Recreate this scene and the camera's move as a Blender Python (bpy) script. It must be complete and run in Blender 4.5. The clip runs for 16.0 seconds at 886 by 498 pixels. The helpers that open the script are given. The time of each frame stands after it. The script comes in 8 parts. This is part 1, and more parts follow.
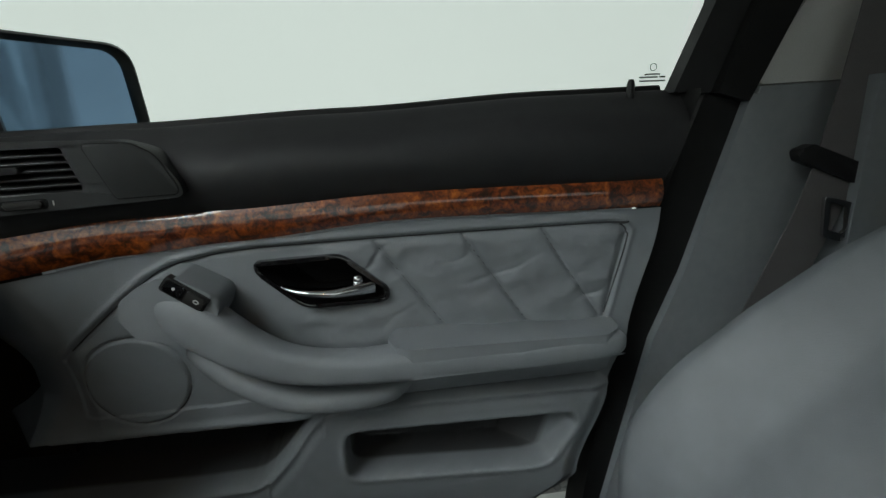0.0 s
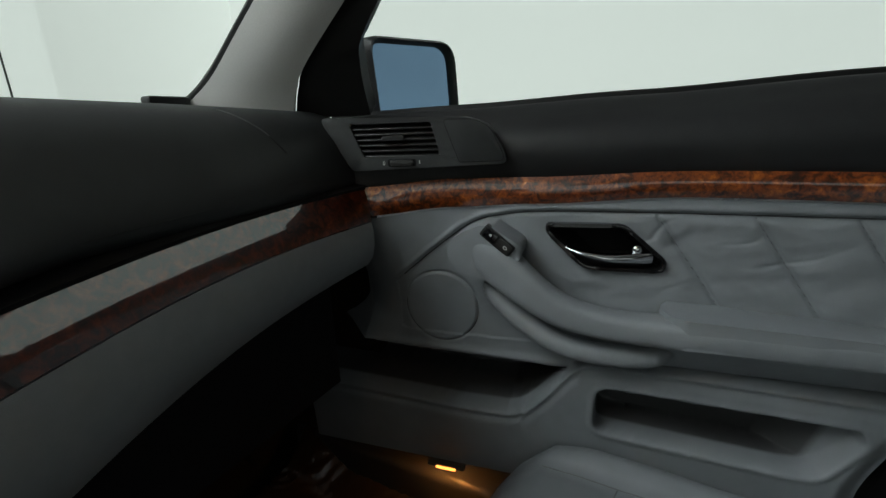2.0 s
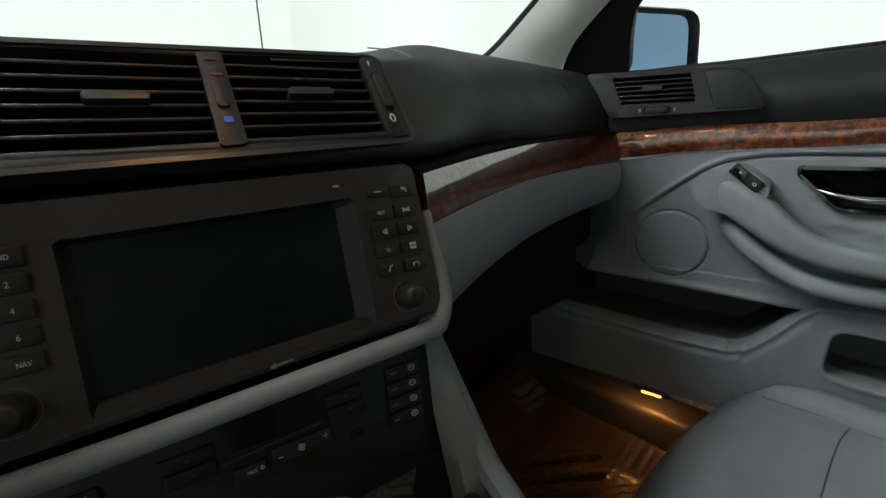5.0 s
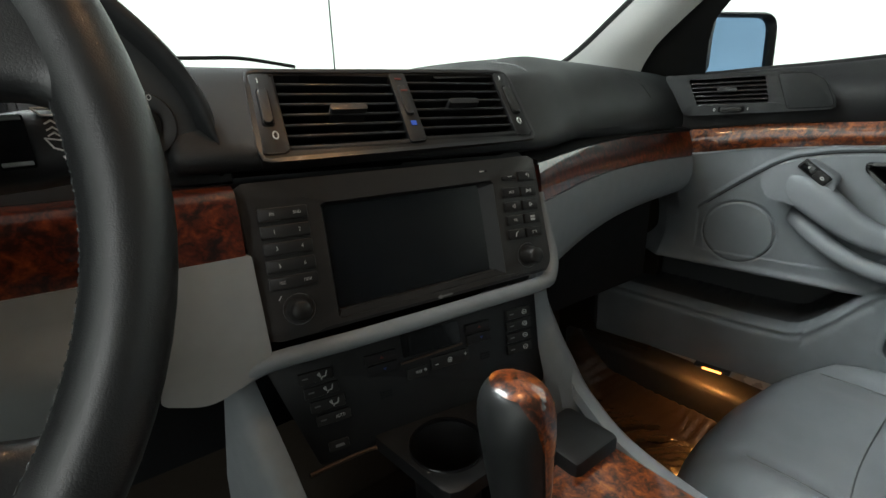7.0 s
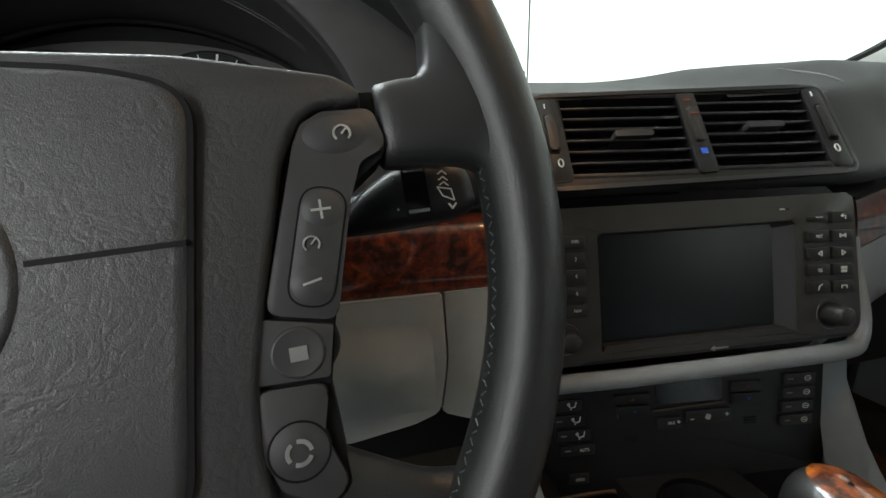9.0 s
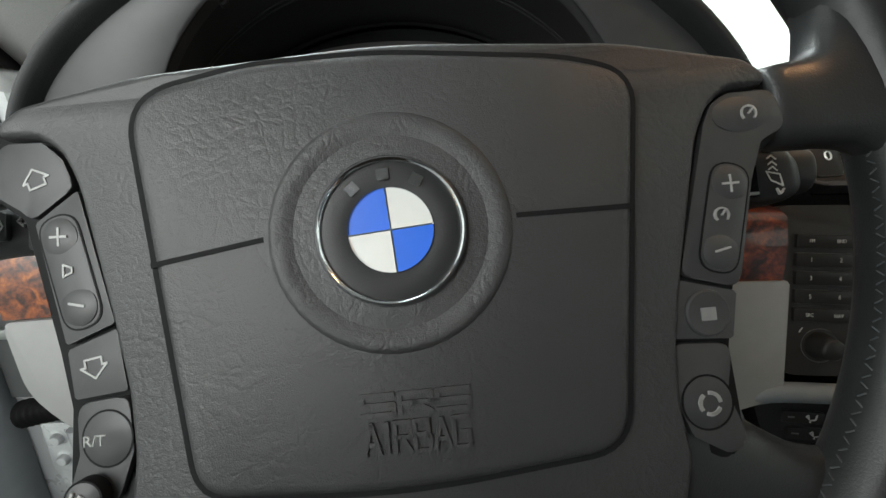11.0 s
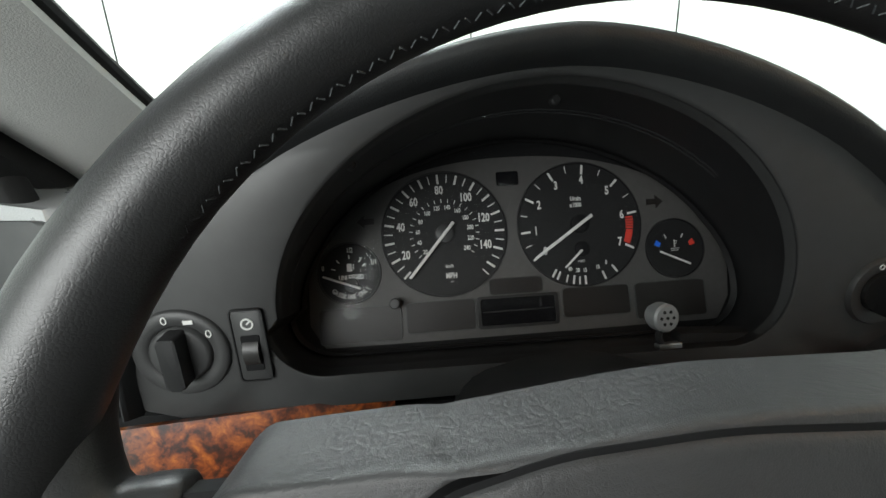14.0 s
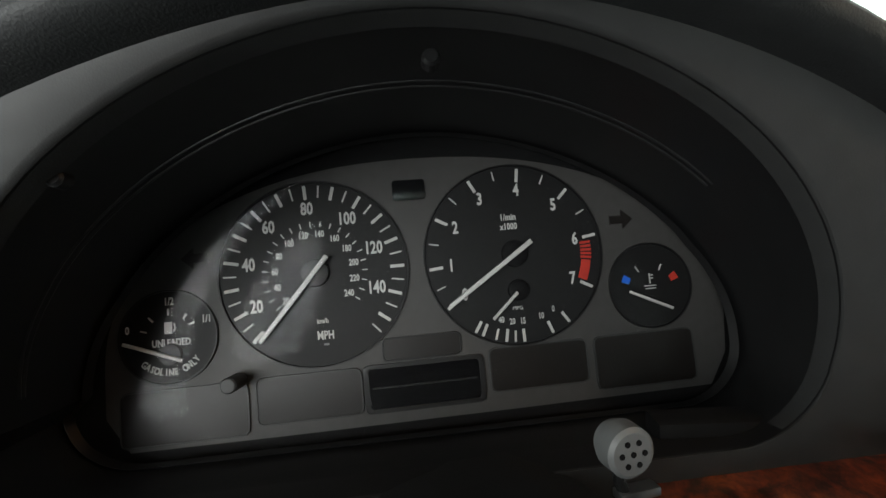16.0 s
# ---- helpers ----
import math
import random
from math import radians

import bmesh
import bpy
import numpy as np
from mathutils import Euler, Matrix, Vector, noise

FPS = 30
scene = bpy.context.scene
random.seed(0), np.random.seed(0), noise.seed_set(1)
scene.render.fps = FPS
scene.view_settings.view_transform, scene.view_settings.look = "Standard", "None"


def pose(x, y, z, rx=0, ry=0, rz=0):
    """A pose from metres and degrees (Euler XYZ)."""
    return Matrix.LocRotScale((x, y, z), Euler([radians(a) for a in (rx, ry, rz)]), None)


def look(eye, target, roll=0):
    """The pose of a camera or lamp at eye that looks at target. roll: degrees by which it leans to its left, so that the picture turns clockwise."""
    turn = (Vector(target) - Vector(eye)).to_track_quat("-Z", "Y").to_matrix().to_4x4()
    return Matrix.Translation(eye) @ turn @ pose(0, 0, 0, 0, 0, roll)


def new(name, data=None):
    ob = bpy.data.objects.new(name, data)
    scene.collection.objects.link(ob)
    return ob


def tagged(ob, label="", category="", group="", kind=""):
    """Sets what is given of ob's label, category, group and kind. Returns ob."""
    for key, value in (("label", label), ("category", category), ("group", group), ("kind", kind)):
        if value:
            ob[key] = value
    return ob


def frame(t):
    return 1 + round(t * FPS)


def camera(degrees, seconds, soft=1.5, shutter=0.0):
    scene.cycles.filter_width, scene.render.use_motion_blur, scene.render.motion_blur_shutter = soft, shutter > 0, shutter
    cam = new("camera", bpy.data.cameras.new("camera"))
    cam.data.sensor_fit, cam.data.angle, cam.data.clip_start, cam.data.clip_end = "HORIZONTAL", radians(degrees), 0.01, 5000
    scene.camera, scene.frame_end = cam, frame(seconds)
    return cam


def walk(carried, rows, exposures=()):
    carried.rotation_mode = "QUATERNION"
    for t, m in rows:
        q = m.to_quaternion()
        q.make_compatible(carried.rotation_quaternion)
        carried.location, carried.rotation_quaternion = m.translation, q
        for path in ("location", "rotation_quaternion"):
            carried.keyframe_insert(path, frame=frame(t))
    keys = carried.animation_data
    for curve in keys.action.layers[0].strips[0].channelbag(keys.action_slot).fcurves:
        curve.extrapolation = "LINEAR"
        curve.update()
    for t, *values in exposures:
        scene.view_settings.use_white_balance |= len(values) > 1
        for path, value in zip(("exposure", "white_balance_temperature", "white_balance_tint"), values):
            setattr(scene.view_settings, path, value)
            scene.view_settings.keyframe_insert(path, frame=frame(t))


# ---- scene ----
cam = camera(90.2, 16.0)
PATH = [
    (0, (0.212, -0.227, 0.915), (2.138, -0.152, 0.379), -2.9),
    (0.5, (0.209, -0.196, 0.903), (2.106, 0.119, 0.354), -2.8),
    (1, (0.19, -0.179, 0.883), (2.04, 0.349, 0.337), -2.8),
    (1.5, (0.149, -0.161, 0.9), (1.934, 0.569, 0.369), -2.4),
    (2, (0.124, -0.15, 0.912), (1.827, 0.743, 0.361), -2.4),
    (2.5, (0.099, -0.137, 0.902), (1.733, 0.888, 0.376), -1.9),
    (3, (0.057, -0.129, 0.908), (1.588, 1.04, 0.37), -1.9),
    (3.5, (0.012, -0.118, 0.9), (1.452, 1.161, 0.362), -1.9),
    (4, (-0.006, -0.119, 0.89), (1.396, 1.202, 0.353), -1.8),
    (4.5, (-0.025, -0.119, 0.872), (1.343, 1.239, 0.337), -1.9),
    (5, (-0.078, -0.129, 0.858), (1.23, 1.285, 0.319), -1.8),
    (5.2, (-0.096, -0.131, 0.861), (1.182, 1.31, 0.322), -1.8),
    (7.3, (-0.208, -0.17, 0.873), (0.893, 1.398, 0.3), -1.5),
    (7.5, (-0.218, -0.163, 0.88), (0.853, 1.427, 0.312), -1.5),
    (8, (-0.245, -0.138, 0.896), (0.707, 1.521, 0.312), -1.1),
    (8.5, (-0.256, -0.123, 0.901), (0.456, 1.649, 0.308), -1.2),
    (8.7, (-0.256, -0.121, 0.897), (0.357, 1.689, 0.307), -1.2),
    (10.8, (-0.343, -0.128, 0.894), (-0.312, 1.783, 0.303), -1.4),
    (11, (-0.356, -0.127, 0.893), (-0.336, 1.783, 0.301), -1.3),
    (11.5, (-0.39, -0.129, 0.889), (-0.404, 1.781, 0.297), -1.4),
    (12, (-0.416, -0.124, 0.881), (-0.451, 1.786, 0.288), -1.5),
    (12.5, (-0.438, -0.113, 0.879), (-0.488, 1.793, 0.275), -1.9),
    (13, (-0.451, -0.09, 0.892), (-0.458, 1.818, 0.292), -1.9),
    (13.3, (-0.453, -0.079, 0.911), (-0.416, 1.834, 0.329), -1.8),
    (13.5, (-0.453, -0.08, 0.932), (-0.393, 1.829, 0.338), -1.8),
    (13.6, (-0.453, -0.08, 0.944), (-0.386, 1.825, 0.338), -2.1),
    (14, (-0.439, -0.059, 0.984), (-0.417, 1.85, 0.389), -2.7),
    (14.5, (-0.4, -0.043, 0.986), (-0.36, 1.874, 0.418), -2.8),
    (15, (-0.379, -0.024, 0.978), (-0.322, 1.885, 0.387), -3.2),
    (15.5, (-0.383, 0.016, 0.982), (-0.324, 1.926, 0.393), -3.4),
    (15.8, (-0.379, 0.034, 0.973), (-0.305, 1.945, 0.388), -3.3),
    (16, (-0.38, 0.042, 0.972), (-0.295, 1.949, 0.375), -3.2),
]
EXPOSURE = [(0, 0.0), (3.5, 0.0), (4.0, 0.1), (4.6, 0.35), (5.2, 0.7), (7.3, 1.05), (8.7, 1.2), (11, 1.25), (13.5, 1.2), (14, 1.15), (14.6, 1.1), (16, 1.1)]
walk(cam, [(t, look(eye, target, roll)) for t, eye, target, roll in PATH], EXPOSURE)

# ---- light: a white studio, unseen lamps added by the open driver door and overhead, a warm roof lamp and the amber footwell lamp ----
world = bpy.data.worlds.new("studio_light")
scene.world = world
world.use_nodes = True
world.node_tree.nodes["Background"].inputs[0].default_value = (0.93, 1.0, 0.95, 1)
world.node_tree.nodes["Background"].inputs[1].default_value = 0.11


def lamp(name, kind, m, energy, color, size=0.1):
    data = bpy.data.lights.new(name, kind)
    data.energy, data.color = energy, color
    if kind == "AREA":
        data.shape, data.size = "DISK", size
    else:
        data.shadow_soft_size = size
    ob = new(name, data)
    ob.matrix_world = m
    return ob


# unseen fill lamp, added to brighten wheel and instruments from the door side
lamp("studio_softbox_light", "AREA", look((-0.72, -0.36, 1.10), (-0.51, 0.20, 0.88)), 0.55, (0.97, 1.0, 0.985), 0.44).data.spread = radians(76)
lamp("studio_overhead_light", "AREA", look((-1.3, 1.5, 3.1), (-0.3, 0.1, 0.9)), 44.0, (0.90, 0.99, 1.0), 1.8)
lamp("roof_lamp_light", "AREA", look((-0.03, -0.02, 1.262), (-0.03, 0.05, 0.3)), 0.13, (1.0, 0.50, 0.20), 0.05)
lamp("footwell_lamp_light", "AREA", look((0.612, 0.120, 0.422), (0.575, 0.12, 0.28)), 0.09, (1.0, 0.40, 0.09), 0.02)


# ---- materials ----
def material(name, color, rough=0.6, metal=0.0, color2=None, scale=60.0, bump=0.0, bump_scale=400.0, coat=0.0,
             wear=0.0, blotch=3.0, stretch=(1, 1, 1), coat_rough=0.05, spec=0.5):
    """Principled surface with colour variation at two scales, a rough variation and a fine relief."""
    m = bpy.data.materials.new(name)
    m.use_nodes = True
    n, l = m.node_tree.nodes, m.node_tree.links
    b = n["Principled BSDF"]
    b.inputs["Metallic"].default_value = metal
    b.inputs["Specular IOR Level"].default_value = spec
    b.inputs["Coat Weight"].default_value = coat
    b.inputs["Coat Roughness"].default_value = coat_rough
    tc, mp = n.new("ShaderNodeTexCoord"), n.new("ShaderNodeMapping")
    mp.inputs["Scale"].default_value = stretch
    l.new(tc.outputs["Object"], mp.inputs["Vector"])

    def noise_at(s, detail=3.0):
        t = n.new("ShaderNodeTexNoise")
        t.inputs["Scale"].default_value, t.inputs["Detail"].default_value = s, detail
        l.new(mp.outputs[0], t.inputs["Vector"])
        return t.outputs["Fac"]

    c2 = color2 or tuple(c * 0.8 for c in color)
    mix = n.new("ShaderNodeMix")
    mix.data_type = "RGBA"
    mix.inputs[6].default_value, mix.inputs[7].default_value = (*c2, 1), (*color, 1)
    ramp = n.new("ShaderNodeMapRange")
    ramp.inputs[1].default_value, ramp.inputs[2].default_value = 0.35, 0.65
    add = n.new("ShaderNodeMath")
    add.operation = "ADD"
    half = n.new("ShaderNodeMath")
    half.operation = "MULTIPLY"
    half.inputs[1].default_value = 0.5
    l.new(noise_at(scale), add.inputs[0])
    l.new(noise_at(blotch), add.inputs[1])
    l.new(add.outputs[0], half.inputs[0])
    l.new(half.outputs[0], ramp.inputs[0])
    l.new(ramp.outputs[0], mix.inputs[0])
    l.new(mix.outputs[2], b.inputs["Base Color"])
    rr = n.new("ShaderNodeMapRange")
    rr.inputs[3].default_value, rr.inputs[4].default_value = max(0.02, rough - 0.06 - wear), min(1, rough + 0.06)
    l.new(noise_at(18.0, 4.0), rr.inputs[0])
    l.new(rr.outputs[0], b.inputs["Roughness"])
    if bump:
        bp = n.new("ShaderNodeBump")
        bp.inputs["Strength"].default_value, bp.inputs["Distance"].default_value = bump, 0.001
        l.new(noise_at(bump_scale, 2.0), bp.inputs["Height"])
        l.new(bp.outputs[0], b.inputs["Normal"])
    return m


def hide_material(name, color, rough, cell, bump, crease=0.0, spec=0.5, fold=0.0):
    """Grained leather: small cells, soft creases, mottled tone."""
    m = material(name, color, rough, color2=tuple(c * 0.86 for c in color), scale=30, blotch=7, spec=spec)
    n, l = m.node_tree.nodes, m.node_tree.links
    b = n["Principled BSDF"]
    tc = n.new("ShaderNodeTexCoord")
    v = n.new("ShaderNodeTexVoronoi")
    v.feature, v.inputs["Scale"].default_value = "DISTANCE_TO_EDGE", cell
    warp = n.new("ShaderNodeTexNoise")
    warp.inputs["Scale"].default_value, warp.inputs["Detail"].default_value = cell * 0.35, 3
    vm = n.new("ShaderNodeVectorMath")
    vm.operation = "MULTIPLY_ADD"
    vm.inputs[1].default_value = (1.6 / cell,) * 3
    l.new(tc.outputs["Object"], warp.inputs["Vector"])
    l.new(warp.outputs["Color"], vm.inputs[0])
    l.new(tc.outputs["Object"], vm.inputs[2])
    l.new(vm.outputs[0], v.inputs["Vector"])
    cut = n.new("ShaderNodeMapRange")
    cut.inputs[2].default_value = 0.22
    l.new(v.outputs["Distance"], cut.inputs[0])
    big = n.new("ShaderNodeTexNoise")
    big.inputs["Scale"].default_value, big.inputs["Detail"].default_value, big.inputs["Distortion"].default_value = 42, 5, 1.2
    l.new(tc.outputs["Object"], big.inputs["Vector"])
    mad = n.new("ShaderNodeMath")
    mad.operation = "MULTIPLY_ADD"
    mad.inputs[1].default_value = crease
    l.new(big.outputs["Fac"], mad.inputs[0])
    l.new(cut.outputs[0], mad.inputs[2])
    height = mad.outputs[0]
    if fold:
        # short creases: edges of stretched cells, broken up by a slow noise
        w2 = n.new("ShaderNodeTexNoise")
        w2.inputs["Scale"].default_value, w2.inputs["Detail"].default_value = 60, 4
        l.new(tc.outputs["Object"], w2.inputs["Vector"])
        m2 = n.new("ShaderNodeVectorMath")
        m2.operation = "MULTIPLY_ADD"
        m2.inputs[1].default_value = (0.016, 0.016, 0.016)
        l.new(w2.outputs["Color"], m2.inputs[0])
        l.new(tc.outputs["Object"], m2.inputs[2])
        v2 = n.new("ShaderNodeTexVoronoi")
        v2.feature, v2.inputs["Scale"].default_value = "DISTANCE_TO_EDGE", 210
        l.new(m2.outputs[0], v2.inputs["Vector"])
        c2 = n.new("ShaderNodeMapRange")
        c2.inputs[2].default_value = 0.22
        l.new(v2.outputs["Distance"], c2.inputs[0])
        p2 = n.new("ShaderNodeMapRange")
        p2.inputs[1].default_value, p2.inputs[2].default_value = 0.32, 0.58
        l.new(big.outputs["Fac"], p2.inputs[0])
        k2 = n.new("ShaderNodeMath")
        k2.operation = "MULTIPLY"
        l.new(c2.outputs[0], k2.inputs[0])
        l.new(p2.outputs[0], k2.inputs[1])
        a2 = n.new("ShaderNodeMath")
        a2.operation = "MULTIPLY_ADD"
        a2.inputs[1].default_value = fold
        l.new(k2.outputs[0], a2.inputs[0])
        l.new(height, a2.inputs[2])
        height = a2.outputs[0]
    bp = n.new("ShaderNodeBump")
    bp.inputs["Strength"].default_value, bp.inputs["Distance"].default_value = bump, 0.0012
    l.new(height, bp.inputs["Height"])
    l.new(bp.outputs[0], b.inputs["Normal"])
    return m


def burl_material(name, tone=(1.0, 1.0, 1.0), ior=1.75):
    """Lacquered burl walnut: dark eyes in swirling amber figure under a clear coat."""
    m = bpy.data.materials.new(name)
    m.use_nodes = True
    n, l = m.node_tree.nodes, m.node_tree.links
    b = n["Principled BSDF"]
    b.inputs["Roughness"].default_value = 0.35
    b.inputs["Coat Weight"].default_value, b.inputs["Coat Roughness"].default_value = 1.0, 0.015
    b.inputs["Coat IOR"].default_value = ior
    tc = n.new("ShaderNodeTexCoord")
    a = n.new("ShaderNodeTexNoise")
    a.inputs["Scale"].default_value, a.inputs["Detail"].default_value, a.inputs["Distortion"].default_value = 95, 8, 1.0
    l.new(tc.outputs["Object"], a.inputs["Vector"])
    f = n.new("ShaderNodeTexNoise")
    f.inputs["Scale"].default_value, f.inputs["Detail"].default_value, f.inputs["Distortion"].default_value = 420, 3, 0.6
    l.new(tc.outputs["Object"], f.inputs["Vector"])
    mad = n.new("ShaderNodeMath")
    mad.operation = "MULTIPLY_ADD"
    mad.inputs[1].default_value = 0.35
    l.new(f.outputs["Fac"], mad.inputs[0])
    l.new(a.outputs["Fac"], mad.inputs[2])
    r = n.new("ShaderNodeValToRGB")
    e = r.color_ramp.elements
    e[0].position, e[0].color = 0.48, (0.012, 0.003, 0.0015, 1)
    e[1].position, e[1].color = 0.92, (0.33, 0.092, 0.014, 1)
    for p, c in ((0.58, (0.040, 0.0075, 0.002, 1)), (0.68, (0.115, 0.022, 0.004, 1)), (0.78, (0.19, 0.042, 0.007, 1))):
        k = r.color_ramp.elements.new(p)
        k.color = c
    for k in e:
        k.color = (k.color[0] * tone[0], k.color[1] * tone[1], k.color[2] * tone[2], 1)
    l.new(mad.outputs[0], r.inputs[0])
    l.new(r.outputs[0], b.inputs["Base Color"])
    return m


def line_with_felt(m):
    """Shade put into the colour where the moulding sinks deeper than a few centimetres behind the door's face (the bin
    and the pocket).
    """
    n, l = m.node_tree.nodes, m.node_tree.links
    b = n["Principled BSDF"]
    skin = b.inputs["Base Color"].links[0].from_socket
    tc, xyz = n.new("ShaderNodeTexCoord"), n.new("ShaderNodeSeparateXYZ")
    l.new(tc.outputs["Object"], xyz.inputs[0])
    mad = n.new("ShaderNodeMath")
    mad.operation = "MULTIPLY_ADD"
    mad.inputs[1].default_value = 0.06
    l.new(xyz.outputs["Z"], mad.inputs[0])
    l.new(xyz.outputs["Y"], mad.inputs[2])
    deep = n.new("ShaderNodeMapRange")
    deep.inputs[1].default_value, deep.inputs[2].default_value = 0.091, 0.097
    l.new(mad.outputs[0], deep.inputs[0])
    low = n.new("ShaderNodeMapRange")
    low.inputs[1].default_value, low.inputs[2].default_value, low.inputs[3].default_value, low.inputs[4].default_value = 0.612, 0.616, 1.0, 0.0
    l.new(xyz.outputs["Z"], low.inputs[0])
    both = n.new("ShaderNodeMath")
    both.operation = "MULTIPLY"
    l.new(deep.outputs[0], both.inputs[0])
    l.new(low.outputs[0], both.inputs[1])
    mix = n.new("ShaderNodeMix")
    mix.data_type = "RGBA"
    # near-black grey that stands in for the shade deep in the recesses
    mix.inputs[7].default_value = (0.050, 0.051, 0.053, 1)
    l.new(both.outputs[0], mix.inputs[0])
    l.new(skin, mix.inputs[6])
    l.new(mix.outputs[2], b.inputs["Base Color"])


LEATHER = hide_material("grey_leather", (0.200, 0.214, 0.230), 0.55, 620, 0.18, 1.2)
TRIM = material("grey_trim", (0.217, 0.231, 0.246), 0.58, scale=80, bump=0.10, bump_scale=1500, color2=(0.192, 0.205, 0.219))
KNEE = material("light_grey_plastic", (0.28, 0.28, 0.275), 0.6, scale=80, bump=0.08, bump_scale=1500, color2=(0.25, 0.25, 0.245))
DASH = material("charcoal_dash_skin", (0.020, 0.0215, 0.0222), 0.55, scale=60, bump=0.22, bump_scale=1300, color2=(0.015, 0.0165, 0.0172), spec=0.5)
BELT = material("black_door_skin", (0.020, 0.020, 0.021), 0.6, scale=60, bump=0.2, bump_scale=1300, color2=(0.015, 0.015, 0.016), spec=0.4)
# paler grey for the highlight painted on the lid seams
SEAMEDGE = material("worn_seam_edge", (0.085, 0.087, 0.085), 0.6, scale=300)
STACKP = material("dark_taupe_panel", (0.030, 0.0268, 0.0245), 0.38, scale=90, bump=0.06, bump_scale=1800)
PANEL = material("taupe_switch_panel", (0.038, 0.0385, 0.0385), 0.5, scale=90, bump=0.06, bump_scale=1800)
BLACK = material("black_plastic", (0.011, 0.011, 0.0115), 0.45, scale=90, bump=0.06, bump_scale=1600, spec=0.4)
DARK = material("matt_black", (0.006, 0.006, 0.0065), 0.75, scale=90, spec=0.2)
SLAT = material("satin_black_louvre", (0.020, 0.020, 0.021), 0.33, scale=90, bump=0.04, bump_scale=1600, spec=0.6)
GLOSS = material("gloss_black", (0.008, 0.008, 0.009), 0.12, scale=40, coat=0.6)
SCREEN = material("screen_film", (0.006, 0.007, 0.009), 0.24, scale=10, blotch=2, spec=0.5)
BUTTON = material("button_plastic", (0.020, 0.019, 0.018), 0.42, scale=90, spec=0.45)
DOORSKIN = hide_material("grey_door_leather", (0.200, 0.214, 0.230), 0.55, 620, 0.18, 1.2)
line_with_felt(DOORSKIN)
WHEEL = hide_material("black_wheel_leather", (0.018, 0.0185, 0.019), 0.40, 900, 0.09, 2.2, spec=0.6)
PADMAT = hide_material("airbag_cover_skin", (0.033, 0.033, 0.0335), 0.47, 1300, 0.17, 2.4, fold=2.3, spec=0.5)
WKEY = material("wheel_key_plastic", (0.040, 0.040, 0.041), 0.5, scale=120, bump=0.05, bump_scale=2500)
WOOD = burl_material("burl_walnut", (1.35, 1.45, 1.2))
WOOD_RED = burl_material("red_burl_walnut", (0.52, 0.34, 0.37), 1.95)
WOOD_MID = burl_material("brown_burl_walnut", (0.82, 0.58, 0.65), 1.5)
CHROME = material("chrome", (0.75, 0.76, 0.78), 0.12, metal=1.0, scale=20)
SATIN = material("satin_metal", (0.42, 0.42, 0.41), 0.35, metal=1.0, scale=60)
INK = material("white_print", (0.62, 0.62, 0.60), 0.6, scale=300)
INKMID = material("worn_white_print", (0.36, 0.36, 0.35), 0.6, scale=300)
INKDIM = material("grey_print", (0.20, 0.20, 0.20), 0.6, scale=300)
RED = material("red_print", (0.55, 0.035, 0.02), 0.6, scale=200)
BLUE = material("blue_print", (0.02, 0.10, 0.60), 0.5, scale=200)
BLUEDIM = material("dim_blue_print", (0.02, 0.05, 0.22), 0.5, scale=200)
REDDIM = material("dim_red_print", (0.16, 0.02, 0.012), 0.5, scale=200)
ENAMEL_B = material("blue_enamel", (0.015, 0.14, 0.72), 0.42, scale=40, coat=0.12, coat_rough=0.3)
ENAMEL_W = material("white_enamel", (0.72, 0.73, 0.70), 0.42, scale=40, coat=0.12, coat_rough=0.3)
CARPET = material("dark_carpet", (0.0400, 0.0324, 0.0256), 0.95, scale=900, bump=0.8, bump_scale=900, color2=(0.0220, 0.0180, 0.0144), spec=0.1)
THREAD = material("waxed_thread", (0.075, 0.082, 0.085), 0.6, scale=300)
RUBBER = material("black_rubber", (0.010, 0.010, 0.010), 0.6, scale=60, spec=0.3)
CLOTH = material("pillar_cloth", (0.60, 0.60, 0.575), 0.9, scale=700, bump=0.35, bump_scale=900, color2=(0.53, 0.53, 0.51))
HEADLINER = material("headliner_cloth", (0.50, 0.50, 0.48), 0.95, scale=700, bump=0.3, bump_scale=800)
WEBBING = material("seat_belt_webbing", (0.150, 0.142, 0.142), 0.75, scale=500, bump=0.5, bump_scale=700, stretch=(1, 1, 4))
PAINT = material("silver_car_paint", (0.62, 0.63, 0.64), 0.28, metal=0.35, scale=900, coat=1.0)
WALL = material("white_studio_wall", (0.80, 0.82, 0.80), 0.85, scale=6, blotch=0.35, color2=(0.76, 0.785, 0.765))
# emission makes these walls glow, in place of studio light falling on them
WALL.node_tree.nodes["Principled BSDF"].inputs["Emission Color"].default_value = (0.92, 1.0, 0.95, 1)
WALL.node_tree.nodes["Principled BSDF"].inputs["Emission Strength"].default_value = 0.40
# same white without the glow, so that less light comes from behind
WALL_PLAIN = material("white_painted_wall", (0.80, 0.82, 0.80), 0.85, scale=6, blotch=0.35, color2=(0.76, 0.785, 0.765))
# dark grey for the shade in the door's seam grooves
SEAMLINE = material("dark_seam_thread", (0.045, 0.047, 0.048), 0.8, scale=300)
SEAMGREY = material("wall_joint_shadow", (0.06, 0.062, 0.06), 0.9, scale=20)
GROUND = material("studio_floor_paint", (0.66, 0.67, 0.66), 0.45, scale=8, blotch=0.6)
SILL = material("dark_sill_plastic", (0.060, 0.060, 0.060), 0.38, scale=80, bump=0.1, bump_scale=900)
FILM = material("clear_floor_film", (0.050, 0.038, 0.030), 0.16, scale=40, bump=0.5, bump_scale=140, spec=0.8)


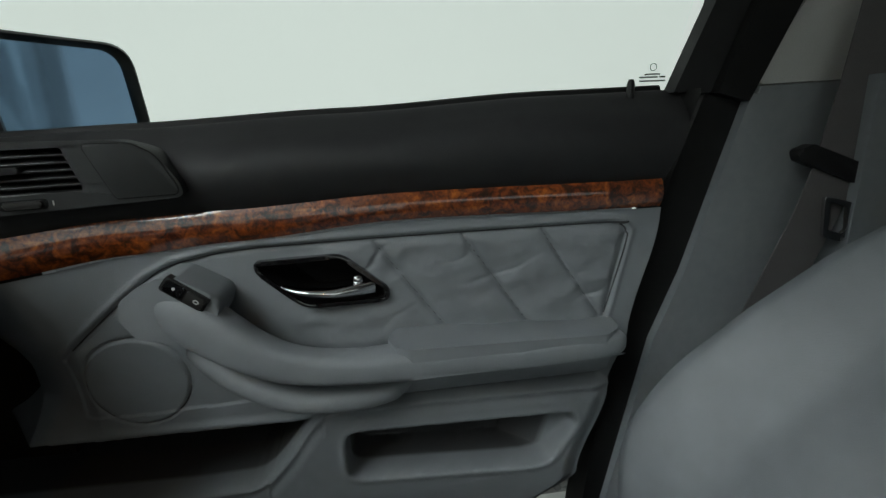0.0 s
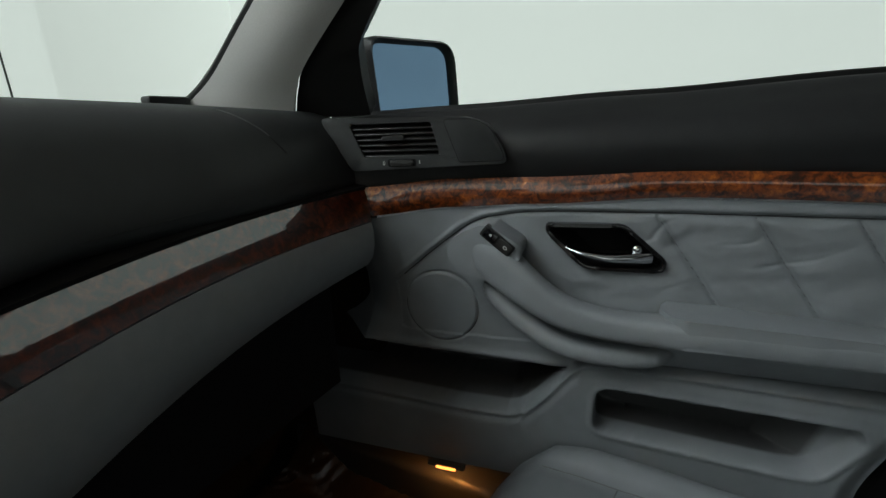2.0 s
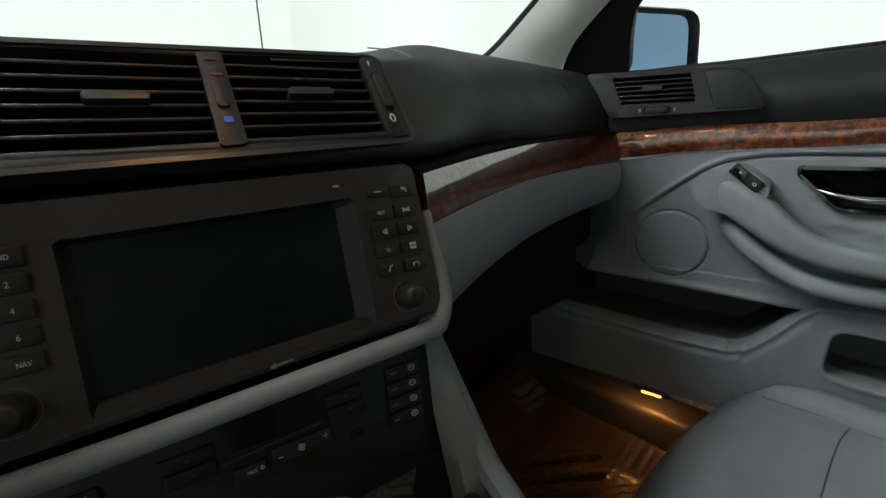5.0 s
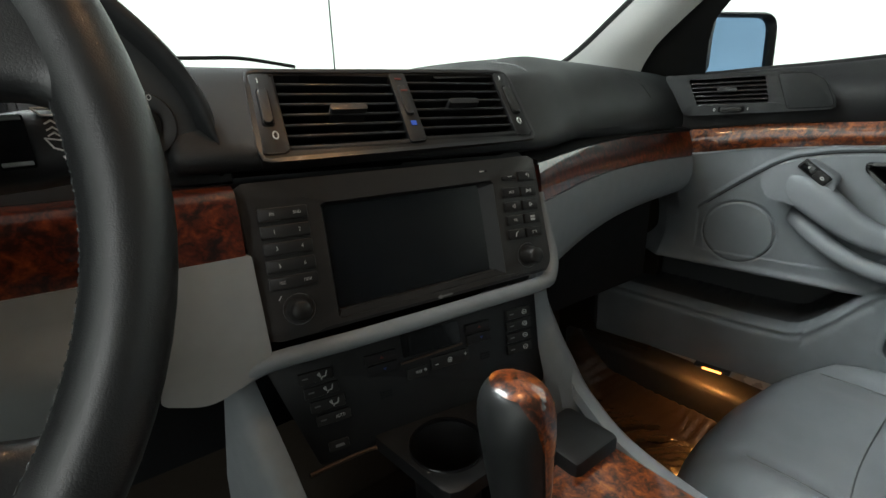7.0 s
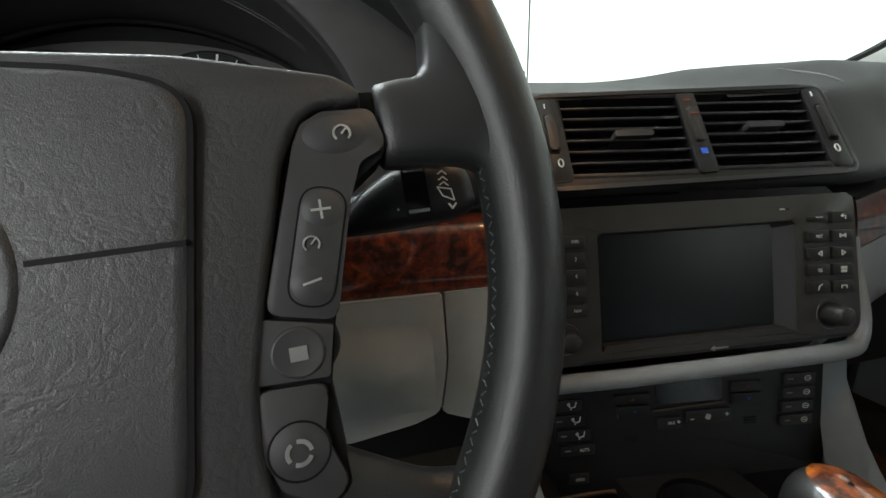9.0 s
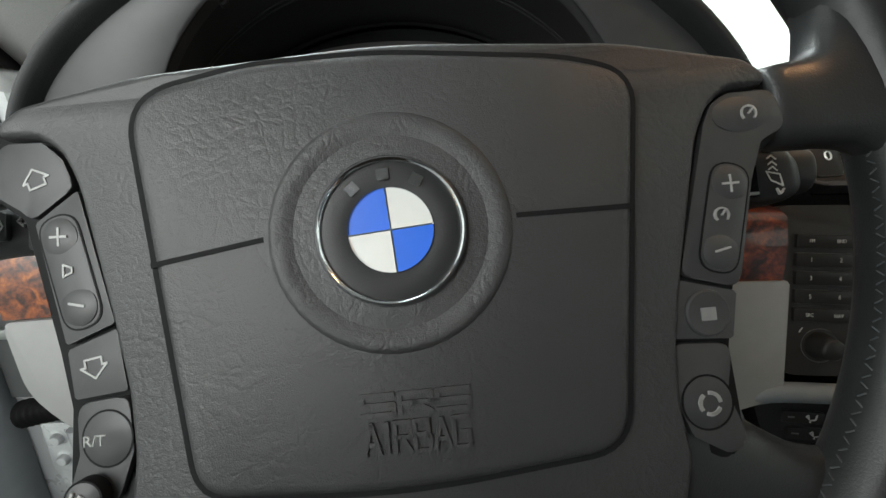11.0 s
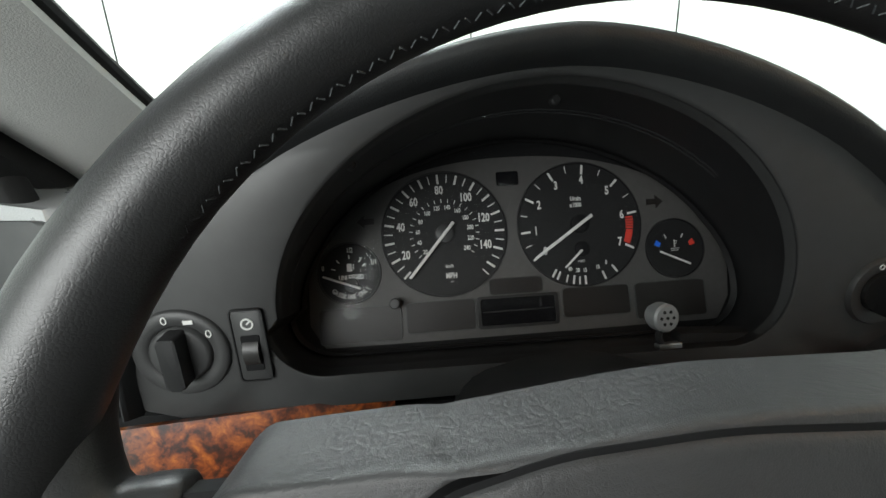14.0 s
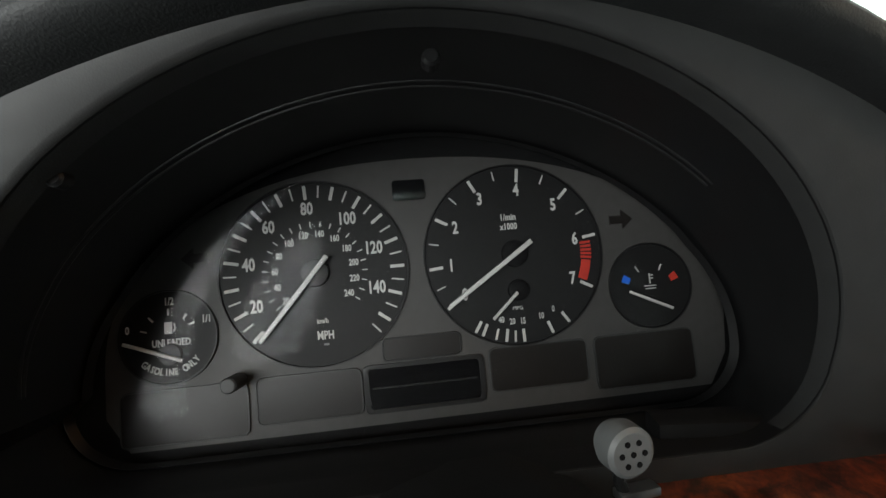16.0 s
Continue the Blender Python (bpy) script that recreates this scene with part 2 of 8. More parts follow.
def mirror_material():
    m = material("blue_mirror_glass", (0.36, 0.56, 0.86), 0.02, metal=1.0, scale=3)
    m.node_tree.nodes["Principled BSDF"].inputs["Roughness"].default_value = 0.02
    return m


def glass_material():
    m = bpy.data.materials.new("window_glass")
    m.use_nodes = True
    b = m.node_tree.nodes["Principled BSDF"]
    b.inputs["Base Color"].default_value = (0.97, 1.0, 0.98, 1)
    b.inputs["Roughness"].default_value, b.inputs["IOR"].default_value = 0.0, 1.1
    b.inputs["Transmission Weight"].default_value = 1.0
    return m


def glow_material():
    m = material("amber_lens", (0.9, 0.45, 0.12), 0.3)
    b = m.node_tree.nodes["Principled BSDF"]
    b.inputs["Emission Color"].default_value, b.inputs["Emission Strength"].default_value = (1.0, 0.33, 0.06, 1), 3.0
    return m


def lens_material():
    """Thin clear plastic: see-through, with a faint glossy skin."""
    m = bpy.data.materials.new("clear_lens_plastic")
    m.use_nodes = True
    n, l = m.node_tree.nodes, m.node_tree.links
    n.remove(n["Principled BSDF"])
    clear, gloss, mix, fr = n.new("ShaderNodeBsdfTransparent"), n.new("ShaderNodeBsdfGlossy"), n.new("ShaderNodeMixShader"), n.new("ShaderNodeFresnel")
    gloss.inputs["Roughness"].default_value = 0.06
    fr.inputs["IOR"].default_value = 1.16
    l.new(fr.outputs[0], mix.inputs[0])
    l.new(clear.outputs[0], mix.inputs[1])
    l.new(gloss.outputs[0], mix.inputs[2])
    l.new(mix.outputs[0], n["Material Output"].inputs["Surface"])
    return m


LENS = lens_material()
MIRROR, GLASS, AMBER = mirror_material(), glass_material(), glow_material()


# ---- helpers for meshes ----
def thing(name, m, label, category, group="", kind=""):
    ob = new(name)
    ob.empty_display_size = 0.05
    ob.matrix_world = m
    return tagged(ob, label, category, group, kind)


def mesh_of(name, bm, mat, smooth=True, angle=35):
    bmesh.ops.remove_doubles(bm, verts=bm.verts, dist=1e-6)
    bmesh.ops.recalc_face_normals(bm, faces=bm.faces)
    for f in bm.faces:
        f.smooth = smooth
    if smooth:
        lim = radians(angle)
        for e in bm.edges:
            if len(e.link_faces) == 2 and e.calc_face_angle(0) > lim:
                e.smooth = False
    me = bpy.data.meshes.new(name)
    bm.to_mesh(me)
    bm.free()
    me.materials.append(mat)
    return me


def part(name, bm, mat, parent, label="", smooth=True, angle=35):
    ob = new(name, mesh_of(name, bm, mat, smooth, angle))
    ob.parent = parent
    return tagged(ob, label) if label else ob


def solo(name, bm, mat, m, label, category, group="", kind="", smooth=True, angle=35):
    ob = new(name, mesh_of(name, bm, mat, smooth, angle))
    ob.matrix_world = m
    return tagged(ob, label, category, group, kind)


def again(ob, parent, m, name=None):
    """A further piece on the same mesh."""
    o = new(name or ob.name.split(".")[0], ob.data)
    o.parent = parent
    o.matrix_local = m
    return o


def round_poly(pts, r, seg=5):
    """Outline of (x, z) points with rounded corners; r: one radius or one per corner."""
    out, n = [], len(pts)
    for i, p in enumerate(pts):
        p = Vector(p)
        a, b = Vector(pts[i - 1]) - p, Vector(pts[(i + 1) % n]) - p
        rad = r[i] if isinstance(r, (list, tuple)) else r
        half = a.angle(b) / 2
        d = min(rad / max(math.tan(half), 1e-4), a.length * 0.49, b.length * 0.49)
        if d < 1e-5 or half > radians(88):
            out.append(tuple(p))
            continue
        s, e = p + a.normalized() * d, p + b.normalized() * d
        for k in range(seg + 1):
            t = k / seg
            out.append(tuple(s * (1 - t) ** 2 + p * 2 * t * (1 - t) + e * t * t))
    return out


def slab(pts, y0, y1, bevel=0.0, seg=2, bm=None):
    """Solid plate from an outline in x, z; its front at y0 faces the viewer, its back is at y1."""
    bm = bm or bmesh.new()
    f = [bm.verts.new((x, y0, z)) for x, z in pts]
    b = [bm.verts.new((x, y1, z)) for x, z in pts]
    n = len(pts)
    front = bm.faces.new(f)
    bm.faces.new(b[::-1])
    for i in range(n):
        bm.faces.new((f[i], b[i], b[(i + 1) % n], f[(i + 1) % n]))
    if bevel:
        bmesh.ops.bevel(bm, geom=list(front.edges), offset=bevel, segments=seg, profile=0.5, affect="EDGES", clamp_overlap=True)
    return bm


def rect(x0, z0, x1, z1, r=0.0, seg=5):
    pts = [(x0, z0), (x1, z0), (x1, z1), (x0, z1)]
    return round_poly(pts, r, seg) if r else pts


def ellipse(cx, cz, rx, rz=None, n=32, a0=0, a1=360):
    rz = rz or rx
    full = abs(a1 - a0 - 360) < 1e-6
    k = n if full else n + 1
    return [(cx + rx * math.cos(radians(a0 + (a1 - a0) * i / n)), cz + rz * math.sin(radians(a0 + (a1 - a0) * i / n))) for i in range(k)]


def ring(outer, inner, y0, y1, bevel=0.0, bm=None):
    """Plate with a hole: two outlines of equal count."""
    bm = bm or bmesh.new()
    n = len(outer)
    rows = [[bm.verts.new((x, y, z)) for x, z in pts] for pts, y in ((outer, y0), (inner, y0), (inner, y1), (outer, y1))]
    sharp = []
    for k in range(4):
        a, b = rows[k], rows[(k + 1) % 4]
        for i in range(n):
            bm.faces.new((a[i], a[(i + 1) % n], b[(i + 1) % n], b[i]))
    if bevel:
        bm.edges.ensure_lookup_table()
        es = [bm.edges.get((rows[k][i], rows[k][(i + 1) % n])) for k in (0, 1) for i in range(n)]
        bmesh.ops.bevel(bm, geom=es, offset=bevel, segments=2, profile=0.5, affect="EDGES", clamp_overlap=True)
    return bm


def resample(pts, n):
    """n points at even steps along a closed outline, from its first point."""
    P = [Vector(p) for p in pts] + [Vector(pts[0])]
    L = [0]
    for a, b in zip(P, P[1:]):
        L.append(L[-1] + (b - a).length)
    out, k = [], 0
    for i in range(n):
        s = L[-1] * i / n
        while L[k + 1] < s:
            k += 1
        t = (s - L[k]) / max(L[k + 1] - L[k], 1e-9)
        out.append(tuple(P[k].lerp(P[k + 1], t)))
    return out


def inset(pts, d):
    """Outline moved inwards by d towards its middle, side by side."""
    n, out = len(pts), []
    area = sum(pts[i - 1][0] * pts[i][1] - pts[i][0] * pts[i - 1][1] for i in range(n))
    sg = 1 if area > 0 else -1
    for i in range(n):
        t = Vector(pts[(i + 1) % n]) - Vector(pts[i - 1])
        t = t.normalized() if t.length > 1e-9 else Vector((1, 0))
        out.append((pts[i][0] - t.y * d * sg, pts[i][1] + t.x * d * sg))
    return out


def loft(rows, bm=None, wrap=False, caps=False):
    """Surface through rows of points of equal count."""
    bm = bm or bmesh.new()
    vs = [[bm.verts.new(p) for p in r] for r in rows]
    n = len(rows[0])
    for a, b in zip(vs, vs[1:]):
        for i in range(n if wrap else n - 1):
            j = (i + 1) % n
            bm.faces.new((a[i], a[j], b[j], b[i]))
    if caps:
        bm.faces.new(vs[0][::-1])
        bm.faces.new(vs[-1])
    return bm


def thicken(bm, d):
    bmesh.ops.recalc_face_normals(bm, faces=bm.faces)
    bmesh.ops.solidify(bm, geom=list(bm.faces), thickness=d)
    return bm


def smooth_line(pts, n):
    """Catmull-Rom through the given points, n steps in all."""
    P = [Vector(p) for p in pts]
    P = [P[0] * 2 - P[1]] + P + [P[-1] * 2 - P[-2]]
    m, out = len(pts) - 1, []
    for i in range(n + 1):
        s = min(i / n * m, m - 1e-9)
        k, t = int(s), s - int(s)
        a, b, c, d = P[k:k + 4]
        out.append(0.5 * (2 * b + (c - a) * t + (2 * a - 5 * b + 4 * c - d) * t * t + (3 * b - a - 3 * c + d) * t ** 3))
    return out


def sweep(path, radii, n=14, up=(0, 0, 1), bm=None, caps=True, power=1.0):
    """Rounded bar along a path; radii: (across, along up) per point or one pair."""
    path = [Vector(p) for p in path]
    rows = []
    for i, p in enumerate(path):
        t = (path[min(i + 1, len(path) - 1)] - path[max(i - 1, 0)]).normalized()
        u = Vector(up)
        a = t.cross(u).normalized()
        u = a.cross(t).normalized()
        ra, rb = radii[i] if isinstance(radii[0], (list, tuple)) else radii
        row = []
        for k in range(n):
            th = 2 * math.pi * k / n
            c, s = math.cos(th), math.sin(th)
            c, s = math.copysign(abs(c) ** power, c), math.copysign(abs(s) ** power, s)
            row.append(p + a * ra * c + u * rb * s)
        rows.append(row)
    return loft(rows, bm, wrap=True, caps=caps)


def box(x0, y0, z0, x1, y1, z1, bevel=0.0, seg=2, bm=None):
    bm = bm or bmesh.new()
    r = bmesh.ops.create_cube(bm, size=1)
    for v in r["verts"]:
        v.co = ((x0 + x1) / 2 + v.co.x * (x1 - x0), (y0 + y1) / 2 + v.co.y * (y1 - y0), (z0 + z1) / 2 + v.co.z * (z1 - z0))
    if bevel:
        es = list({e for v in r["verts"] for e in v.link_edges})
        bmesh.ops.bevel(bm, geom=es, offset=bevel, segments=seg, profile=0.5, affect="EDGES", clamp_overlap=True)
    return bm


def turned(profile, n=32, bm=None, cx=0, cz=0):
    """Body of revolution round the local y axis; profile of (radius, y)."""
    rows = []
    for i in range(n):
        a = 2 * math.pi * i / n
        rows.append([(cx + r * math.cos(a), y, cz + r * math.sin(a)) for r, y in profile])
    rows.append(rows[0])
    return loft(rows, bm)


def lettering(text, size, mat, parent, m, name="lettering", depth=0.0002, align="CENTER", squash=1.0, label="", bold=0.0):
    """Raised print with the built-in font, read from -y."""
    cu = bpy.data.curves.new(name, "FONT")
    cu.body, cu.size, cu.extrude, cu.align_x, cu.align_y = text, size, depth, align, "CENTER"
    cu.resolution_u, cu.offset = 2, bold * size
    tmp = bpy.data.objects.new("tmp", cu)
    scene.collection.objects.link(tmp)
    me = bpy.data.meshes.new_from_object(tmp.evaluated_get(bpy.context.evaluated_depsgraph_get()))
    bpy.data.objects.remove(tmp)
    bpy.data.curves.remove(cu)
    me.transform(Matrix.Diagonal((squash, 1, 1, 1)))
    me.transform(pose(0, 0, 0, 90))
    me.materials.clear()
    me.materials.append(mat)
    ob = new(name, me)
    ob.parent = parent
    ob.matrix_local = m
    return tagged(ob, label) if label else ob


def arrow_outline(w, h, turn=0, cx=0, cz=0, head=0.5, neck=0.25):
    """Block arrow outline pointing up before it is turned."""
    b = h / 2 - head * h
    pts = [(0, h / 2), (w / 2, b), (w * neck, b), (w * neck, -h / 2), (-w * neck, -h / 2), (-w * neck, b), (-w / 2, b)]
    c, s = math.cos(radians(turn)), math.sin(radians(turn))
    return [(cx + x * c - z * s, cz + x * s + z * c) for x, z in pts]


def stroke(pts, w, y0, y1, closed=False, bm=None):
    """Printed line of width w through (x, z) points."""
    bm = bm or bmesh.new()
    n = len(pts)
    for i in range(n if closed else n - 1):
        a, b = Vector(pts[i]), Vector(pts[(i + 1) % n])
        d = (b - a)
        if d.length < 1e-7:
            continue
        d.normalize()
        q = Vector((-d.y, d.x)) * w / 2
        a, b = a - d * w * 0.3, b + d * w * 0.3
        slab([tuple(a - q), tuple(b - q), tuple(b + q), tuple(a + q)], y0, y1, bm=bm)
    return bm


# ---- studio ----
def studio():
    bm = box(-14, -14, -0.12, 14, 14, 0.0)
    solo("ground", bm, GROUND, Matrix(), "pale painted concrete studio floor round the car", "floor", kind="structure")
    # boarded wall ahead of the car, with open joints and a boxed-out edge
    xs = [-5.2, -3.04, -0.075, 1.663, 1.94]
    wall = thing("wall_north", Matrix(), "white boarded studio wall with thin dark joints", "wall", kind="structure")
    for a, b in zip(xs, xs[1:]):
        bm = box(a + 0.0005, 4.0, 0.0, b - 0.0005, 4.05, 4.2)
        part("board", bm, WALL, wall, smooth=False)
    for x in xs[1:-1]:
        part("joint", box(x - 0.006, 3.996, 0.0, x + 0.006, 4.0, 4.2), SEAMGREY, wall, "thin dark joint between boards", smooth=False)
    part("backing", box(-5.2, 4.055, 0, 1.93, 5.2, 4.2), SEAMGREY, wall, smooth=False)
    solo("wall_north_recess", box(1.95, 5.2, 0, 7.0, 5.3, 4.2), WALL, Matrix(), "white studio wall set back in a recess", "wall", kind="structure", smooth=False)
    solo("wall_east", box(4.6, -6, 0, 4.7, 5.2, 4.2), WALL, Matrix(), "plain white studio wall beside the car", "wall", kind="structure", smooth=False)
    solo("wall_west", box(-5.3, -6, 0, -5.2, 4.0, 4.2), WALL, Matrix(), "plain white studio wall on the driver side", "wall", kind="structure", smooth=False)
    solo("wall_south", box(-5.2, -6.1, 0, 4.6, -6.0, 4.2), WALL_PLAIN, Matrix(), "plain white studio wall behind the car", "wall", kind="structure", smooth=False)


studio()


# ---- car shell ----
def strip_between(a, b, bulge, thick, n=24, k=6):
    """Curved trim between two edges a and b, each a few points, bowed by the bulge vector."""
    a, b, g = smooth_line(a, n), smooth_line(b, n), Vector(bulge)
    rows = [[p.lerp(q, j / k) + g * math.sin(math.pi * j / k) for j in range(k + 1)] for p, q in zip(a, b)]
    return thicken(loft(rows), thick)


PILLAR_A = [(0.521, 0.423, 0.950), (0.514, 0.36, 0.976), (0.495, 0.270, 1.022), (0.45, 0.05, 1.14), (0.40, -0.18, 1.262)]
PILLAR_B = [(0.560, 0.282, 0.926), (0.541, 0.253, 0.961), (0.523, 0.213, 0.992), (0.485, 0.05, 1.10), (0.45, -0.15, 1.262)]
PILLAR_C = [(0.580, 0.180, 0.924), (0.545, 0.163, 0.976), (0.525, 0.137, 1.008), (0.495, 0.03, 1.10), (0.46, -0.12, 1.262)]
LEFT_A = [(-0.655, 0.42, 0.935), (-0.652, 0.36, 0.962), (-0.645, 0.24, 1.025), (-0.60, -0.17, 1.262)]
LEFT_B = [(-0.752, 0.36, 0.925), (-0.748, 0.33, 0.955), (-0.735, 0.24, 1.012), (-0.68, -0.15, 1.262)]
LEFT_C = [(-0.800, 0.36, 0.900), (-0.790, 0.32, 0.945), (-0.775, 0.24, 1.002), (-0.72, -0.12, 1.262)]


def shell():
    solo("cabin_floor", box(-0.70, -1.5, 0.22, 0.70, 0.50, 0.262), CARPET, Matrix(), "dark carpeted cabin floor", "floor", kind="structure", smooth=False)
    rows = [[(x, y, z) for x in (-0.72, -0.3, 0.1, 0.4, 0.72)] for y, z in ((0.42, 0.25), (0.52, 0.33), (0.585, 0.45), (0.60, 0.7), (0.60, 0.93))]
    solo("firewall", thicken(loft(rows), 0.02), CARPET, Matrix(), "dark carpet on the footwell bulkhead", "bulkhead", kind="structure")
    rows = [[(x * (1 - 0.1 * max(0, -y)), y, z - 0.04 * (x / 0.6) ** 2) for x in np.linspace(-0.76, 0.62, 9)]
            for y, z in ((-0.17, 1.262), (-0.35, 1.285), (-0.7, 1.30), (-1.2, 1.30), (-1.72, 1.28))]
    solo("ceiling", thicken(loft(rows), 0.025), HEADLINER, Matrix(), "pale woven headliner under the roof", "headliner", kind="structure")
    # windscreen pillars: cloth trim inside, black frame outside
    solo("pillar_trim_right", strip_between(PILLAR_A, PILLAR_B, (-0.006, -0.006, -0.004), 0.010), CLOTH, Matrix(), "pale cloth windscreen pillar trim", "pillar trim", kind="structure")
    solo("windscreen_frame_right", sweep(smooth_line([(x + 0.002, y + 0.012, z) for x, y, z in PILLAR_A], 24), (0.0065, 0.0065), 8), RUBBER, Matrix(), "black windscreen edge seal", "window seal", kind="structure")
    solo("pillar_frame_right", strip_between([(x + 0.001, y, z - 0.002) for x, y, z in PILLAR_B], PILLAR_C, (0.0, 0.0, 0.0), 0.02), RUBBER, Matrix(), "black door frame seal along the pillar", "door seal", kind="structure")
    solo("pillar_trim_left", strip_between(LEFT_A, LEFT_B, (0.004, -0.010, -0.004), 0.010), CLOTH, Matrix(), "pale cloth windscreen pillar trim", "pillar trim", kind="structure")
    solo("windscreen_frame_left", sweep(smooth_line([(x - 0.002, y + 0.012, z) for x, y, z in LEFT_A], 24), (0.005, 0.005), 8), RUBBER, Matrix(), "black windscreen edge seal", "window seal", kind="structure")
    solo("pillar_frame_left", strip_between(LEFT_B, LEFT_C, (0.0, 0.0, 0.0), 0.03), RUBBER, Matrix(), "black door opening seal along the pillar", "door seal", kind="structure")
    # rear half of the cabin, behind the camera
    solo("wall_rear", box(-0.80, -1.75, 0.25, 0.78, -1.70, 0.98), LEATHER, Matrix(), "grey leather bulkhead behind the rear seat", "bulkhead", kind="structure", smooth=False)
    # unseen dark panel, added to keep light from the rear out
    solo("rear_sunblind", box(-0.78, -1.74, 0.98, 0.76, -1.72, 1.32), DARK, Matrix(), "unseen dark panel added to block light from the rear", "sunblind", kind="structure", smooth=False)
    solo("wall_right_rear", box(0.70, -1.70, 0.25, 0.78, -0.66, 0.945), TRIM, Matrix(), "grey rear door trim", "trim", kind="structure", smooth=False)
    solo("wall_left_rear", box(-0.80, -1.70, 0.25, -0.74, -0.46, 0.945), TRIM, Matrix(), "grey rear door trim", "trim", kind="structure", smooth=False)
    for nm, sx in (("right", 1), ("left", -1)):
        xs = 0.74 if sx > 0 else -0.77
        line = [[(xs + dx, -1.70 + dy, 0.93), (xs - sx * 0.06 + dx, -1.62 + dy, 1.12), (xs - sx * 0.15 + dx, -1.50 + dy, 1.29)] for dx, dy in ((0, 0), (0, 0.22), (-sx * 0.05, 0.22), (-sx * 0.05, 0))]
        solo("pillar_trim_rear_" + nm, loft([[Vector(l[k]) for l in line] for k in range(3)], wrap=True, caps=True), CLOTH, Matrix(), "pale cloth rear pillar trim", "pillar trim", kind="structure", smooth=False)
    # bonnet ahead of the windscreen and scuttle
    rows = [[(x, y, z - 0.03 * (x / 0.8) ** 2) for x in np.linspace(-0.86, 0.76, 9)] for y, z in ((0.66, 0.915), (0.8, 0.935), (1.2, 0.91), (1.7, 0.80), (1.85, 0.70))]
    solo("bonnet", thicken(loft(rows), 0.02), PAINT, Matrix(), "pale silver painted bonnet beyond the windscreen", "bonnet", kind="structure")
    solo("scuttle", box(-0.75, 0.56, 0.86, 0.66, 0.68, 0.905, 0.01), RUBBER, Matrix(), "black plastic scuttle under the windscreen", "scuttle", kind="structure")
    # wiper parked on the scuttle
    solo("wiper_arm", sweep(smooth_line([(-0.42, 0.655, 0.945), (-0.20, 0.660, 0.960), (-0.06, 0.66, 0.968), (0.012, 0.66, 0.971), (0.10, 0.66, 0.962)], 24), (0.003, 0.003), 8), RUBBER, Matrix(), "black wiper arm resting under the windscreen", "wiper")
    # glass
    rows = [[(x * w, y - 0.05 * (x / 0.6) ** 2, z) for x in np.linspace(-0.62, 0.52, 9)] for y, z, w in ((0.555, 0.925, 1.05), (0.19, 1.1, 0.93), (-0.16, 1.262, 0.82))]
    g = solo("windscreen", thicken(loft(rows), 0.004), GLASS, Matrix(), "clear laminated windscreen", "window", kind="structure")
    g.visible_shadow = False


shell()


# ---- dashboard ----
STACK = pose(0, 0.134, 0.809, 0, 0, -9.3) @ pose(0, 0, 0, -16)
VENT = pose(0.014, 0.187, 0.903, 0, 0, -9.3) @ pose(0, 0, 0, -38)
CLIMATE = pose(-0.096, 0.137, 0.679, 0, 0, -9.3) @ pose(0, 0, 0, -15)
GAUGE = pose(-0.386, 0.2525, 0.90, 0, 0, 3) @ pose(0, 0, 0, -22)
SWITCH = GAUGE @ pose(-0.2046, -0.0632, -0.0635, 22.8) @ Matrix.Scale(1.15, 4)
WHEEL_M = pose(-0.37, 0, 0.86, 0, 0, 1.3) @ pose(0, 0, 0, -21.3) @ pose(0, 0, 0, 0, -3, 0)
KNEE_R = pose(-0.2, 0.145, 0.8, 0, 0, -4) @ pose(0, 0, 0, -10)
KNEE_L = pose(-0.58, 0.15, 0.8, 0, 0, 8) @ pose(0, 0, 0, -10)

dash = thing("dashboard", Matrix(), "charcoal dashboard with burl wood strips and pale grey lower panels", "dashboard")


def lerp_table(x, table):
    for (a, *p), (b, *q) in zip(table, table[1:]):
        if x <= b:
            t = max(0, min(1, (x - a) / (b - a)))
            t = t * t * (3 - 2 * t)
            return [u + (v - u) * t for u, v in zip(p, q)]
    return list(table[-1][1:])


def step(a, b, t):
    t = max(0.0, min(1.0, (t - a) / (b - a)))
    return t * t * (3 - 2 * t)


def spread(line, n):
    """n points at even steps along an open line of (y, z)."""
    d = np.cumsum([0] + [math.dist(a, b) for a, b in zip(line, line[1:])])
    at = np.linspace(0, d[-1], n)
    return list(zip(np.interp(at, d, [p[0] for p in line]), np.interp(at, d, [p[1] for p in line])))


def vent_plane_y(x, z):
    """Depth of the sloping face that carries the centre vents."""
    c = (z - 0.903) / 0.788
    return 0.187 - 0.1637 * (x - 0.014 - 0.0995 * c) + 0.608 * c


def pad_profile_vents(x):
    """Flat top that rolls over into the vents' sloping face and under it."""
    lo, hi = vent_plane_y(x, 0.8485), vent_plane_y(x, 0.9045)
    roll = [(hi + 0.060, 0.9125), (hi + 0.030, 0.9108), (hi + 0.014, 0.9098), (hi + 0.0065, 0.9084), (hi + 0.002, 0.9066), (hi, 0.9045)]
    foot = [(lo, 0.8485), (lo - 0.0012, 0.8440), (lo - 0.0004, 0.8395), (lo + 0.004, 0.8362), (lo + 0.012, 0.8345), (lo + 0.05, 0.8335)]
    return [(0.56, 0.925), (0.50, 0.9345), (0.43, 0.9300), (0.36, 0.9235), (max(0.29, hi + 0.07), 0.9155)] + roll + foot


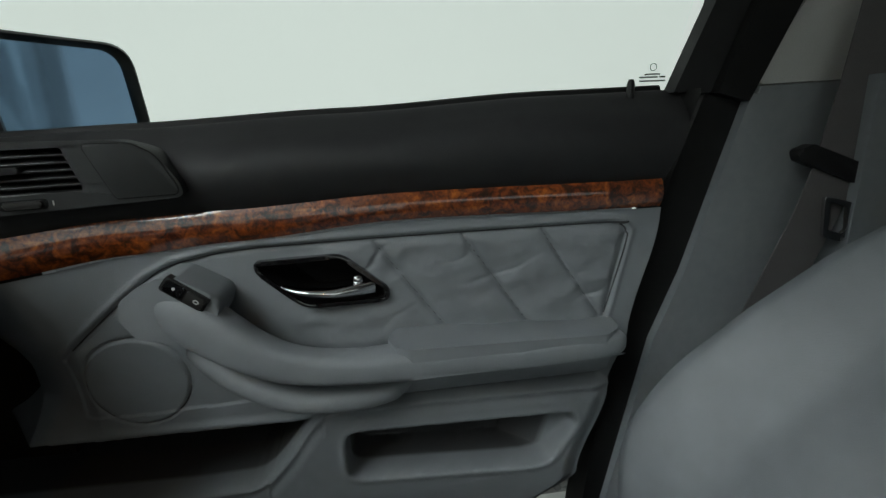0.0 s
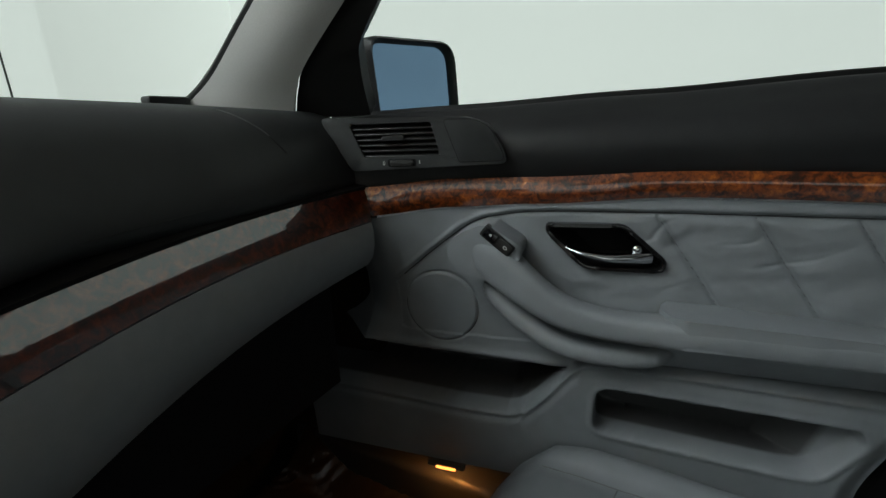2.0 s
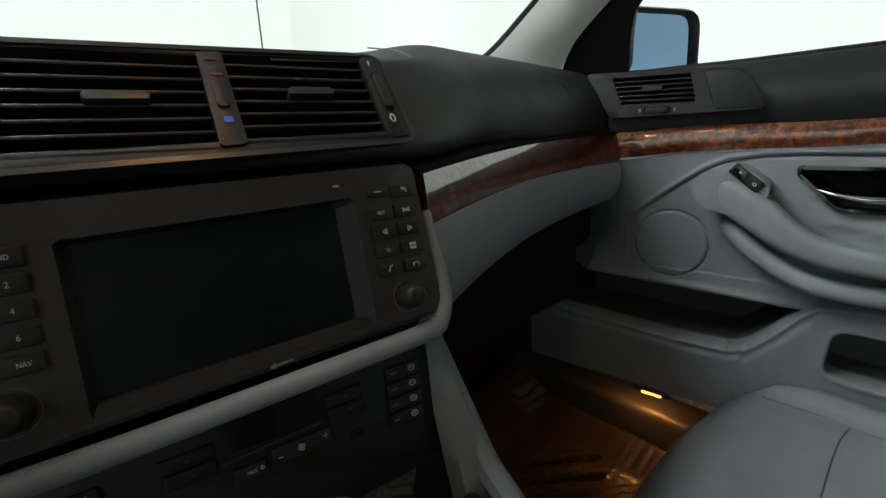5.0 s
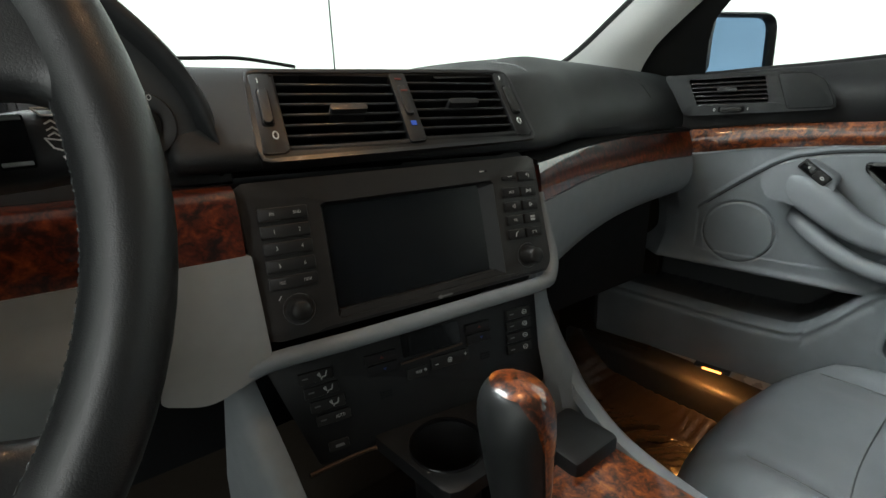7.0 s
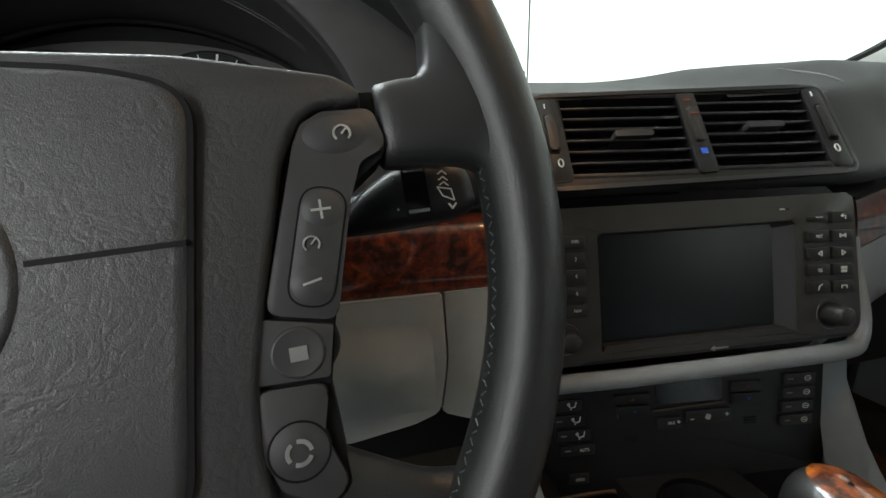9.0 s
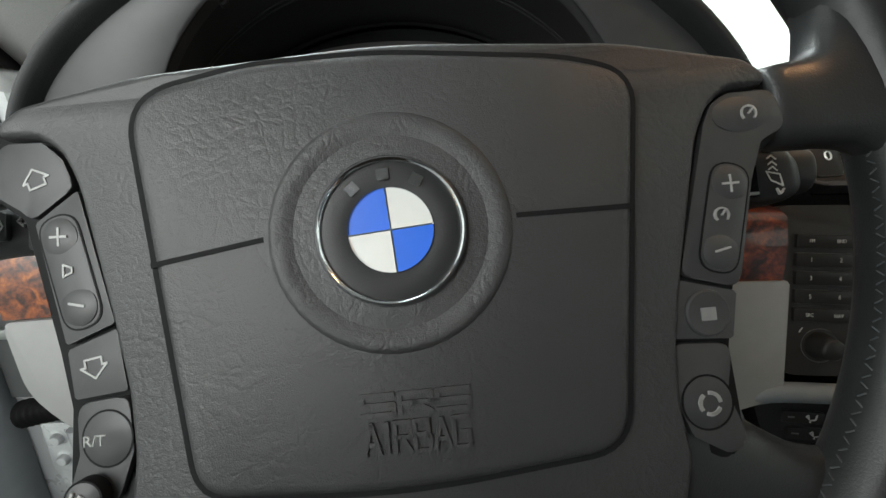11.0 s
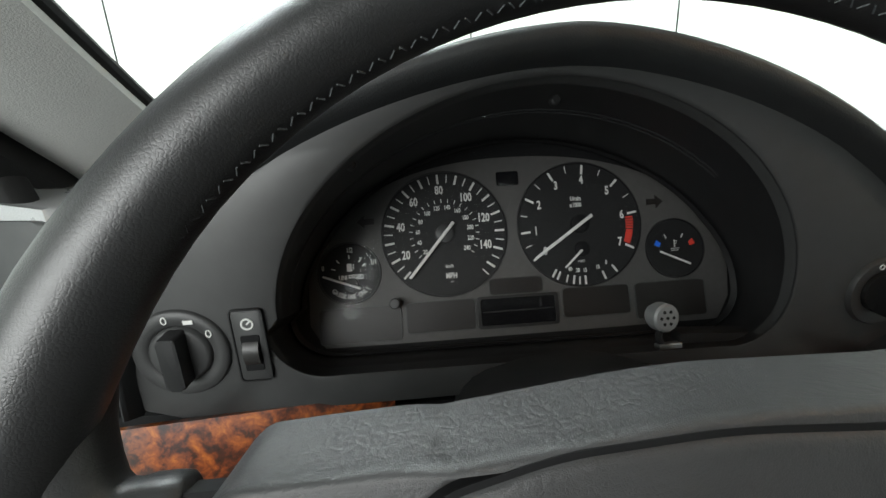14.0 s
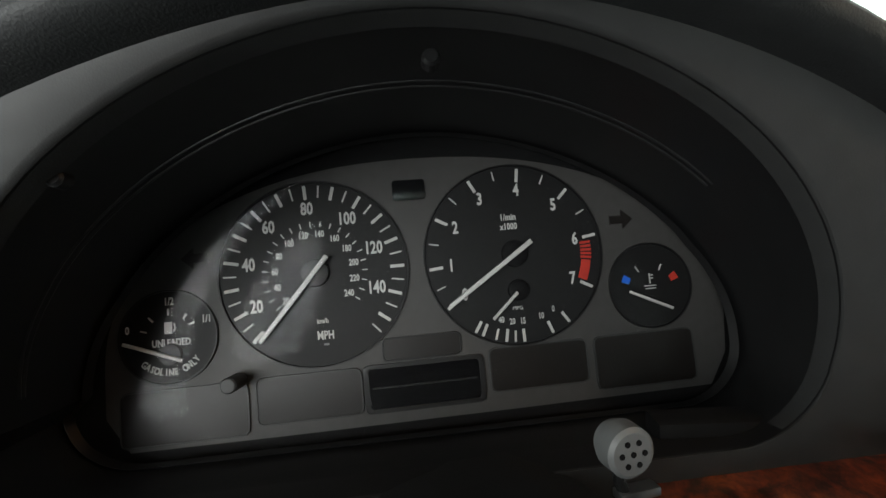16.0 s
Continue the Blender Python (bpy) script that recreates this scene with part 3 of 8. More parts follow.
def pad_profile_side(x, y, z, g):
    """Bulging pad: crown, long roll and tucked lip at (y, z)."""
    top = 0.950 - 0.012 * (x / 0.6) ** 2
    s0 = max(0.29, y + 0.03)
    prof = [(0.56, 0.925), (0.50, top - 0.006), (max(0.43, s0 + 0.03), top), (max(0.36, s0 + 0.015), top - 0.002), (s0, top - 0.010 + g * 0.2)]
    for k in range(1, 17):
        t = k / 16
        yy = s0 + (y - s0) * math.sin(t * math.pi / 2) ** 0.9
        zz = (top - 0.010 + g * 0.2) + (z - (top - 0.010 + g * 0.2)) * (1 - math.cos(t * math.pi / 2)) ** 1.15
        prof.append((yy, zz))
    return prof + [(y + 0.002, z - 0.006), (y + 0.012, z - 0.012), (y + 0.05, z - 0.02)]


def dash_pad():
    side = [(0.125, 0.150, 0.850, 0.020), (0.20, 0.158, 0.851, 0.022), (0.35, 0.178, 0.846, 0.022), (0.55, 0.192, 0.846, 0.018), (0.62, 0.20, 0.846, 0.016)]
    rows, n = [], 64
    for x in list(np.linspace(-0.70, -0.205, 14)) + list(np.linspace(-0.20, 0.25, 120)) + list(np.linspace(0.257, 0.575, 44)):
        left, right = 1 - step(-0.195, -0.158, x), step(0.120, 0.262, x)
        vents = spread(pad_profile_vents(x), n)
        if right > 0:
            other, k = spread(pad_profile_side(x, *lerp_table(x, side)), n), right
        else:
            other, k = spread(pad_profile_side(x, 0.36, 0.915, 0.0), n), left
        rows.append([(x, a[0] + (b[0] - a[0]) * k, a[1] + (b[1] - a[1]) * k) for a, b in zip(vents, other)])
    bm = loft(rows)
    # opening for the centre vents
    back = VENT.inverted()
    gone = []
    for f in bm.faces:
        p = back @ f.calc_center_median()
        if -0.109 < p.x < 0.1175 and -0.071 < p.z < 0.004 and abs(p.y) < 0.012:
            gone.append(f)
    bmesh.ops.delete(bm, geom=gone, context="FACES")
    part("pad", bm, DASH, dash, "charcoal soft-touch dashboard pad", angle=60)


dash_pad()


def pad_seams():
    # split lines of the airbag lid in the pad, and the small outlet at the windscreen's foot
    for pts in ([(0.1827, 0.2494, 0.931), (0.179, 0.1981, 0.9208), (0.180, 0.1722, 0.9075), (0.1805, 0.1583, 0.8901), (0.1812, 0.1470, 0.8660), (0.1835, 0.143, 0.8530)],
                [(0.1835, 0.143, 0.8530), (0.213, 0.1579, 0.8505), (0.2443, 0.1624, 0.8505), (0.2896, 0.1712, 0.8505), (0.3466, 0.1783, 0.8518), (0.4573, 0.1867, 0.860)],
                [(0.4184, 0.2414, 0.9326), (0.4292, 0.2225, 0.9235), (0.4399, 0.2080, 0.9109), (0.4468, 0.1998, 0.8996), (0.4535, 0.1945, 0.8888)]):
        line = [(p.x, p.y - 0.0002, p.z) for p in smooth_line(pts, 30)]
        cut = 18 if pts[0][2] > 0.92 else 0
        if cut:
            # upper stretch of the seam coloured paler, as its highlight
            part("worn_seam", sweep(line[:cut + 1], [(0.0008 * step(0, 0.2, i / cut) + 0.0002, 0.0008) for i in range(cut + 1)], 6), SEAMEDGE, dash, "pale painted highlight along the lid's split line")
        part("lid_seam", sweep(line[cut:], (0.0007, 0.0007), 6), BELT, dash, "fine split line in the pad")
    part("outlet", box(0.455, 0.405, 0.942, 0.508, 0.425, 0.9565, 0.004), BLACK, dash, "small black outlet at the windscreen foot")


pad_seams()


def wood_run(x):
    """Passenger strip: upper edge and lower edge at x."""
    t = (x - 0.141) / (0.556 - 0.141)
    y = 0.128 + (0.182 - 0.128) * t + 0.021 * math.sin(math.pi * t)
    zt = 0.826 + 0.014 * t + 0.004 * math.sin(math.pi * t)
    yb = 0.113 + (0.167 - 0.113) * t + 0.021 * math.sin(math.pi * t)
    zb = 0.7875 + 0.0135 * t + 0.0055 * math.sin(math.pi * t)
    return y, zt, yb, zb


def dash_right():
    rows, low = [], []
    for x in np.linspace(0.141, 0.556, 40):
        yt, zt, yb, zb = wood_run(x)
        row = []
        for k in range(9):
            t = k / 8
            bow = 0.0020 * math.sin(math.pi * t)
            row.append((x - 0.010 * t, yt + (yb - yt) * t - bow, zt + (zb - zt) * t))
        rows.append(row)
        t = (x - 0.141) / 0.415
        h = 0.106 - 0.044 * t ** 0.8
        low.append([(x - 0.010, yb - 0.000, zb - 0.001), (x - 0.012, yb - 0.004, zb - 0.2 * h), (x - 0.014, yb - 0.005, zb - 0.45 * h), (x - 0.015, yb - 0.002, zb - 0.68 * h), (x - 0.016, yb + 0.006, zb - 0.86 * h), (x - 0.017, yb + 0.016, zb - 0.95 * h),
                    (x - 0.018, yb + 0.032, zb - h), (x - 0.018, yb + 0.10, zb - h - 0.03), (x - 0.018, yb + 0.25, zb - h - 0.06)])
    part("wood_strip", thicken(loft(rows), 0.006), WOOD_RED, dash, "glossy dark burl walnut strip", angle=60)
    # matt black strip between pad and wood, put in for the shade there
    rows2 = []
    for x in np.linspace(0.136, 0.565, 30):
        yt, zt, yb, zb = wood_run(x)
        rows2.append([(x, yt - 0.002, zt + 0.001), (x, yt + 0.010, zt + 0.004), (x, yt + 0.022, zt + 0.012), (x, yt + 0.06, zt + 0.02)])
    part("shadow_fillet", thicken(loft(rows2), 0.004), DARK, dash, "matt black strip standing in for the shade above the wood strip")
    part("glovebox_panel", thicken(loft(low), 0.006), TRIM, dash, "pale grey glovebox panel", angle=60)


dash_right()


def dash_left():
    # short strip beside the column, and the strip at the outer end
    for m, x0, x1, z0, z1 in ((KNEE_R, -0.075, 0.067, -0.018, 0.025), (KNEE_L, -0.060, 0.112, -0.030, 0.024)):
        rows = []
        for k in range(9):
            t = k / 8
            rows.append([(x, -0.0025 * math.sin(math.pi * t), z1 + (z0 - z1) * t) for x in np.linspace(x0, x1, 12)])
        if m is KNEE_R:
            # rounded upper lip running back under the binnacle
            rows = [[(x, y, z) for x in np.linspace(x0 - 0.03 * (y > 0), x1, 12)] for y, z in ((0.030, 0.0325), (0.020, 0.032), (0.010, 0.030), (0.004, 0.0275))] + rows
        bm = thicken(loft(rows), 0.006)
        bm.transform(m)
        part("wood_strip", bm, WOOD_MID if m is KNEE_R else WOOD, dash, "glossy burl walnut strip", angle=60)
    # knee panels
    out = round_poly([(-0.058, -0.031), (0.15, -0.031), (0.15, -0.118), (-0.02, -0.116), (-0.050, -0.080)], [0.004, 0.002, 0.002, 0.05, 0.05])
    bm = slab(out, -0.004, 0.03, 0.006)
    bm.transform(KNEE_L)
    part("knee_panel", bm, KNEE, dash, "pale grey knee panel under the wood")
    for out, y0 in ((round_poly([(-0.20, -0.0195), (0.0072, -0.0175), (0.0085, -0.064), (0.0020, -0.098), (-0.015, -0.104), (-0.056, -0.111), (-0.20, -0.114)], [0.002, 0.002, 0.1, 0.006, 0.03, 0.03, 0.01]), -0.006),
                    (round_poly([(0.0092, -0.0175), (0.070, -0.0165), (0.072, -0.095), (0.030, -0.110), (0.0035, -0.100), (0.0102, -0.064)], [0.002, 0.002, 0.004, 0.03, 0.004, 0.1]), -0.003)):
        bm = slab(out, y0, 0.03, 0.003, 3)
        bm.transform(KNEE_R)
        part("knee_panel", bm, KNEE, dash, "pale grey knee panel beside the centre stack")
    # shallow bulge of the column side panel
    rows = []
    for i in range(17):
        z = -0.030 - 0.066 * i / 16
        rows.append([(-0.075 + 0.075 * k / 16, -0.0058 - 0.012 * (math.sin(math.pi * k / 16) * math.sin(math.pi * i / 16)) ** 0.8 * step(0.0, 0.6, i / 16), z) for k in range(17)])
    bm = loft(rows)
    bm.transform(KNEE_R)
    part("knee_bulge", bm, KNEE, dash, "soft bulge of the knee panel", angle=80)
    # dark fascia above the strips
    bm = slab(rect(-0.09, 0.034, 0.072, 0.048), 0.032, 0.045, 0.003)
    bm.transform(KNEE_R)
    part("fascia", bm, BLACK, dash, "black fascia above the wood strip")
    # carrier behind everything, closing the gaps
    part("carrier", slab([(-0.68, 0.69), (-0.50, 0.69), (-0.47, 0.60), (0.50, 0.60), (0.50, 0.795), (-0.68, 0.795)], 0.20, 0.50, 0.004), DARK, dash, "dark dashboard carrier")
    # grey lip that runs under the screen unit, and the grey cheek beside it
    lip = [(-0.150, 0.002, -0.112), (-0.125, -0.002, -0.105), (-0.06, -0.003, -0.103), (0.05, -0.003, -0.098), (0.112, -0.002, -0.0945), (0.126, 0.000, -0.088), (0.1335, 0.004, -0.070), (0.1350, 0.008, -0.04), (0.1345, 0.010, -0.010)]
    bm = sweep(smooth_line(lip, 40), [(0.0068 - 0.0022 * step(0.72, 0.95, i / 40), 0.0066 - 0.0022 * step(0.72, 0.95, i / 40)) for i in range(41)], 14, up=(0, 1, 0))
    bm.transform(STACK)
    part("lower_lip", bm, TRIM, dash, "pale grey lip under the screen unit")


dash_left()


def air_vent(parent, m, x0, z0, x1, z1, slats, knob, depth=0.030):
    """Louvred outlet: dark box, slats and a thumb tab."""
    vent = new("air_vent")
    vent.parent = parent
    vent.matrix_local = m
    bm = box(x0, depth, z0, x1, depth + 0.004, z1)
    for a, b in (((x0 - 0.002, 0.0, z0), (x0, depth, z1)), ((x1, 0.0, z0), (x1 + 0.002, depth, z1)), ((x0, 0.0, z1), (x1, depth, z1 + 0.002)), ((x0, 0.0, z0 - 0.002), (x1, depth, z0))):
        box(*a, *b, bm=bm)
    part("duct", bm, DARK, vent, smooth=False)
    first = None
    for i in range(slats):
        z = z0 + (z1 - z0) * (i + 0.5) / slats
        mm = pose(0, 0.010, z, 20)
        if first is None:
            first = part("slat", box(x0, -0.0095, -0.0011, x1, 0.009, 0.0011, 0.0009, 3), SLAT, vent)
            first.matrix_local = mm
        else:
            again(first, vent, mm)
    kx, kz, kw = knob
    out = round_poly([(kx - kw, kz - 0.0026), (kx + kw, kz - 0.0022), (kx + kw, kz + 0.0030), (kx - kw * 0.92, kz + 0.0030)], 0.0018)
    part("thumb_tab", slab(out, -0.0045, 0.012, 0.0014, 3), SLAT, vent)
    return vent


def centre_vents():
    v = thing("centre_air_vents", VENT, "pair of black louvred air vents over the screen", "air vent")
    N = 96
    rim = resample(round_poly([(-0.1185, -0.0790), (0.1285, -0.0715), (0.1265, 0.0115), (-0.1175, 0.0055)], [0.008, 0.010, 0.012, 0.008]), N)
    part("rim", ring(rim, inset(rim, 0.0035), -0.0012, 0.010, 0.0011), SLAT, v, "thin satin black rim round both vents")
    # frame plate with two openings, built from bars
    bm = bmesh.new()
    slab(round_poly([(-0.115, -0.076), (0.125, -0.069), (0.1245, -0.060), (-0.1145, -0.067)], 0.002), 0.0, 0.012, 0.0015, bm=bm)
    part("frame_bar", bm, BLACK, v)
    part("frame_bar", slab(round_poly([(-0.116, 0.000), (0.123, 0.006), (0.122, 0.0105), (-0.115, 0.0045)], 0.002), 0.0, 0.012, 0.0012), BLACK, v)
    part("side_plate", slab(round_poly([(-0.116, -0.072), (-0.096, -0.071), (-0.098, 0.001), (-0.116, 0.001)], 0.004), -0.001, 0.02, 0.0015), BLACK, v)
    part("divider", slab(round_poly([(-0.001, -0.068), (0.014, -0.067), (0.0135, 0.004), (-0.001, 0.003)], 0.002), -0.002, 0.02, 0.0012), BLACK, v)
    part("side_plate", slab(round_poly([(0.107, -0.066), (0.125, -0.065), (0.123, 0.008), (0.108, 0.007)], 0.004), -0.001, 0.02, 0.0015), BLACK, v)
    air_vent(v, pose(0, 0, 0), -0.096, -0.067, -0.001, 0.001, 7, (-0.045, -0.034, 0.0155))
    air_vent(v, pose(0, 0, 0), 0.014, -0.064, 0.107, 0.004, 7, (0.062, -0.029, 0.0155))
    for x, z in ((-0.107, -0.031), (0.116, -0.026), (0.0065, -0.026)):
        w = part("thumbwheel", slab(rect(-0.0035, -0.015, 0.0035, 0.015, 0.002), -0.004, 0.010, 0.0015), BUTTON, v)
        w.matrix_local = pose(x, 0, z)
        g = part("groove", slab(rect(-0.0045, -0.017, 0.0045, 0.017, 0.003), -0.0016, 0.001), DARK, v)
        g.matrix_local = pose(x, 0, z)
    part("cold_mark", slab(rect(0.0045, -0.052, 0.0095, -0.0475, 0.0005), -0.0026, -0.001), BLUE, v, "small blue cold mark")
    part("warm_mark", slab(rect(0.003, -0.004, 0.009, -0.0025), -0.0026, -0.001), REDDIM, v, "small red warm mark")
    part("warm_mark", slab(rect(0.004, -0.018, 0.010, -0.0165), -0.0046, -0.001), REDDIM, v)
    for x, z in ((-0.104, -0.056), (0.1155, -0.050)):
        part("zero_mark", ring(ellipse(x, z, 0.0022, 0.0036, 16), ellipse(x, z, 0.0014, 0.0028, 16), -0.0018, -0.0005), INK, v, "printed zero")
    for x, z in ((-0.1085, -0.006), (0.114, 0.001)):
        part("one_mark", slab(rect(x - 0.0004, z - 0.002, x + 0.0004, z + 0.002), -0.0018, -0.0005), INK, v, "printed stroke")


centre_vents()


# ---- steering wheel ----
wheel = thing("steering_wheel", WHEEL_M, "black leather four-spoke steering wheel with button pads, resting slightly turned", "steering wheel")


def rim():
    R, r, Y = 0.1811, 0.0137, 0.0180
    cx, cz = -0.002, 0.005
    rows = []
    for i in range(97):
        a = 2 * math.pi * i / 96
        thumb = 1 + 0.10 * math.exp(-((math.degrees(a) % 360 - 28) / 12) ** 2) + 0.10 * math.exp(-((math.degrees(a) % 360 - 152) / 12) ** 2)
        row = []
        for k in range(24):
            b = 2 * math.pi * k / 24
            rr = R + r * thumb * math.cos(b)
            row.append((cx + rr * math.cos(a), Y + r * 1.08 * thumb * math.sin(b), cz + rr * math.sin(a)))
        rows.append(row)
    part("rim", loft(rows, wrap=True), WHEEL, wheel, "worn black leather rim", angle=80)
    # stitched seam round the inside, crossing from side to side
    bm = bmesh.new()
    for i in range(330):
        a = 2 * math.pi * i / 330
        c, s = math.cos(a), math.sin(a)
        t = Vector((-s, 0, c))
        b = radians(192)
        p, q = [Vector((cx + (R + r * 1.012 * math.cos(e)) * c, Y + r * 1.09 * math.sin(e), cz + (R + r * 1.012 * math.cos(e)) * s)) for e in (b - 0.075, b + 0.075)]
        lean = t * (0.0008 if i % 2 else -0.0008)
        sweep([p - lean, q + lean], (0.00028, 0.00028), 5, up=(c, 0, s), bm=bm)
    part("stitching", bm, THREAD, wheel, "grey zigzag stitching")


rim()


def spokes():
    # upper pair: broad, flaring into the rim; lower pair: slender, slanting down
    for sx in (-1, 1):
        rows = []
        # (reach, lower edge, upper edge, half depth, how far the section follows the rim's circle)
        for q, zb, zt, hy, w in ((0.1300, 0.0200, 0.0450, 0.0075, 0), (0.1312, 0.0190, 0.0465, 0.0088, 0), (0.1350, 0.0185, 0.0472, 0.0095, 0), (0.1400, 0.0182, 0.0480, 0.0098, 0), (0.1450, 0.0182, 0.0482, 0.0098, 0.1),
                                 (0.1505, 0.0182, 0.0495, 0.0098, 0.4), (0.1560, 0.0180, 0.0525, 0.0098, 0.8), (0.1605, 0.0172, 0.0580, 0.0098, 1), (0.1645, 0.0152, 0.0665, 0.0098, 1), (0.1680, 0.0120, 0.0780, 0.0098, 1),
                                 (0.1710, 0.0050, 0.0860, 0.0098, 1), (0.1740, -0.0030, 0.0920, 0.0098, 1), (0.1770, -0.0080, 0.0950, 0.0094, 1), (0.1806, -0.0100, 0.0960, 0.0094, 1), (0.1845, -0.0090, 0.0950, 0.0080, 1), (0.1880, -0.0070, 0.0930, 0.0080, 1)):
            zc, hz, row = (zb + zt) / 2, (zt - zb) / 2, []
            for b in [2 * math.pi * i / 40 for i in range(40)]:
                z = zc + hz * math.copysign(abs(math.sin(b)) ** 0.72, math.sin(b))
                row.append((sx * (q * (1 - w) + math.sqrt(q * q - z * z) * w), 0.0165 + hy * math.copysign(abs(math.cos(b)) ** 0.66, math.cos(b)), z))
            rows.append(row)
        part("spoke", loft(rows, wrap=True, caps=True), WHEEL, wheel, "broad leather-wrapped spoke", angle=75)
        part("spoke_gap", box(min(sx * 0.118, sx * 0.133), 0.012, 0.024, max(sx * 0.118, sx * 0.133), 0.020, 0.0435), DARK, wheel, "dark gap between spoke and hub", smooth=False)
        rows = []
        for k in range(13):
            t = k / 12
            p = Vector((sx * (0.080 + 0.066 * t), 0.0075 + 0.005 * t, -0.074 - 0.036 * t))
            h = 0.0165 + 0.004 * (1 - t) ** 2 + 0.020 * max(0, t - 0.55) ** 1.6 * 2.2
            q = Vector((sx * 0.48, 0, 0.87))
            rows.append([p + q * (h * math.copysign(abs(math.sin(b)) ** 0.8, math.sin(b))) + Vector((0, 0.0095 + 0.0095 * math.copysign(abs(math.cos(b)) ** 0.8, math.cos(b)), 0)) for b in [2 * math.pi * i / 20 for i in range(20)]])
        part("spoke", loft(rows, wrap=True, caps=True), WHEEL, wheel, "slanting lower spoke", angle=70)


spokes()


def dome(pts, y_edge, y_top, y_back, rings=7, power=2.4):
    """Cushioned plate: outline shrunk ring by ring towards its middle while it rises to y_top."""
    cx, cz = sum(p[0] for p in pts) / len(pts), sum(p[1] for p in pts) / len(pts)
    rows = [[(x, y_back, z) for x, z in pts]]
    for k in range(rings + 1):
        t = k / rings
        s = 1 - t
        y = y_top + (y_edge - y_top) * (1 - t) ** power
        rows.append([(cx + (x - cx) * s if s > 0 else cx, y, cz + (z - cz) * s if s > 0 else cz) for x, z in pts])
    return loft([r + [r[0]] for r in rows])


def block_letters(text, x, z, w, h, gap, sw, y0, y1):
    """Squared raised letters from straight strokes."""
    G = {"S": [[(1, 1), (0, 1), (0, 0.5), (1, 0.5), (1, 0), (0, 0)]], "R": [[(0, 0), (0, 1), (1, 1), (1, 0.5), (0, 0.5)], [(0.45, 0.5), (1, 0)]],
         "A": [[(0, 0), (0.5, 1), (1, 0)], [(0.2, 0.33), (0.8, 0.33)]], "I": [[(0.5, 0), (0.5, 1)]],
         "B": [[(0, 0), (0, 1), (0.9, 1), (0.9, 0.55), (0, 0.55)], [(0.9, 0.55), (1, 0.45), (1, 0), (0, 0)]], "G": [[(1, 1), (0, 1), (0, 0), (1, 0), (1, 0.5), (0.5, 0.5)]]}
    for ch in text:
        bm, cw = bmesh.new(), w * (0.45 if ch == "I" else 1)
        for line in G[ch]:
            stroke([(x + cw * u, z + h * v) for u, v in line], sw, y0, y1, bm=bm)
        part("raised_letter", bm, PADMAT, wheel, "raised black letter", smooth=False)
        x += cw + gap


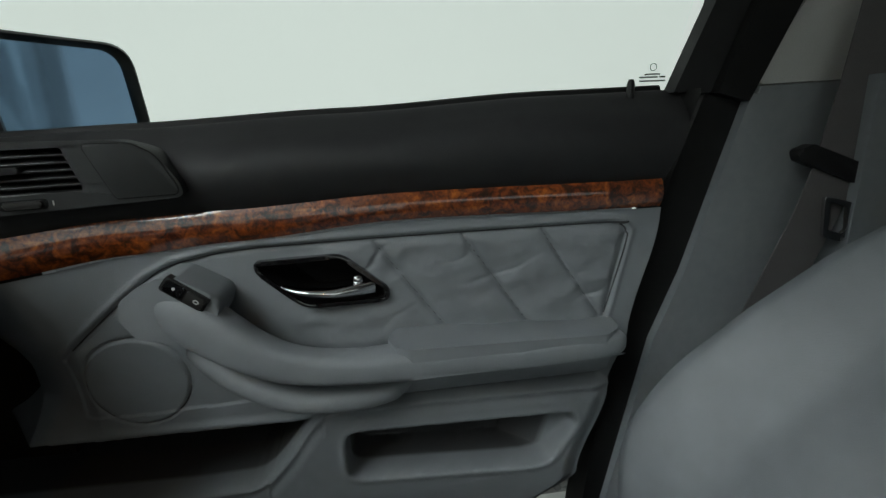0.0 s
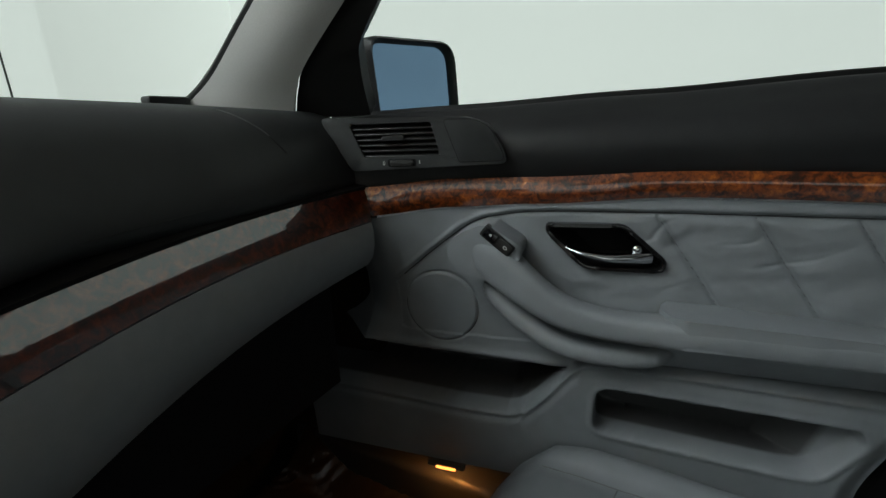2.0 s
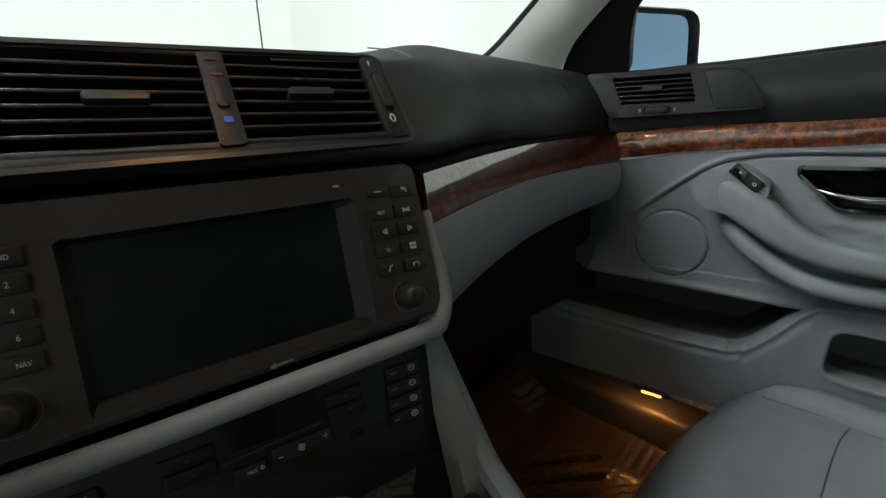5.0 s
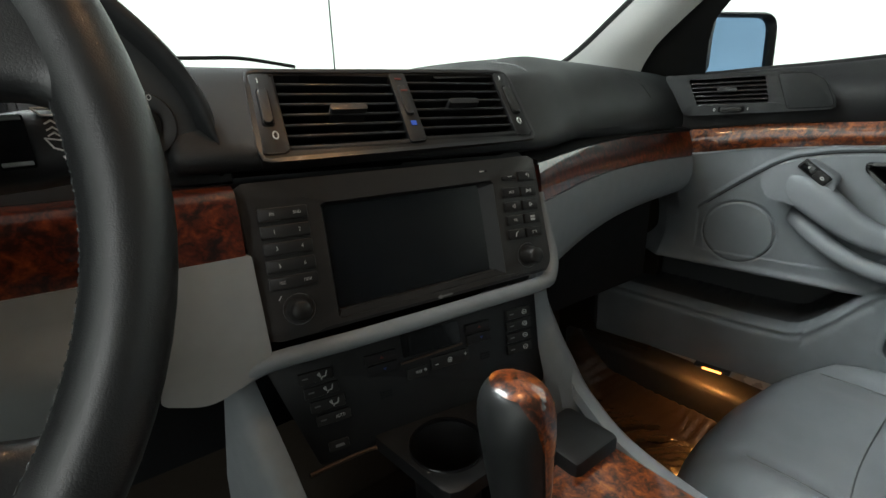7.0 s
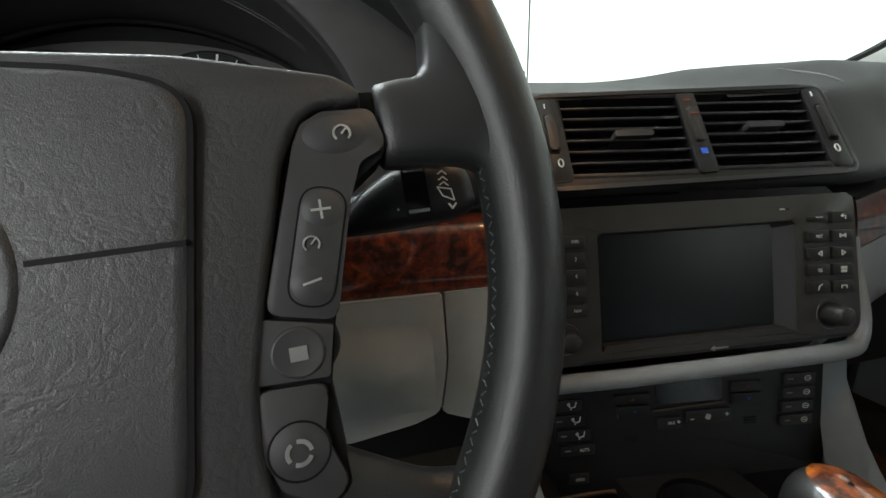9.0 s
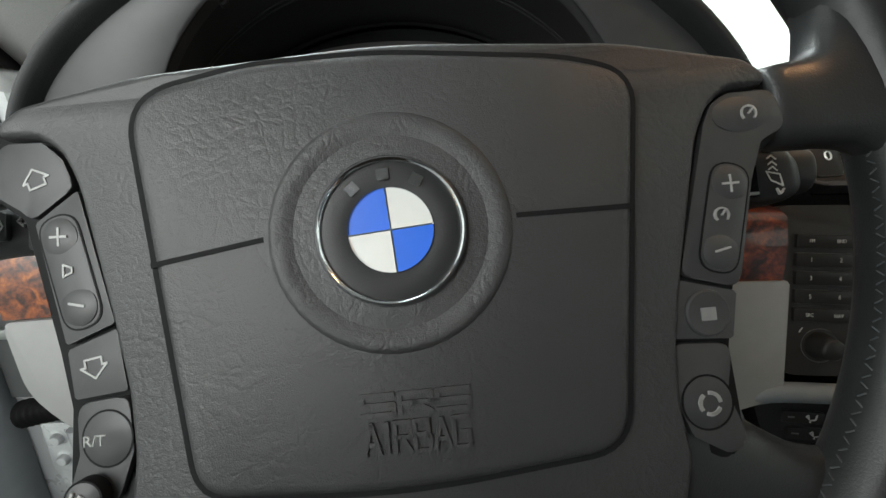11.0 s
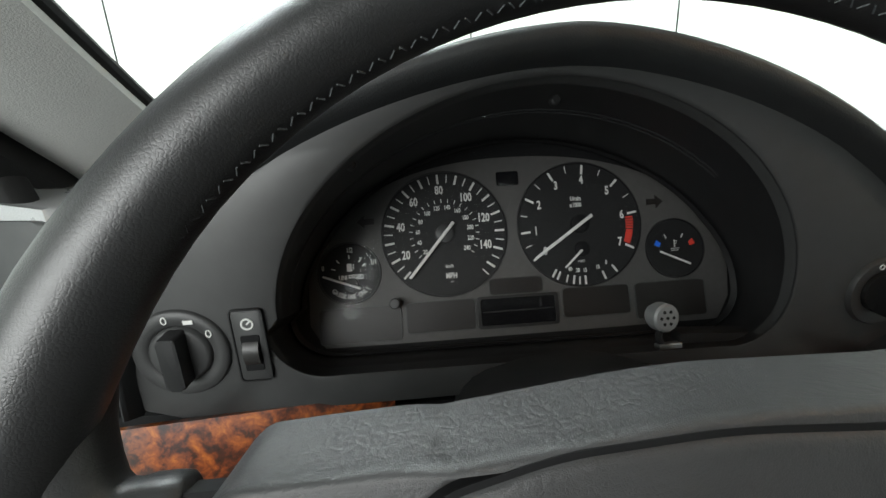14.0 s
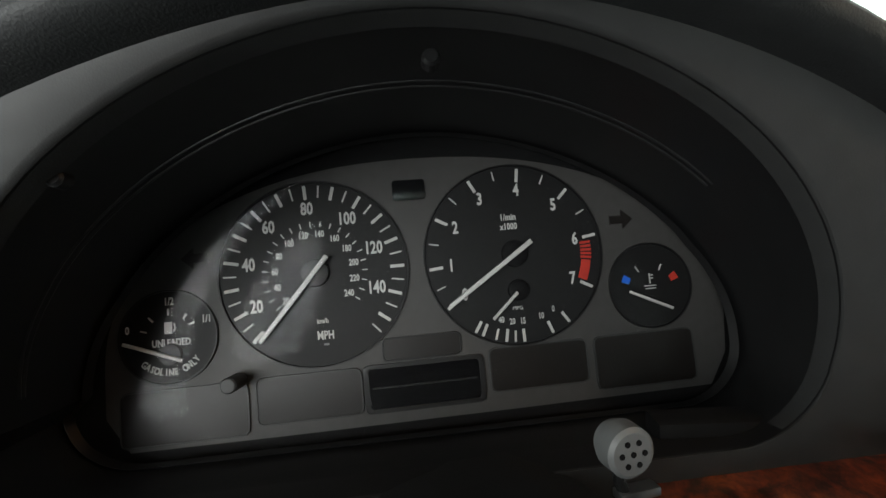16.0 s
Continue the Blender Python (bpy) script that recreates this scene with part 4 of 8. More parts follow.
def hub():
    half = [(0.0, 0.0605), (0.075, 0.0555), (0.117, 0.0470), (0.1240, 0.0420), (0.1240, 0.0368), (0.1105, 0.0366), (0.1035, 0.0315), (0.0985, 0.0215), (0.0883, -0.0200), (0.0840, -0.0410), (0.0828, -0.0590), (0.0850, -0.0760), (0.0800, -0.094), (0.04, -0.099)]
    rad = [0.3, 0.1, 0.010, 0.004, 0.002, 0.010, 0.012, 0.03, 0.05, 0.05, 0.03, 0.02, 0.01, 0.1]
    shell_out = round_poly([(x + 0.0012, z) for x, z in half] + [(-x + 0.0012, z) for x, z in half[:0:-1]], rad + rad[:0:-1], 8)
    rows = []
    for d, y in ((0.0024, 0.0034), (0.0018, 0.0036), (0.0010, 0.0043), (0.0004, 0.0056), (0.0, 0.0080), (0.0, 0.0110), (0.0, 0.018), (0.0, 0.028), (0.0, 0.036)):
        r = inset(resample(shell_out, 260), d)
        lift = 0.19 * max(0.0, y - 0.008)
        row = [(x, y, z + lift * step(0.030, 0.048, z)) for x, z in r]
        rows.append(row + [row[0]])
    bm = loft(rows)
    bm.faces.new([v for v in bm.verts[:260]])
    part("hub_shell", bm, PADMAT, wheel, "grained black hub shell", angle=60)
    cover = round_poly([(-0.0775, 0.0475), (-0.040, 0.0550), (0.0, 0.0560), (0.058, 0.0505), (0.0795, 0.0440), (0.0650, -0.0705), (0.0, -0.0765), (-0.0610, -0.0725)], [0.016, 0.1, 0.2, 0.1, 0.014, 0.014, 0.3, 0.012], 8)
    cover = resample(cover, 160)
    part("cover_groove", slab(inset(cover, -0.0013), 0.0030, 0.008), DARK, wheel, "dark gap round the cover")
    rows = []
    for d, y in ((0.0, 0.007), (0.0, 0.0036), (0.0006, 0.0026), (0.0018, 0.0019), (0.0035, 0.0016)):
        rows.append([(x, y, z) for x, z in inset(cover, d)])
    bm = loft([r + [r[0]] for r in rows])
    bm.verts.ensure_lookup_table()
    bm.faces.new([bm.verts[i] for i in range(4 * 161, 4 * 161 + 160)])
    part("airbag_cover", bm, PADMAT, wheel, "wrinkled black airbag cover", angle=60)
    block_letters("SRS", -0.0125, -0.0535, 0.0092, 0.0056, 0.0018, 0.0014, 0.0008, 0.003)
    block_letters("AIRBAG", -0.0125, -0.0645, 0.0044, 0.0085, 0.0013, 0.0012, 0.0008, 0.003)
    # boss ring and split lines
    prof = [(0.0225, 0.0036), (0.0245, 0.0030), (0.028, 0.0020), (0.032, 0.0008), (0.0348, 0.0004), (0.0362, 0.0008), (0.0370, 0.0022)]
    part("boss_ring", turned(prof, 48), PADMAT, wheel, "raised grained ring round the badge", angle=60)
    for pts in ([(-0.0705, -0.0045), (-0.0385, 0.0003)], [(0.0385, 0.0015), (0.0735, 0.0015)]):
        part("split_line", stroke(pts, 0.0016, 0.0014, 0.004), DARK, wheel, "split line in the cover")
    # emblem: plain disc in blue, white and black
    emb = new("emblem")
    emb.parent = wheel
    emb.matrix_local = pose(0, 0.003, 0, 0, -4, 0)
    tagged(emb, "round badge with blue and white quarters")
    part("bezel", turned([(0.0205, 0.0), (0.0208, -0.0036), (0.0217, -0.0042), (0.0226, -0.0034), (0.0228, 0.002)], 48), CHROME, emb, "chrome bezel", angle=60)
    part("black_ring", turned([(0.0128, -0.0026), (0.0168, -0.0032), (0.0208, -0.0028)], 48), BLACK, emb, "satin black ring", angle=60)
    for k, mt in enumerate((ENAMEL_W, ENAMEL_B, ENAMEL_W, ENAMEL_B)):
        pts = [(0, 0)] + ellipse(0, 0, 0.0126, n=14, a0=90 * k, a1=90 * k + 90)
        part("quarter", slab(pts, -0.0030, 0.0), mt, emb, "blue enamel quarter" if mt is ENAMEL_B else "white enamel quarter", smooth=False)
    part("cross_line", slab(rect(-0.0127, -0.0002, 0.0127, 0.0002), -0.0032, -0.002), CHROME, emb)
    part("cross_line", slab(rect(-0.0002, -0.0127, 0.0002, 0.0127), -0.0032, -0.002), CHROME, emb)
    part("inner_bezel", turned([(0.0124, -0.002), (0.0127, -0.0036), (0.0131, -0.002)], 40), CHROME, emb)
    for a in (125, 90, 55):
        ob = part("plain_mark", slab(rect(-0.0018, -0.0017, 0.0018, 0.0017, 0.0004), -0.0036, -0.0025), CHROME, emb, "plain chrome mark")
        ob.matrix_local = pose(0.0168 * math.cos(radians(a)), 0, 0.0168 * math.sin(radians(a))) @ pose(0, 0, 0, 0, 90 - a, 0)


hub()


def key_pads():
    for sx in (-1, 1):
        F = lambda pts: [(sx * x, z) for x, z in (pts if sx > 0 else pts[::-1])]
        pad = new("button_pad")
        pad.parent = wheel
        tagged(pad, "black button pad on the spoke")
        out = round_poly(F([(0.1085, 0.0372), (0.128, 0.0372), (0.131, 0.0225), (0.118, 0.0125), (0.1075, -0.0280), (0.1040, -0.0450), (0.1055, -0.0745), (0.099, -0.0795), (0.0865, -0.0730), (0.0815, -0.0590), (0.0828, -0.0400), (0.0870, -0.0200), (0.0975, 0.0215), (0.1025, 0.0315)]), 0.004)
        part("base", slab(out, 0.0086, 0.026, 0.0008), DARK, pad)
        if sx < 0:
            keys = [([(0.1095, 0.0356), (0.1235, 0.0356), (0.1268, 0.0212), (0.1170, 0.0150), (0.1135, 0.0118), (0.0993, 0.0213), (0.1030, 0.0300)], 0.004),
                    ([(0.0983, 0.0203), (0.1124, 0.0108), (0.1033, -0.0260), (0.0873, -0.0205)], 0.0008)]
        else:
            keys = [([(0.1125, 0.0358), (0.1280, 0.0360), (0.1310, 0.0238), (0.1220, 0.0195), (0.1170, 0.0070), (0.1085, -0.0265), (0.0893, -0.0215), (0.0950, -0.0020), (0.1035, 0.0265), (0.1065, 0.0325)], 0.004)]
        keys += [([(0.0868, -0.0222), (0.1030 + 0.004 * (sx > 0), -0.0275), (0.1010 + 0.003 * (sx > 0), -0.0420), (0.0838, -0.0405)], 0.0008),
                 ([(0.0836, -0.0420), (0.1005 + 0.003 * (sx > 0), -0.0434), (0.1000, -0.0580), (0.1050, -0.0725), (0.0995, -0.0770), (0.0875, -0.0705), (0.0826, -0.0580)], 0.004)]
        for pts, r in keys:
            part("key_field", slab(round_poly(F(pts), r), 0.0058, 0.014, 0.0006), WKEY, pad)
        # rocker with plus and minus
        near = 0.0040 if sx < 0 else -0.0010
        a, b = Vector((sx * (0.1080 - near), 0.0062)), Vector((sx * (0.1022 - near), -0.0148))
        d = (b - a).normalized()
        w = Vector((-d.y, d.x)) * 0.0068
        o = round_poly([tuple(a + w - d * 0.007), tuple(a - w - d * 0.007), tuple(b - w + d * 0.007), tuple(b + w + d * 0.007)], 0.0066, 8)
        part("gap", slab([(x, z) for x, z in resample(o, 60)], 0.0055, 0.012), DARK, pad)
        o2 = inset(resample(o, 60), 0.0006)
        rocker = part("rocker", dome(o2, 0.0054, 0.0046, 0.012), WKEY, pad, "plus and minus rocker")
        for p in (a, b):
            part("raised_end", dome(ellipse(p.x, p.y, 0.0058, n=28), 0.0050, 0.0038, 0.010), WKEY, rocker)
        def mark(name, pts_list, closed=False, w=0.0007, y=0.0040):
            bm = bmesh.new()
            for pts in pts_list:
                stroke(pts, w, y - 0.0003, y + 0.0008, closed, bm)
            return part(name, bm, INKMID, pad, "white printed mark")
        px, pz = a.x - 0.0005 * sx, a.y
        mark("plus_mark", [[(px - 0.0026, pz), (px + 0.0026, pz)], [(px, pz - 0.0026), (px, pz + 0.0026)]])
        mx, mz = b.x, b.y + 0.0005
        mark("minus_mark", [[(mx - 0.0024, mz - 0.0005 * sx), (mx + 0.0024, mz + 0.0005 * sx)]])
        if sx < 0:
            mark("arrow_mark", [arrow_outline(0.0086, 0.0058, 19, -0.1120, 0.0247, 0.62, 0.32)], True, 0.0006, 0.0058)
            mark("arrow_mark", [arrow_outline(0.0086, 0.0058, 189, -0.0944, -0.0333, 0.62, 0.32)], True, 0.0006, 0.0058)
            mark("speaker_mark", [[(-0.1025, -0.0058), (-0.1025, -0.0022), (-0.0997, -0.0032), (-0.0997, -0.0046)]], True, 0.0006, 0.0045)
            part("round_key", dome(ellipse(-0.0908, -0.0538, 0.0078, n=32), 0.0056, 0.0044, 0.012), WKEY, pad, "round key")
            part("gap", ring(ellipse(-0.0908, -0.0538, 0.0084), ellipse(-0.0908, -0.0538, 0.0078), 0.0056, 0.010), DARK, pad)
            lettering("R/T", 0.0044, INKMID, pad, pose(-0.0908, 0.0042, -0.0540), label="white letters")
            part("round_key", dome(ellipse(-0.0956, -0.0708, 0.0050, n=28), 0.0056, 0.0047, 0.012), WKEY, pad, "small round key")
            part("gap", ring(ellipse(-0.0956, -0.0708, 0.0056), ellipse(-0.0956, -0.0708, 0.0050), 0.0056, 0.010), DARK, pad)
            mark("speech_mark", [[(-0.0978, -0.0682), (-0.0984, -0.0700), (-0.0970, -0.0706), (-0.0966, -0.0724), (-0.0974, -0.0738)], [(-0.0958, -0.0690), (-0.0938, -0.0712)], [(-0.0954, -0.0702), (-0.0934, -0.0722)], [(-0.0952, -0.0716), (-0.0940, -0.0730)]], False, 0.0008, 0.0046)
        else:
            part("round_key", dome(ellipse(0.1160, 0.0285, 0.0095, 0.0058, n=32), 0.0056, 0.0044, 0.012), WKEY, pad, "oval key")
            mark("dial_mark", [ellipse(0.1178, 0.0282, 0.0024, n=14, a0=-40, a1=220), [(0.1178, 0.0282), (0.1196, 0.0300)]], False, 0.0006, 0.0041)
            mark("dial_mark", [ellipse(0.1045, -0.0035, 0.0022, n=14, a0=-40, a1=220), [(0.1045, -0.0035), (0.1060, -0.0018)]], False, 0.0005, 0.0041)
            part("round_key", turned([(0.0, 0.0055), (0.004, 0.0053), (0.0066, 0.0049), (0.0072, 0.0052), (0.0076, 0.0062)], 28, cx=0.0965, cz=-0.0335), WKEY, pad, "dished square key")
            part("square_mark", slab(rect(0.0942, -0.0358, 0.0990, -0.0318), 0.0049, 0.0100), INKDIM, pad)
            part("round_key", dome(ellipse(0.0930, -0.0605, 0.0078, n=32), 0.0056, 0.0044, 0.012), WKEY, pad, "round key")
            part("gap", ring(ellipse(0.0930, -0.0605, 0.0085), ellipse(0.0930, -0.0605, 0.0079), 0.0056, 0.010), DARK, pad)
            mark("loop_mark", [ellipse(0.0930, -0.0605, 0.0032, n=10, a0=a0, a1=a0 + 80) for a0 in (10, 130, 250)], False, 0.0011, 0.0043)


key_pads()


def sweep_back_flanks():
    # the flanks of the hub, their button pads and the spokes fall away from the driver, and return at the rim
    for ob in wheel.children_recursive:
        if ob.type != "MESH" or ob.name.split(".")[0] in ("rim", "stitching", "airbag_cover", "cover_groove", "split_line"):
            continue
        m = ob.matrix_local
        back = m.inverted()
        for v in ob.data.vertices:
            p = m @ v.co
            ax = abs(p.x)
            d = (0.22 if p.x < 0 else 0.08) * max(0.0, ax - 0.0663) * (1 - step(0.116, 0.178, ax))
            if d > 0:
                k = d / 0.118
                v.co = back @ Vector((p.x + math.copysign(max(0.0, min(ax, 0.140) - 0.07) * k, p.x), p.y + d, p.z + (p.z + 0.02) * k))


sweep_back_flanks()


# ---- binnacle and instruments ----
def arch(w0, w1, top, base, n=40, cx=0.0, power=2.3, right=None):
    """Open arch from the left foot over the top to the right foot."""
    out = []
    for i in range(n + 1):
        a = math.pi * (1 - i / n)
        c, s = math.cos(a), math.sin(a)
        w, p = (w0, power) if c < 0 else (w1, right or power)
        out.append((cx + w * math.copysign(abs(c) ** (2 / p), c), base + (top - base) * abs(s) ** (2 / p)))
    return out


def resample_open(pts, n):
    """n points evenly spread along an open line."""
    d = np.cumsum([0] + [math.dist(a, b) for a, b in zip(pts, pts[1:])])
    return zip(np.interp(np.linspace(0, d[-1], n), d, [p[0] for p in pts]).tolist(), np.interp(np.linspace(0, d[-1], n), d, [p[1] for p in pts]).tolist())


def binnacle():
    b = thing("instrument_binnacle", GAUGE, "charcoal hooded binnacle round the instruments", "instrument binnacle")
    N = 60
    rim = arch(0.246, 0.238, 0.079, -0.060, N, 0.012, 1.75, 1.65)
    outer = arch(0.236, 0.230, 0.064, -0.060, N, 0.010, 1.75, 1.65)
    inner = arch(0.149, 0.150, 0.0595, -0.050, N, 0.002, 1.9)
    foot_o = [(0.247, -0.070), (0.247, -0.085), (0.247, -0.100), (0.12, -0.103), (0.0, -0.104), (-0.12, -0.104), (-0.226, -0.104), (-0.232, -0.095), (-0.230, -0.075)]
    foot_o = [tuple(p) for p in resample_open(foot_o, 24)]
    corner_r = [(0.120 + 0.032 * math.cos(a), -0.056 - 0.031 * math.sin(a)) for a in [math.pi / 2 * (i + 0.5) / 9 for i in range(9)]]
    corner_l = [(-0.124 - 0.031 * math.sin(a), -0.056 - 0.029 * math.cos(a)) for a in [math.pi / 2 * (i + 0.5) / 9 for i in range(9)]]
    foot_i = corner_r + [(0.120 - 0.244 * i / 7, -0.087 + 0.002 * i / 7) for i in range(1, 7)] + corner_l

    def lean(z):
        """The face leans towards the driver at its top."""
        return -0.42 * (z + 0.072)

    bm = ring(outer + foot_o, inner + foot_i, -0.060, -0.050, 0.002)
    for v in bm.verts:
        v.co.y += lean(v.co.z)
    part("face_plate", bm, PANEL, b, "taupe face plate of the binnacle")
    loop = inner + foot_i
    lens = [(x * 1.035 + 0.002, z * 1.06 if z > 0 else z * 0.94 - 0.001) for x, z in loop]
    rows = []
    for t, y, q in ((-0.03, -0.0590, 1), (0.02, -0.0575, 1), (0.09, -0.052, 0.95), (0.26, -0.044, 0.72), (0.265, -0.0415, 0.70), (0.285, -0.0405, 0.69), (0.29, -0.038, 0.67), (0.5, -0.034, 0.48), (0.8, -0.020, 0.2), (1.0, -0.010, 0)):
        row = [(a[0] + (c[0] - a[0]) * t, y + lean(a[1]) * q, a[1] + (c[1] - a[1]) * t) for a, c in zip(loop, lens)]
        rows.append(row + [row[0]])
    part("tunnel", loft(rows), BLACK, b, "black tunnel round the instruments", angle=40)
    for t, y, q in ((0.36, -0.0375, 0.60), (0.44, -0.0362, 0.535)):
        pts = [(a[0] + (c[0] - a[0]) * t, y + lean(a[1]) * q, a[1] + (c[1] - a[1]) * t) for a, c in list(zip(loop, lens))[2:N - 12]]
        part("rib", sweep(pts, (0.0007, 0.0007), 8), SLAT, b, "thin rib inside the hood")
    rows = [[(x, y, z) for x, z in [(p[0] * s, p[1] * s) for p in lens] + [(lens[0][0] * s, lens[0][1] * s)]] for s, y in ((1.0, -0.0102), (0.985, -0.0135), (0.97, -0.0102))]
    part("lens_rim", loft(rows), BLACK, b, "glossy rim of the instrument lens", angle=60)
    clear = [(x * 0.985, z * 0.985) for x, z in lens]
    rows = [[(x * q, -0.0125 - 0.012 * max(0.0, (z * q + 0.085) / 0.16) ** 1.5, z * q) for x, z in clear + [clear[0]]] for q in (1.0, 0.9, 0.75, 0.55, 0.3, 0.02)]
    pane = part("lens", loft(rows), LENS, b, "clear curved instrument lens", angle=80)
    pane.visible_shadow = False
    part("back_wall", slab([(x * 1.02, z * 1.02) for x, z in lens], -0.001, 0.010), DARK, b, "dark backing behind the dials", smooth=False)
    # hood: soft roll round the face plate, running forward into the pad
    ends = [(-0.232, -0.100), (-0.230, -0.080)], [(0.247, -0.075), (0.248, -0.095)]
    low, high = ends[0] + outer + ends[1], ends[0] + rim + ends[1]
    rows = []
    for t, d, y, q in ((0.0, -0.001, -0.0585, 1), (0.0, 0.0002, -0.0640, 1), (0.05, 0.0010, -0.0685, 1), (0.2, 0.0022, -0.0715, 1), (0.45, 0.0030, -0.0715, 1), (0.75, 0.0022, -0.0680, 1), (1, 0.0005, -0.0580, 1), (1, 0.0038, -0.045, 0.95), (1, 0.0062, -0.03, 0.85), (1, 0.007, -0.01, 0.7), (1, 0.004, 0.02, 0.4), (1, -0.010, 0.07, 0.1), (1, -0.045, 0.15, 0)):
        row = []
        body = [(p[0] + (r[0] - p[0]) * t, p[1] + (r[1] - p[1]) * t) for p, r in zip(low, high)]
        for i, (x, z) in enumerate(body):
            p, r = Vector(body[max(i - 1, 0)]), Vector(body[min(i + 1, len(body) - 1)])
            n = (r - p).normalized()
            row.append((x - n.y * d, y + lean(z) * q, z + n.x * d))
        rows.append(row)
    part("hood", loft(rows), DASH, b, "soft charcoal hood over the instruments", angle=60)
    for x, y, z in ((-0.100, -0.092, 0.0275), (0.008, -0.100, 0.0535)):
        s = part("screw", turned([(0.0, -0.001), (0.002, -0.001), (0.0028, 0.0), (0.0028, 0.004)], 14), BLACK, b, "small screw in the hood")
        s.matrix_local = pose(x, y, z)


binnacle()


def dial_marks(bm_parent, cx, cz, marks, r0, r1, w, mat, name="tick"):
    """Radial printed marks at the given angles."""
    for a in marks:
        c, s = math.cos(radians(a)), math.sin(radians(a))
        part(name, stroke([(cx + r0 * c, cz + r0 * s), (cx + r1 * c, cz + r1 * s)], w, -0.0022, -0.0014), mat, bm_parent, smooth=False)


def needle(parent, cx, cz, a, r0, r1, w):
    c, s = math.cos(radians(a)), math.sin(radians(a))
    q = Vector((-s, c))
    p0, p1 = Vector((cx + r0 * c, cz + r0 * s)), Vector((cx + r1 * c, cz + r1 * s))
    pts = [tuple(p0 - q * w), tuple(p1 - q * w * 0.85), tuple(p1 + q * w * 0.85), tuple(p0 + q * w)]
    part("needle", slab(pts, -0.0068, -0.0056, 0.0003), INK, parent, "white pointer")


def cluster():
    k = thing("instrument_cluster", GAUGE, "black round dials in a taupe plate, engine off", "instrument cluster")
    top = arch(0.150, 0.156, 0.053, -0.040, 40, 0.004, 2.2)
    out = top + [(0.158, -0.060), (0.148, -0.076), (0.05, -0.0765), (-0.06, -0.0765), (-0.136, -0.076), (-0.146, -0.060)]
    part("plate", slab(out, -0.0014, 0.003, 0.0), PLATE, k, "taupe instrument plate", smooth=False)

    def face(cx, cz, r, label):
        d = new("dial")
        d.parent = k
        tagged(d, label)
        part("disc", slab(ellipse(cx, cz, r, n=56), -0.0018, 0.0005), DARK, d, smooth=False).data.materials[0] = DIAL
        part("dial_rim", turned([(r - 0.0002, -0.0018), (r + 0.0001, -0.0030), (r + 0.0007, -0.0030), (r + 0.0009, -0.0012)], 56, cx=cx, cz=cz), BLACK, d, angle=60)
        return d

    def digits(d, text, cx, cz, r, a, size, mat=INK, squash=0.70):
        lettering(text, size, mat, d, pose(cx + r * math.cos(radians(a)), -0.0018, cz + r * math.sin(radians(a))), "numeral", squash=squash, bold=0.028)

    # speed
    cx, cz = -0.048, -0.001
    d = face(cx, cz, 0.0450, "black speed dial with white figures")
    ang = lambda v: 243.5 - 1.872 * v
    dial_marks(d, cx, cz, [ang(v) for v in range(10, 156, 10)], 0.0370, 0.0430, 0.0015, INK)
    dial_marks(d, cx, cz, [ang(v) for v in range(15, 156, 10)], 0.0375, 0.0430, 0.0007, INK)
    for v in range(20, 141, 20):
        digits(d, str(v), cx, cz, 0.0318 if v < 100 else 0.0306, ang(v), 0.0086)
    ak = lambda v: 243.5 - 1.872 * v / 1.609
    dial_marks(d, cx, cz, [ak(v) for v in range(20, 241, 10)], 0.0228, 0.0252, 0.0005, INK)
    for v in range(20, 241, 20):
        digits(d, str(v), cx, cz, 0.0192, ak(v), 0.0045)
    lettering("km/h", 0.0034, INK, d, pose(cx + 0.002, -0.0018, cz - 0.0235), "numeral", squash=0.8, bold=0.02)
    lettering("MPH", 0.0056, INK, d, pose(cx + 0.003, -0.0018, cz - 0.0305), "numeral", squash=0.72, bold=0.028)
    part("small_mark", slab(rect(cx + 0.002, cz - 0.0352, cx + 0.0044, cz - 0.0342), -0.0022, -0.001), INKDIM, d)
    part("cap", turned([(0.0, -0.0046), (0.0060, -0.0046), (0.0066, -0.0042), (0.0068, -0.002)], 24, cx=cx, cz=cz), PANEL, d, "grey pointer cap")
    needle(d, cx, cz, 229, -0.0100, 0.0405, 0.0012)
    # engine speed and consumption
    cx, cz = 0.0515, 0.0
    d = face(cx, cz, 0.0455, "black engine speed dial with red sector")
    ar = lambda v: float(np.interp(v, range(8), (214.5, 186, 152, 117.5, 82.5, 45.5, 8.5, -27.5)))
    dial_marks(d, cx, cz, [ar(v) for v in range(0, 8)], 0.0375, 0.0435, 0.0015, INK)
    dial_marks(d, cx, cz, [ar(v + 0.5) for v in range(0, 6)], 0.0390, 0.0435, 0.0006, INK)
    for v in range(0, 8):
        digits(d, str(v), cx, cz, 0.0328, ar(v), 0.0086)
    arc = ellipse(cx, cz, 0.0400, n=8, a0=ar(6.93), a1=ar(6.5)) + ellipse(cx, cz, 0.0352, n=8, a0=ar(6.93), a1=ar(6.5))[::-1]
    part("red_sector", slab(arc, -0.0022, -0.001), RED, d, "red sector", smooth=False)
    dial_marks(d, cx, cz, [ar(v) for v in (6.12, 6.2, 6.28, 6.36, 6.44)], 0.0352, 0.0400, 0.0012, RED, "red_mark")
    lettering("1/min", 0.0047, INK, d, pose(cx - 0.0015, -0.0018, cz + 0.0188), "numeral", squash=0.8, bold=0.02)
    lettering("x1000", 0.0047, INK, d, pose(cx - 0.0015, -0.0018, cz + 0.0140), "numeral", squash=0.76, bold=0.02)
    am = (238, 243, 252, 259, 265, 271, 279, 291, 304)
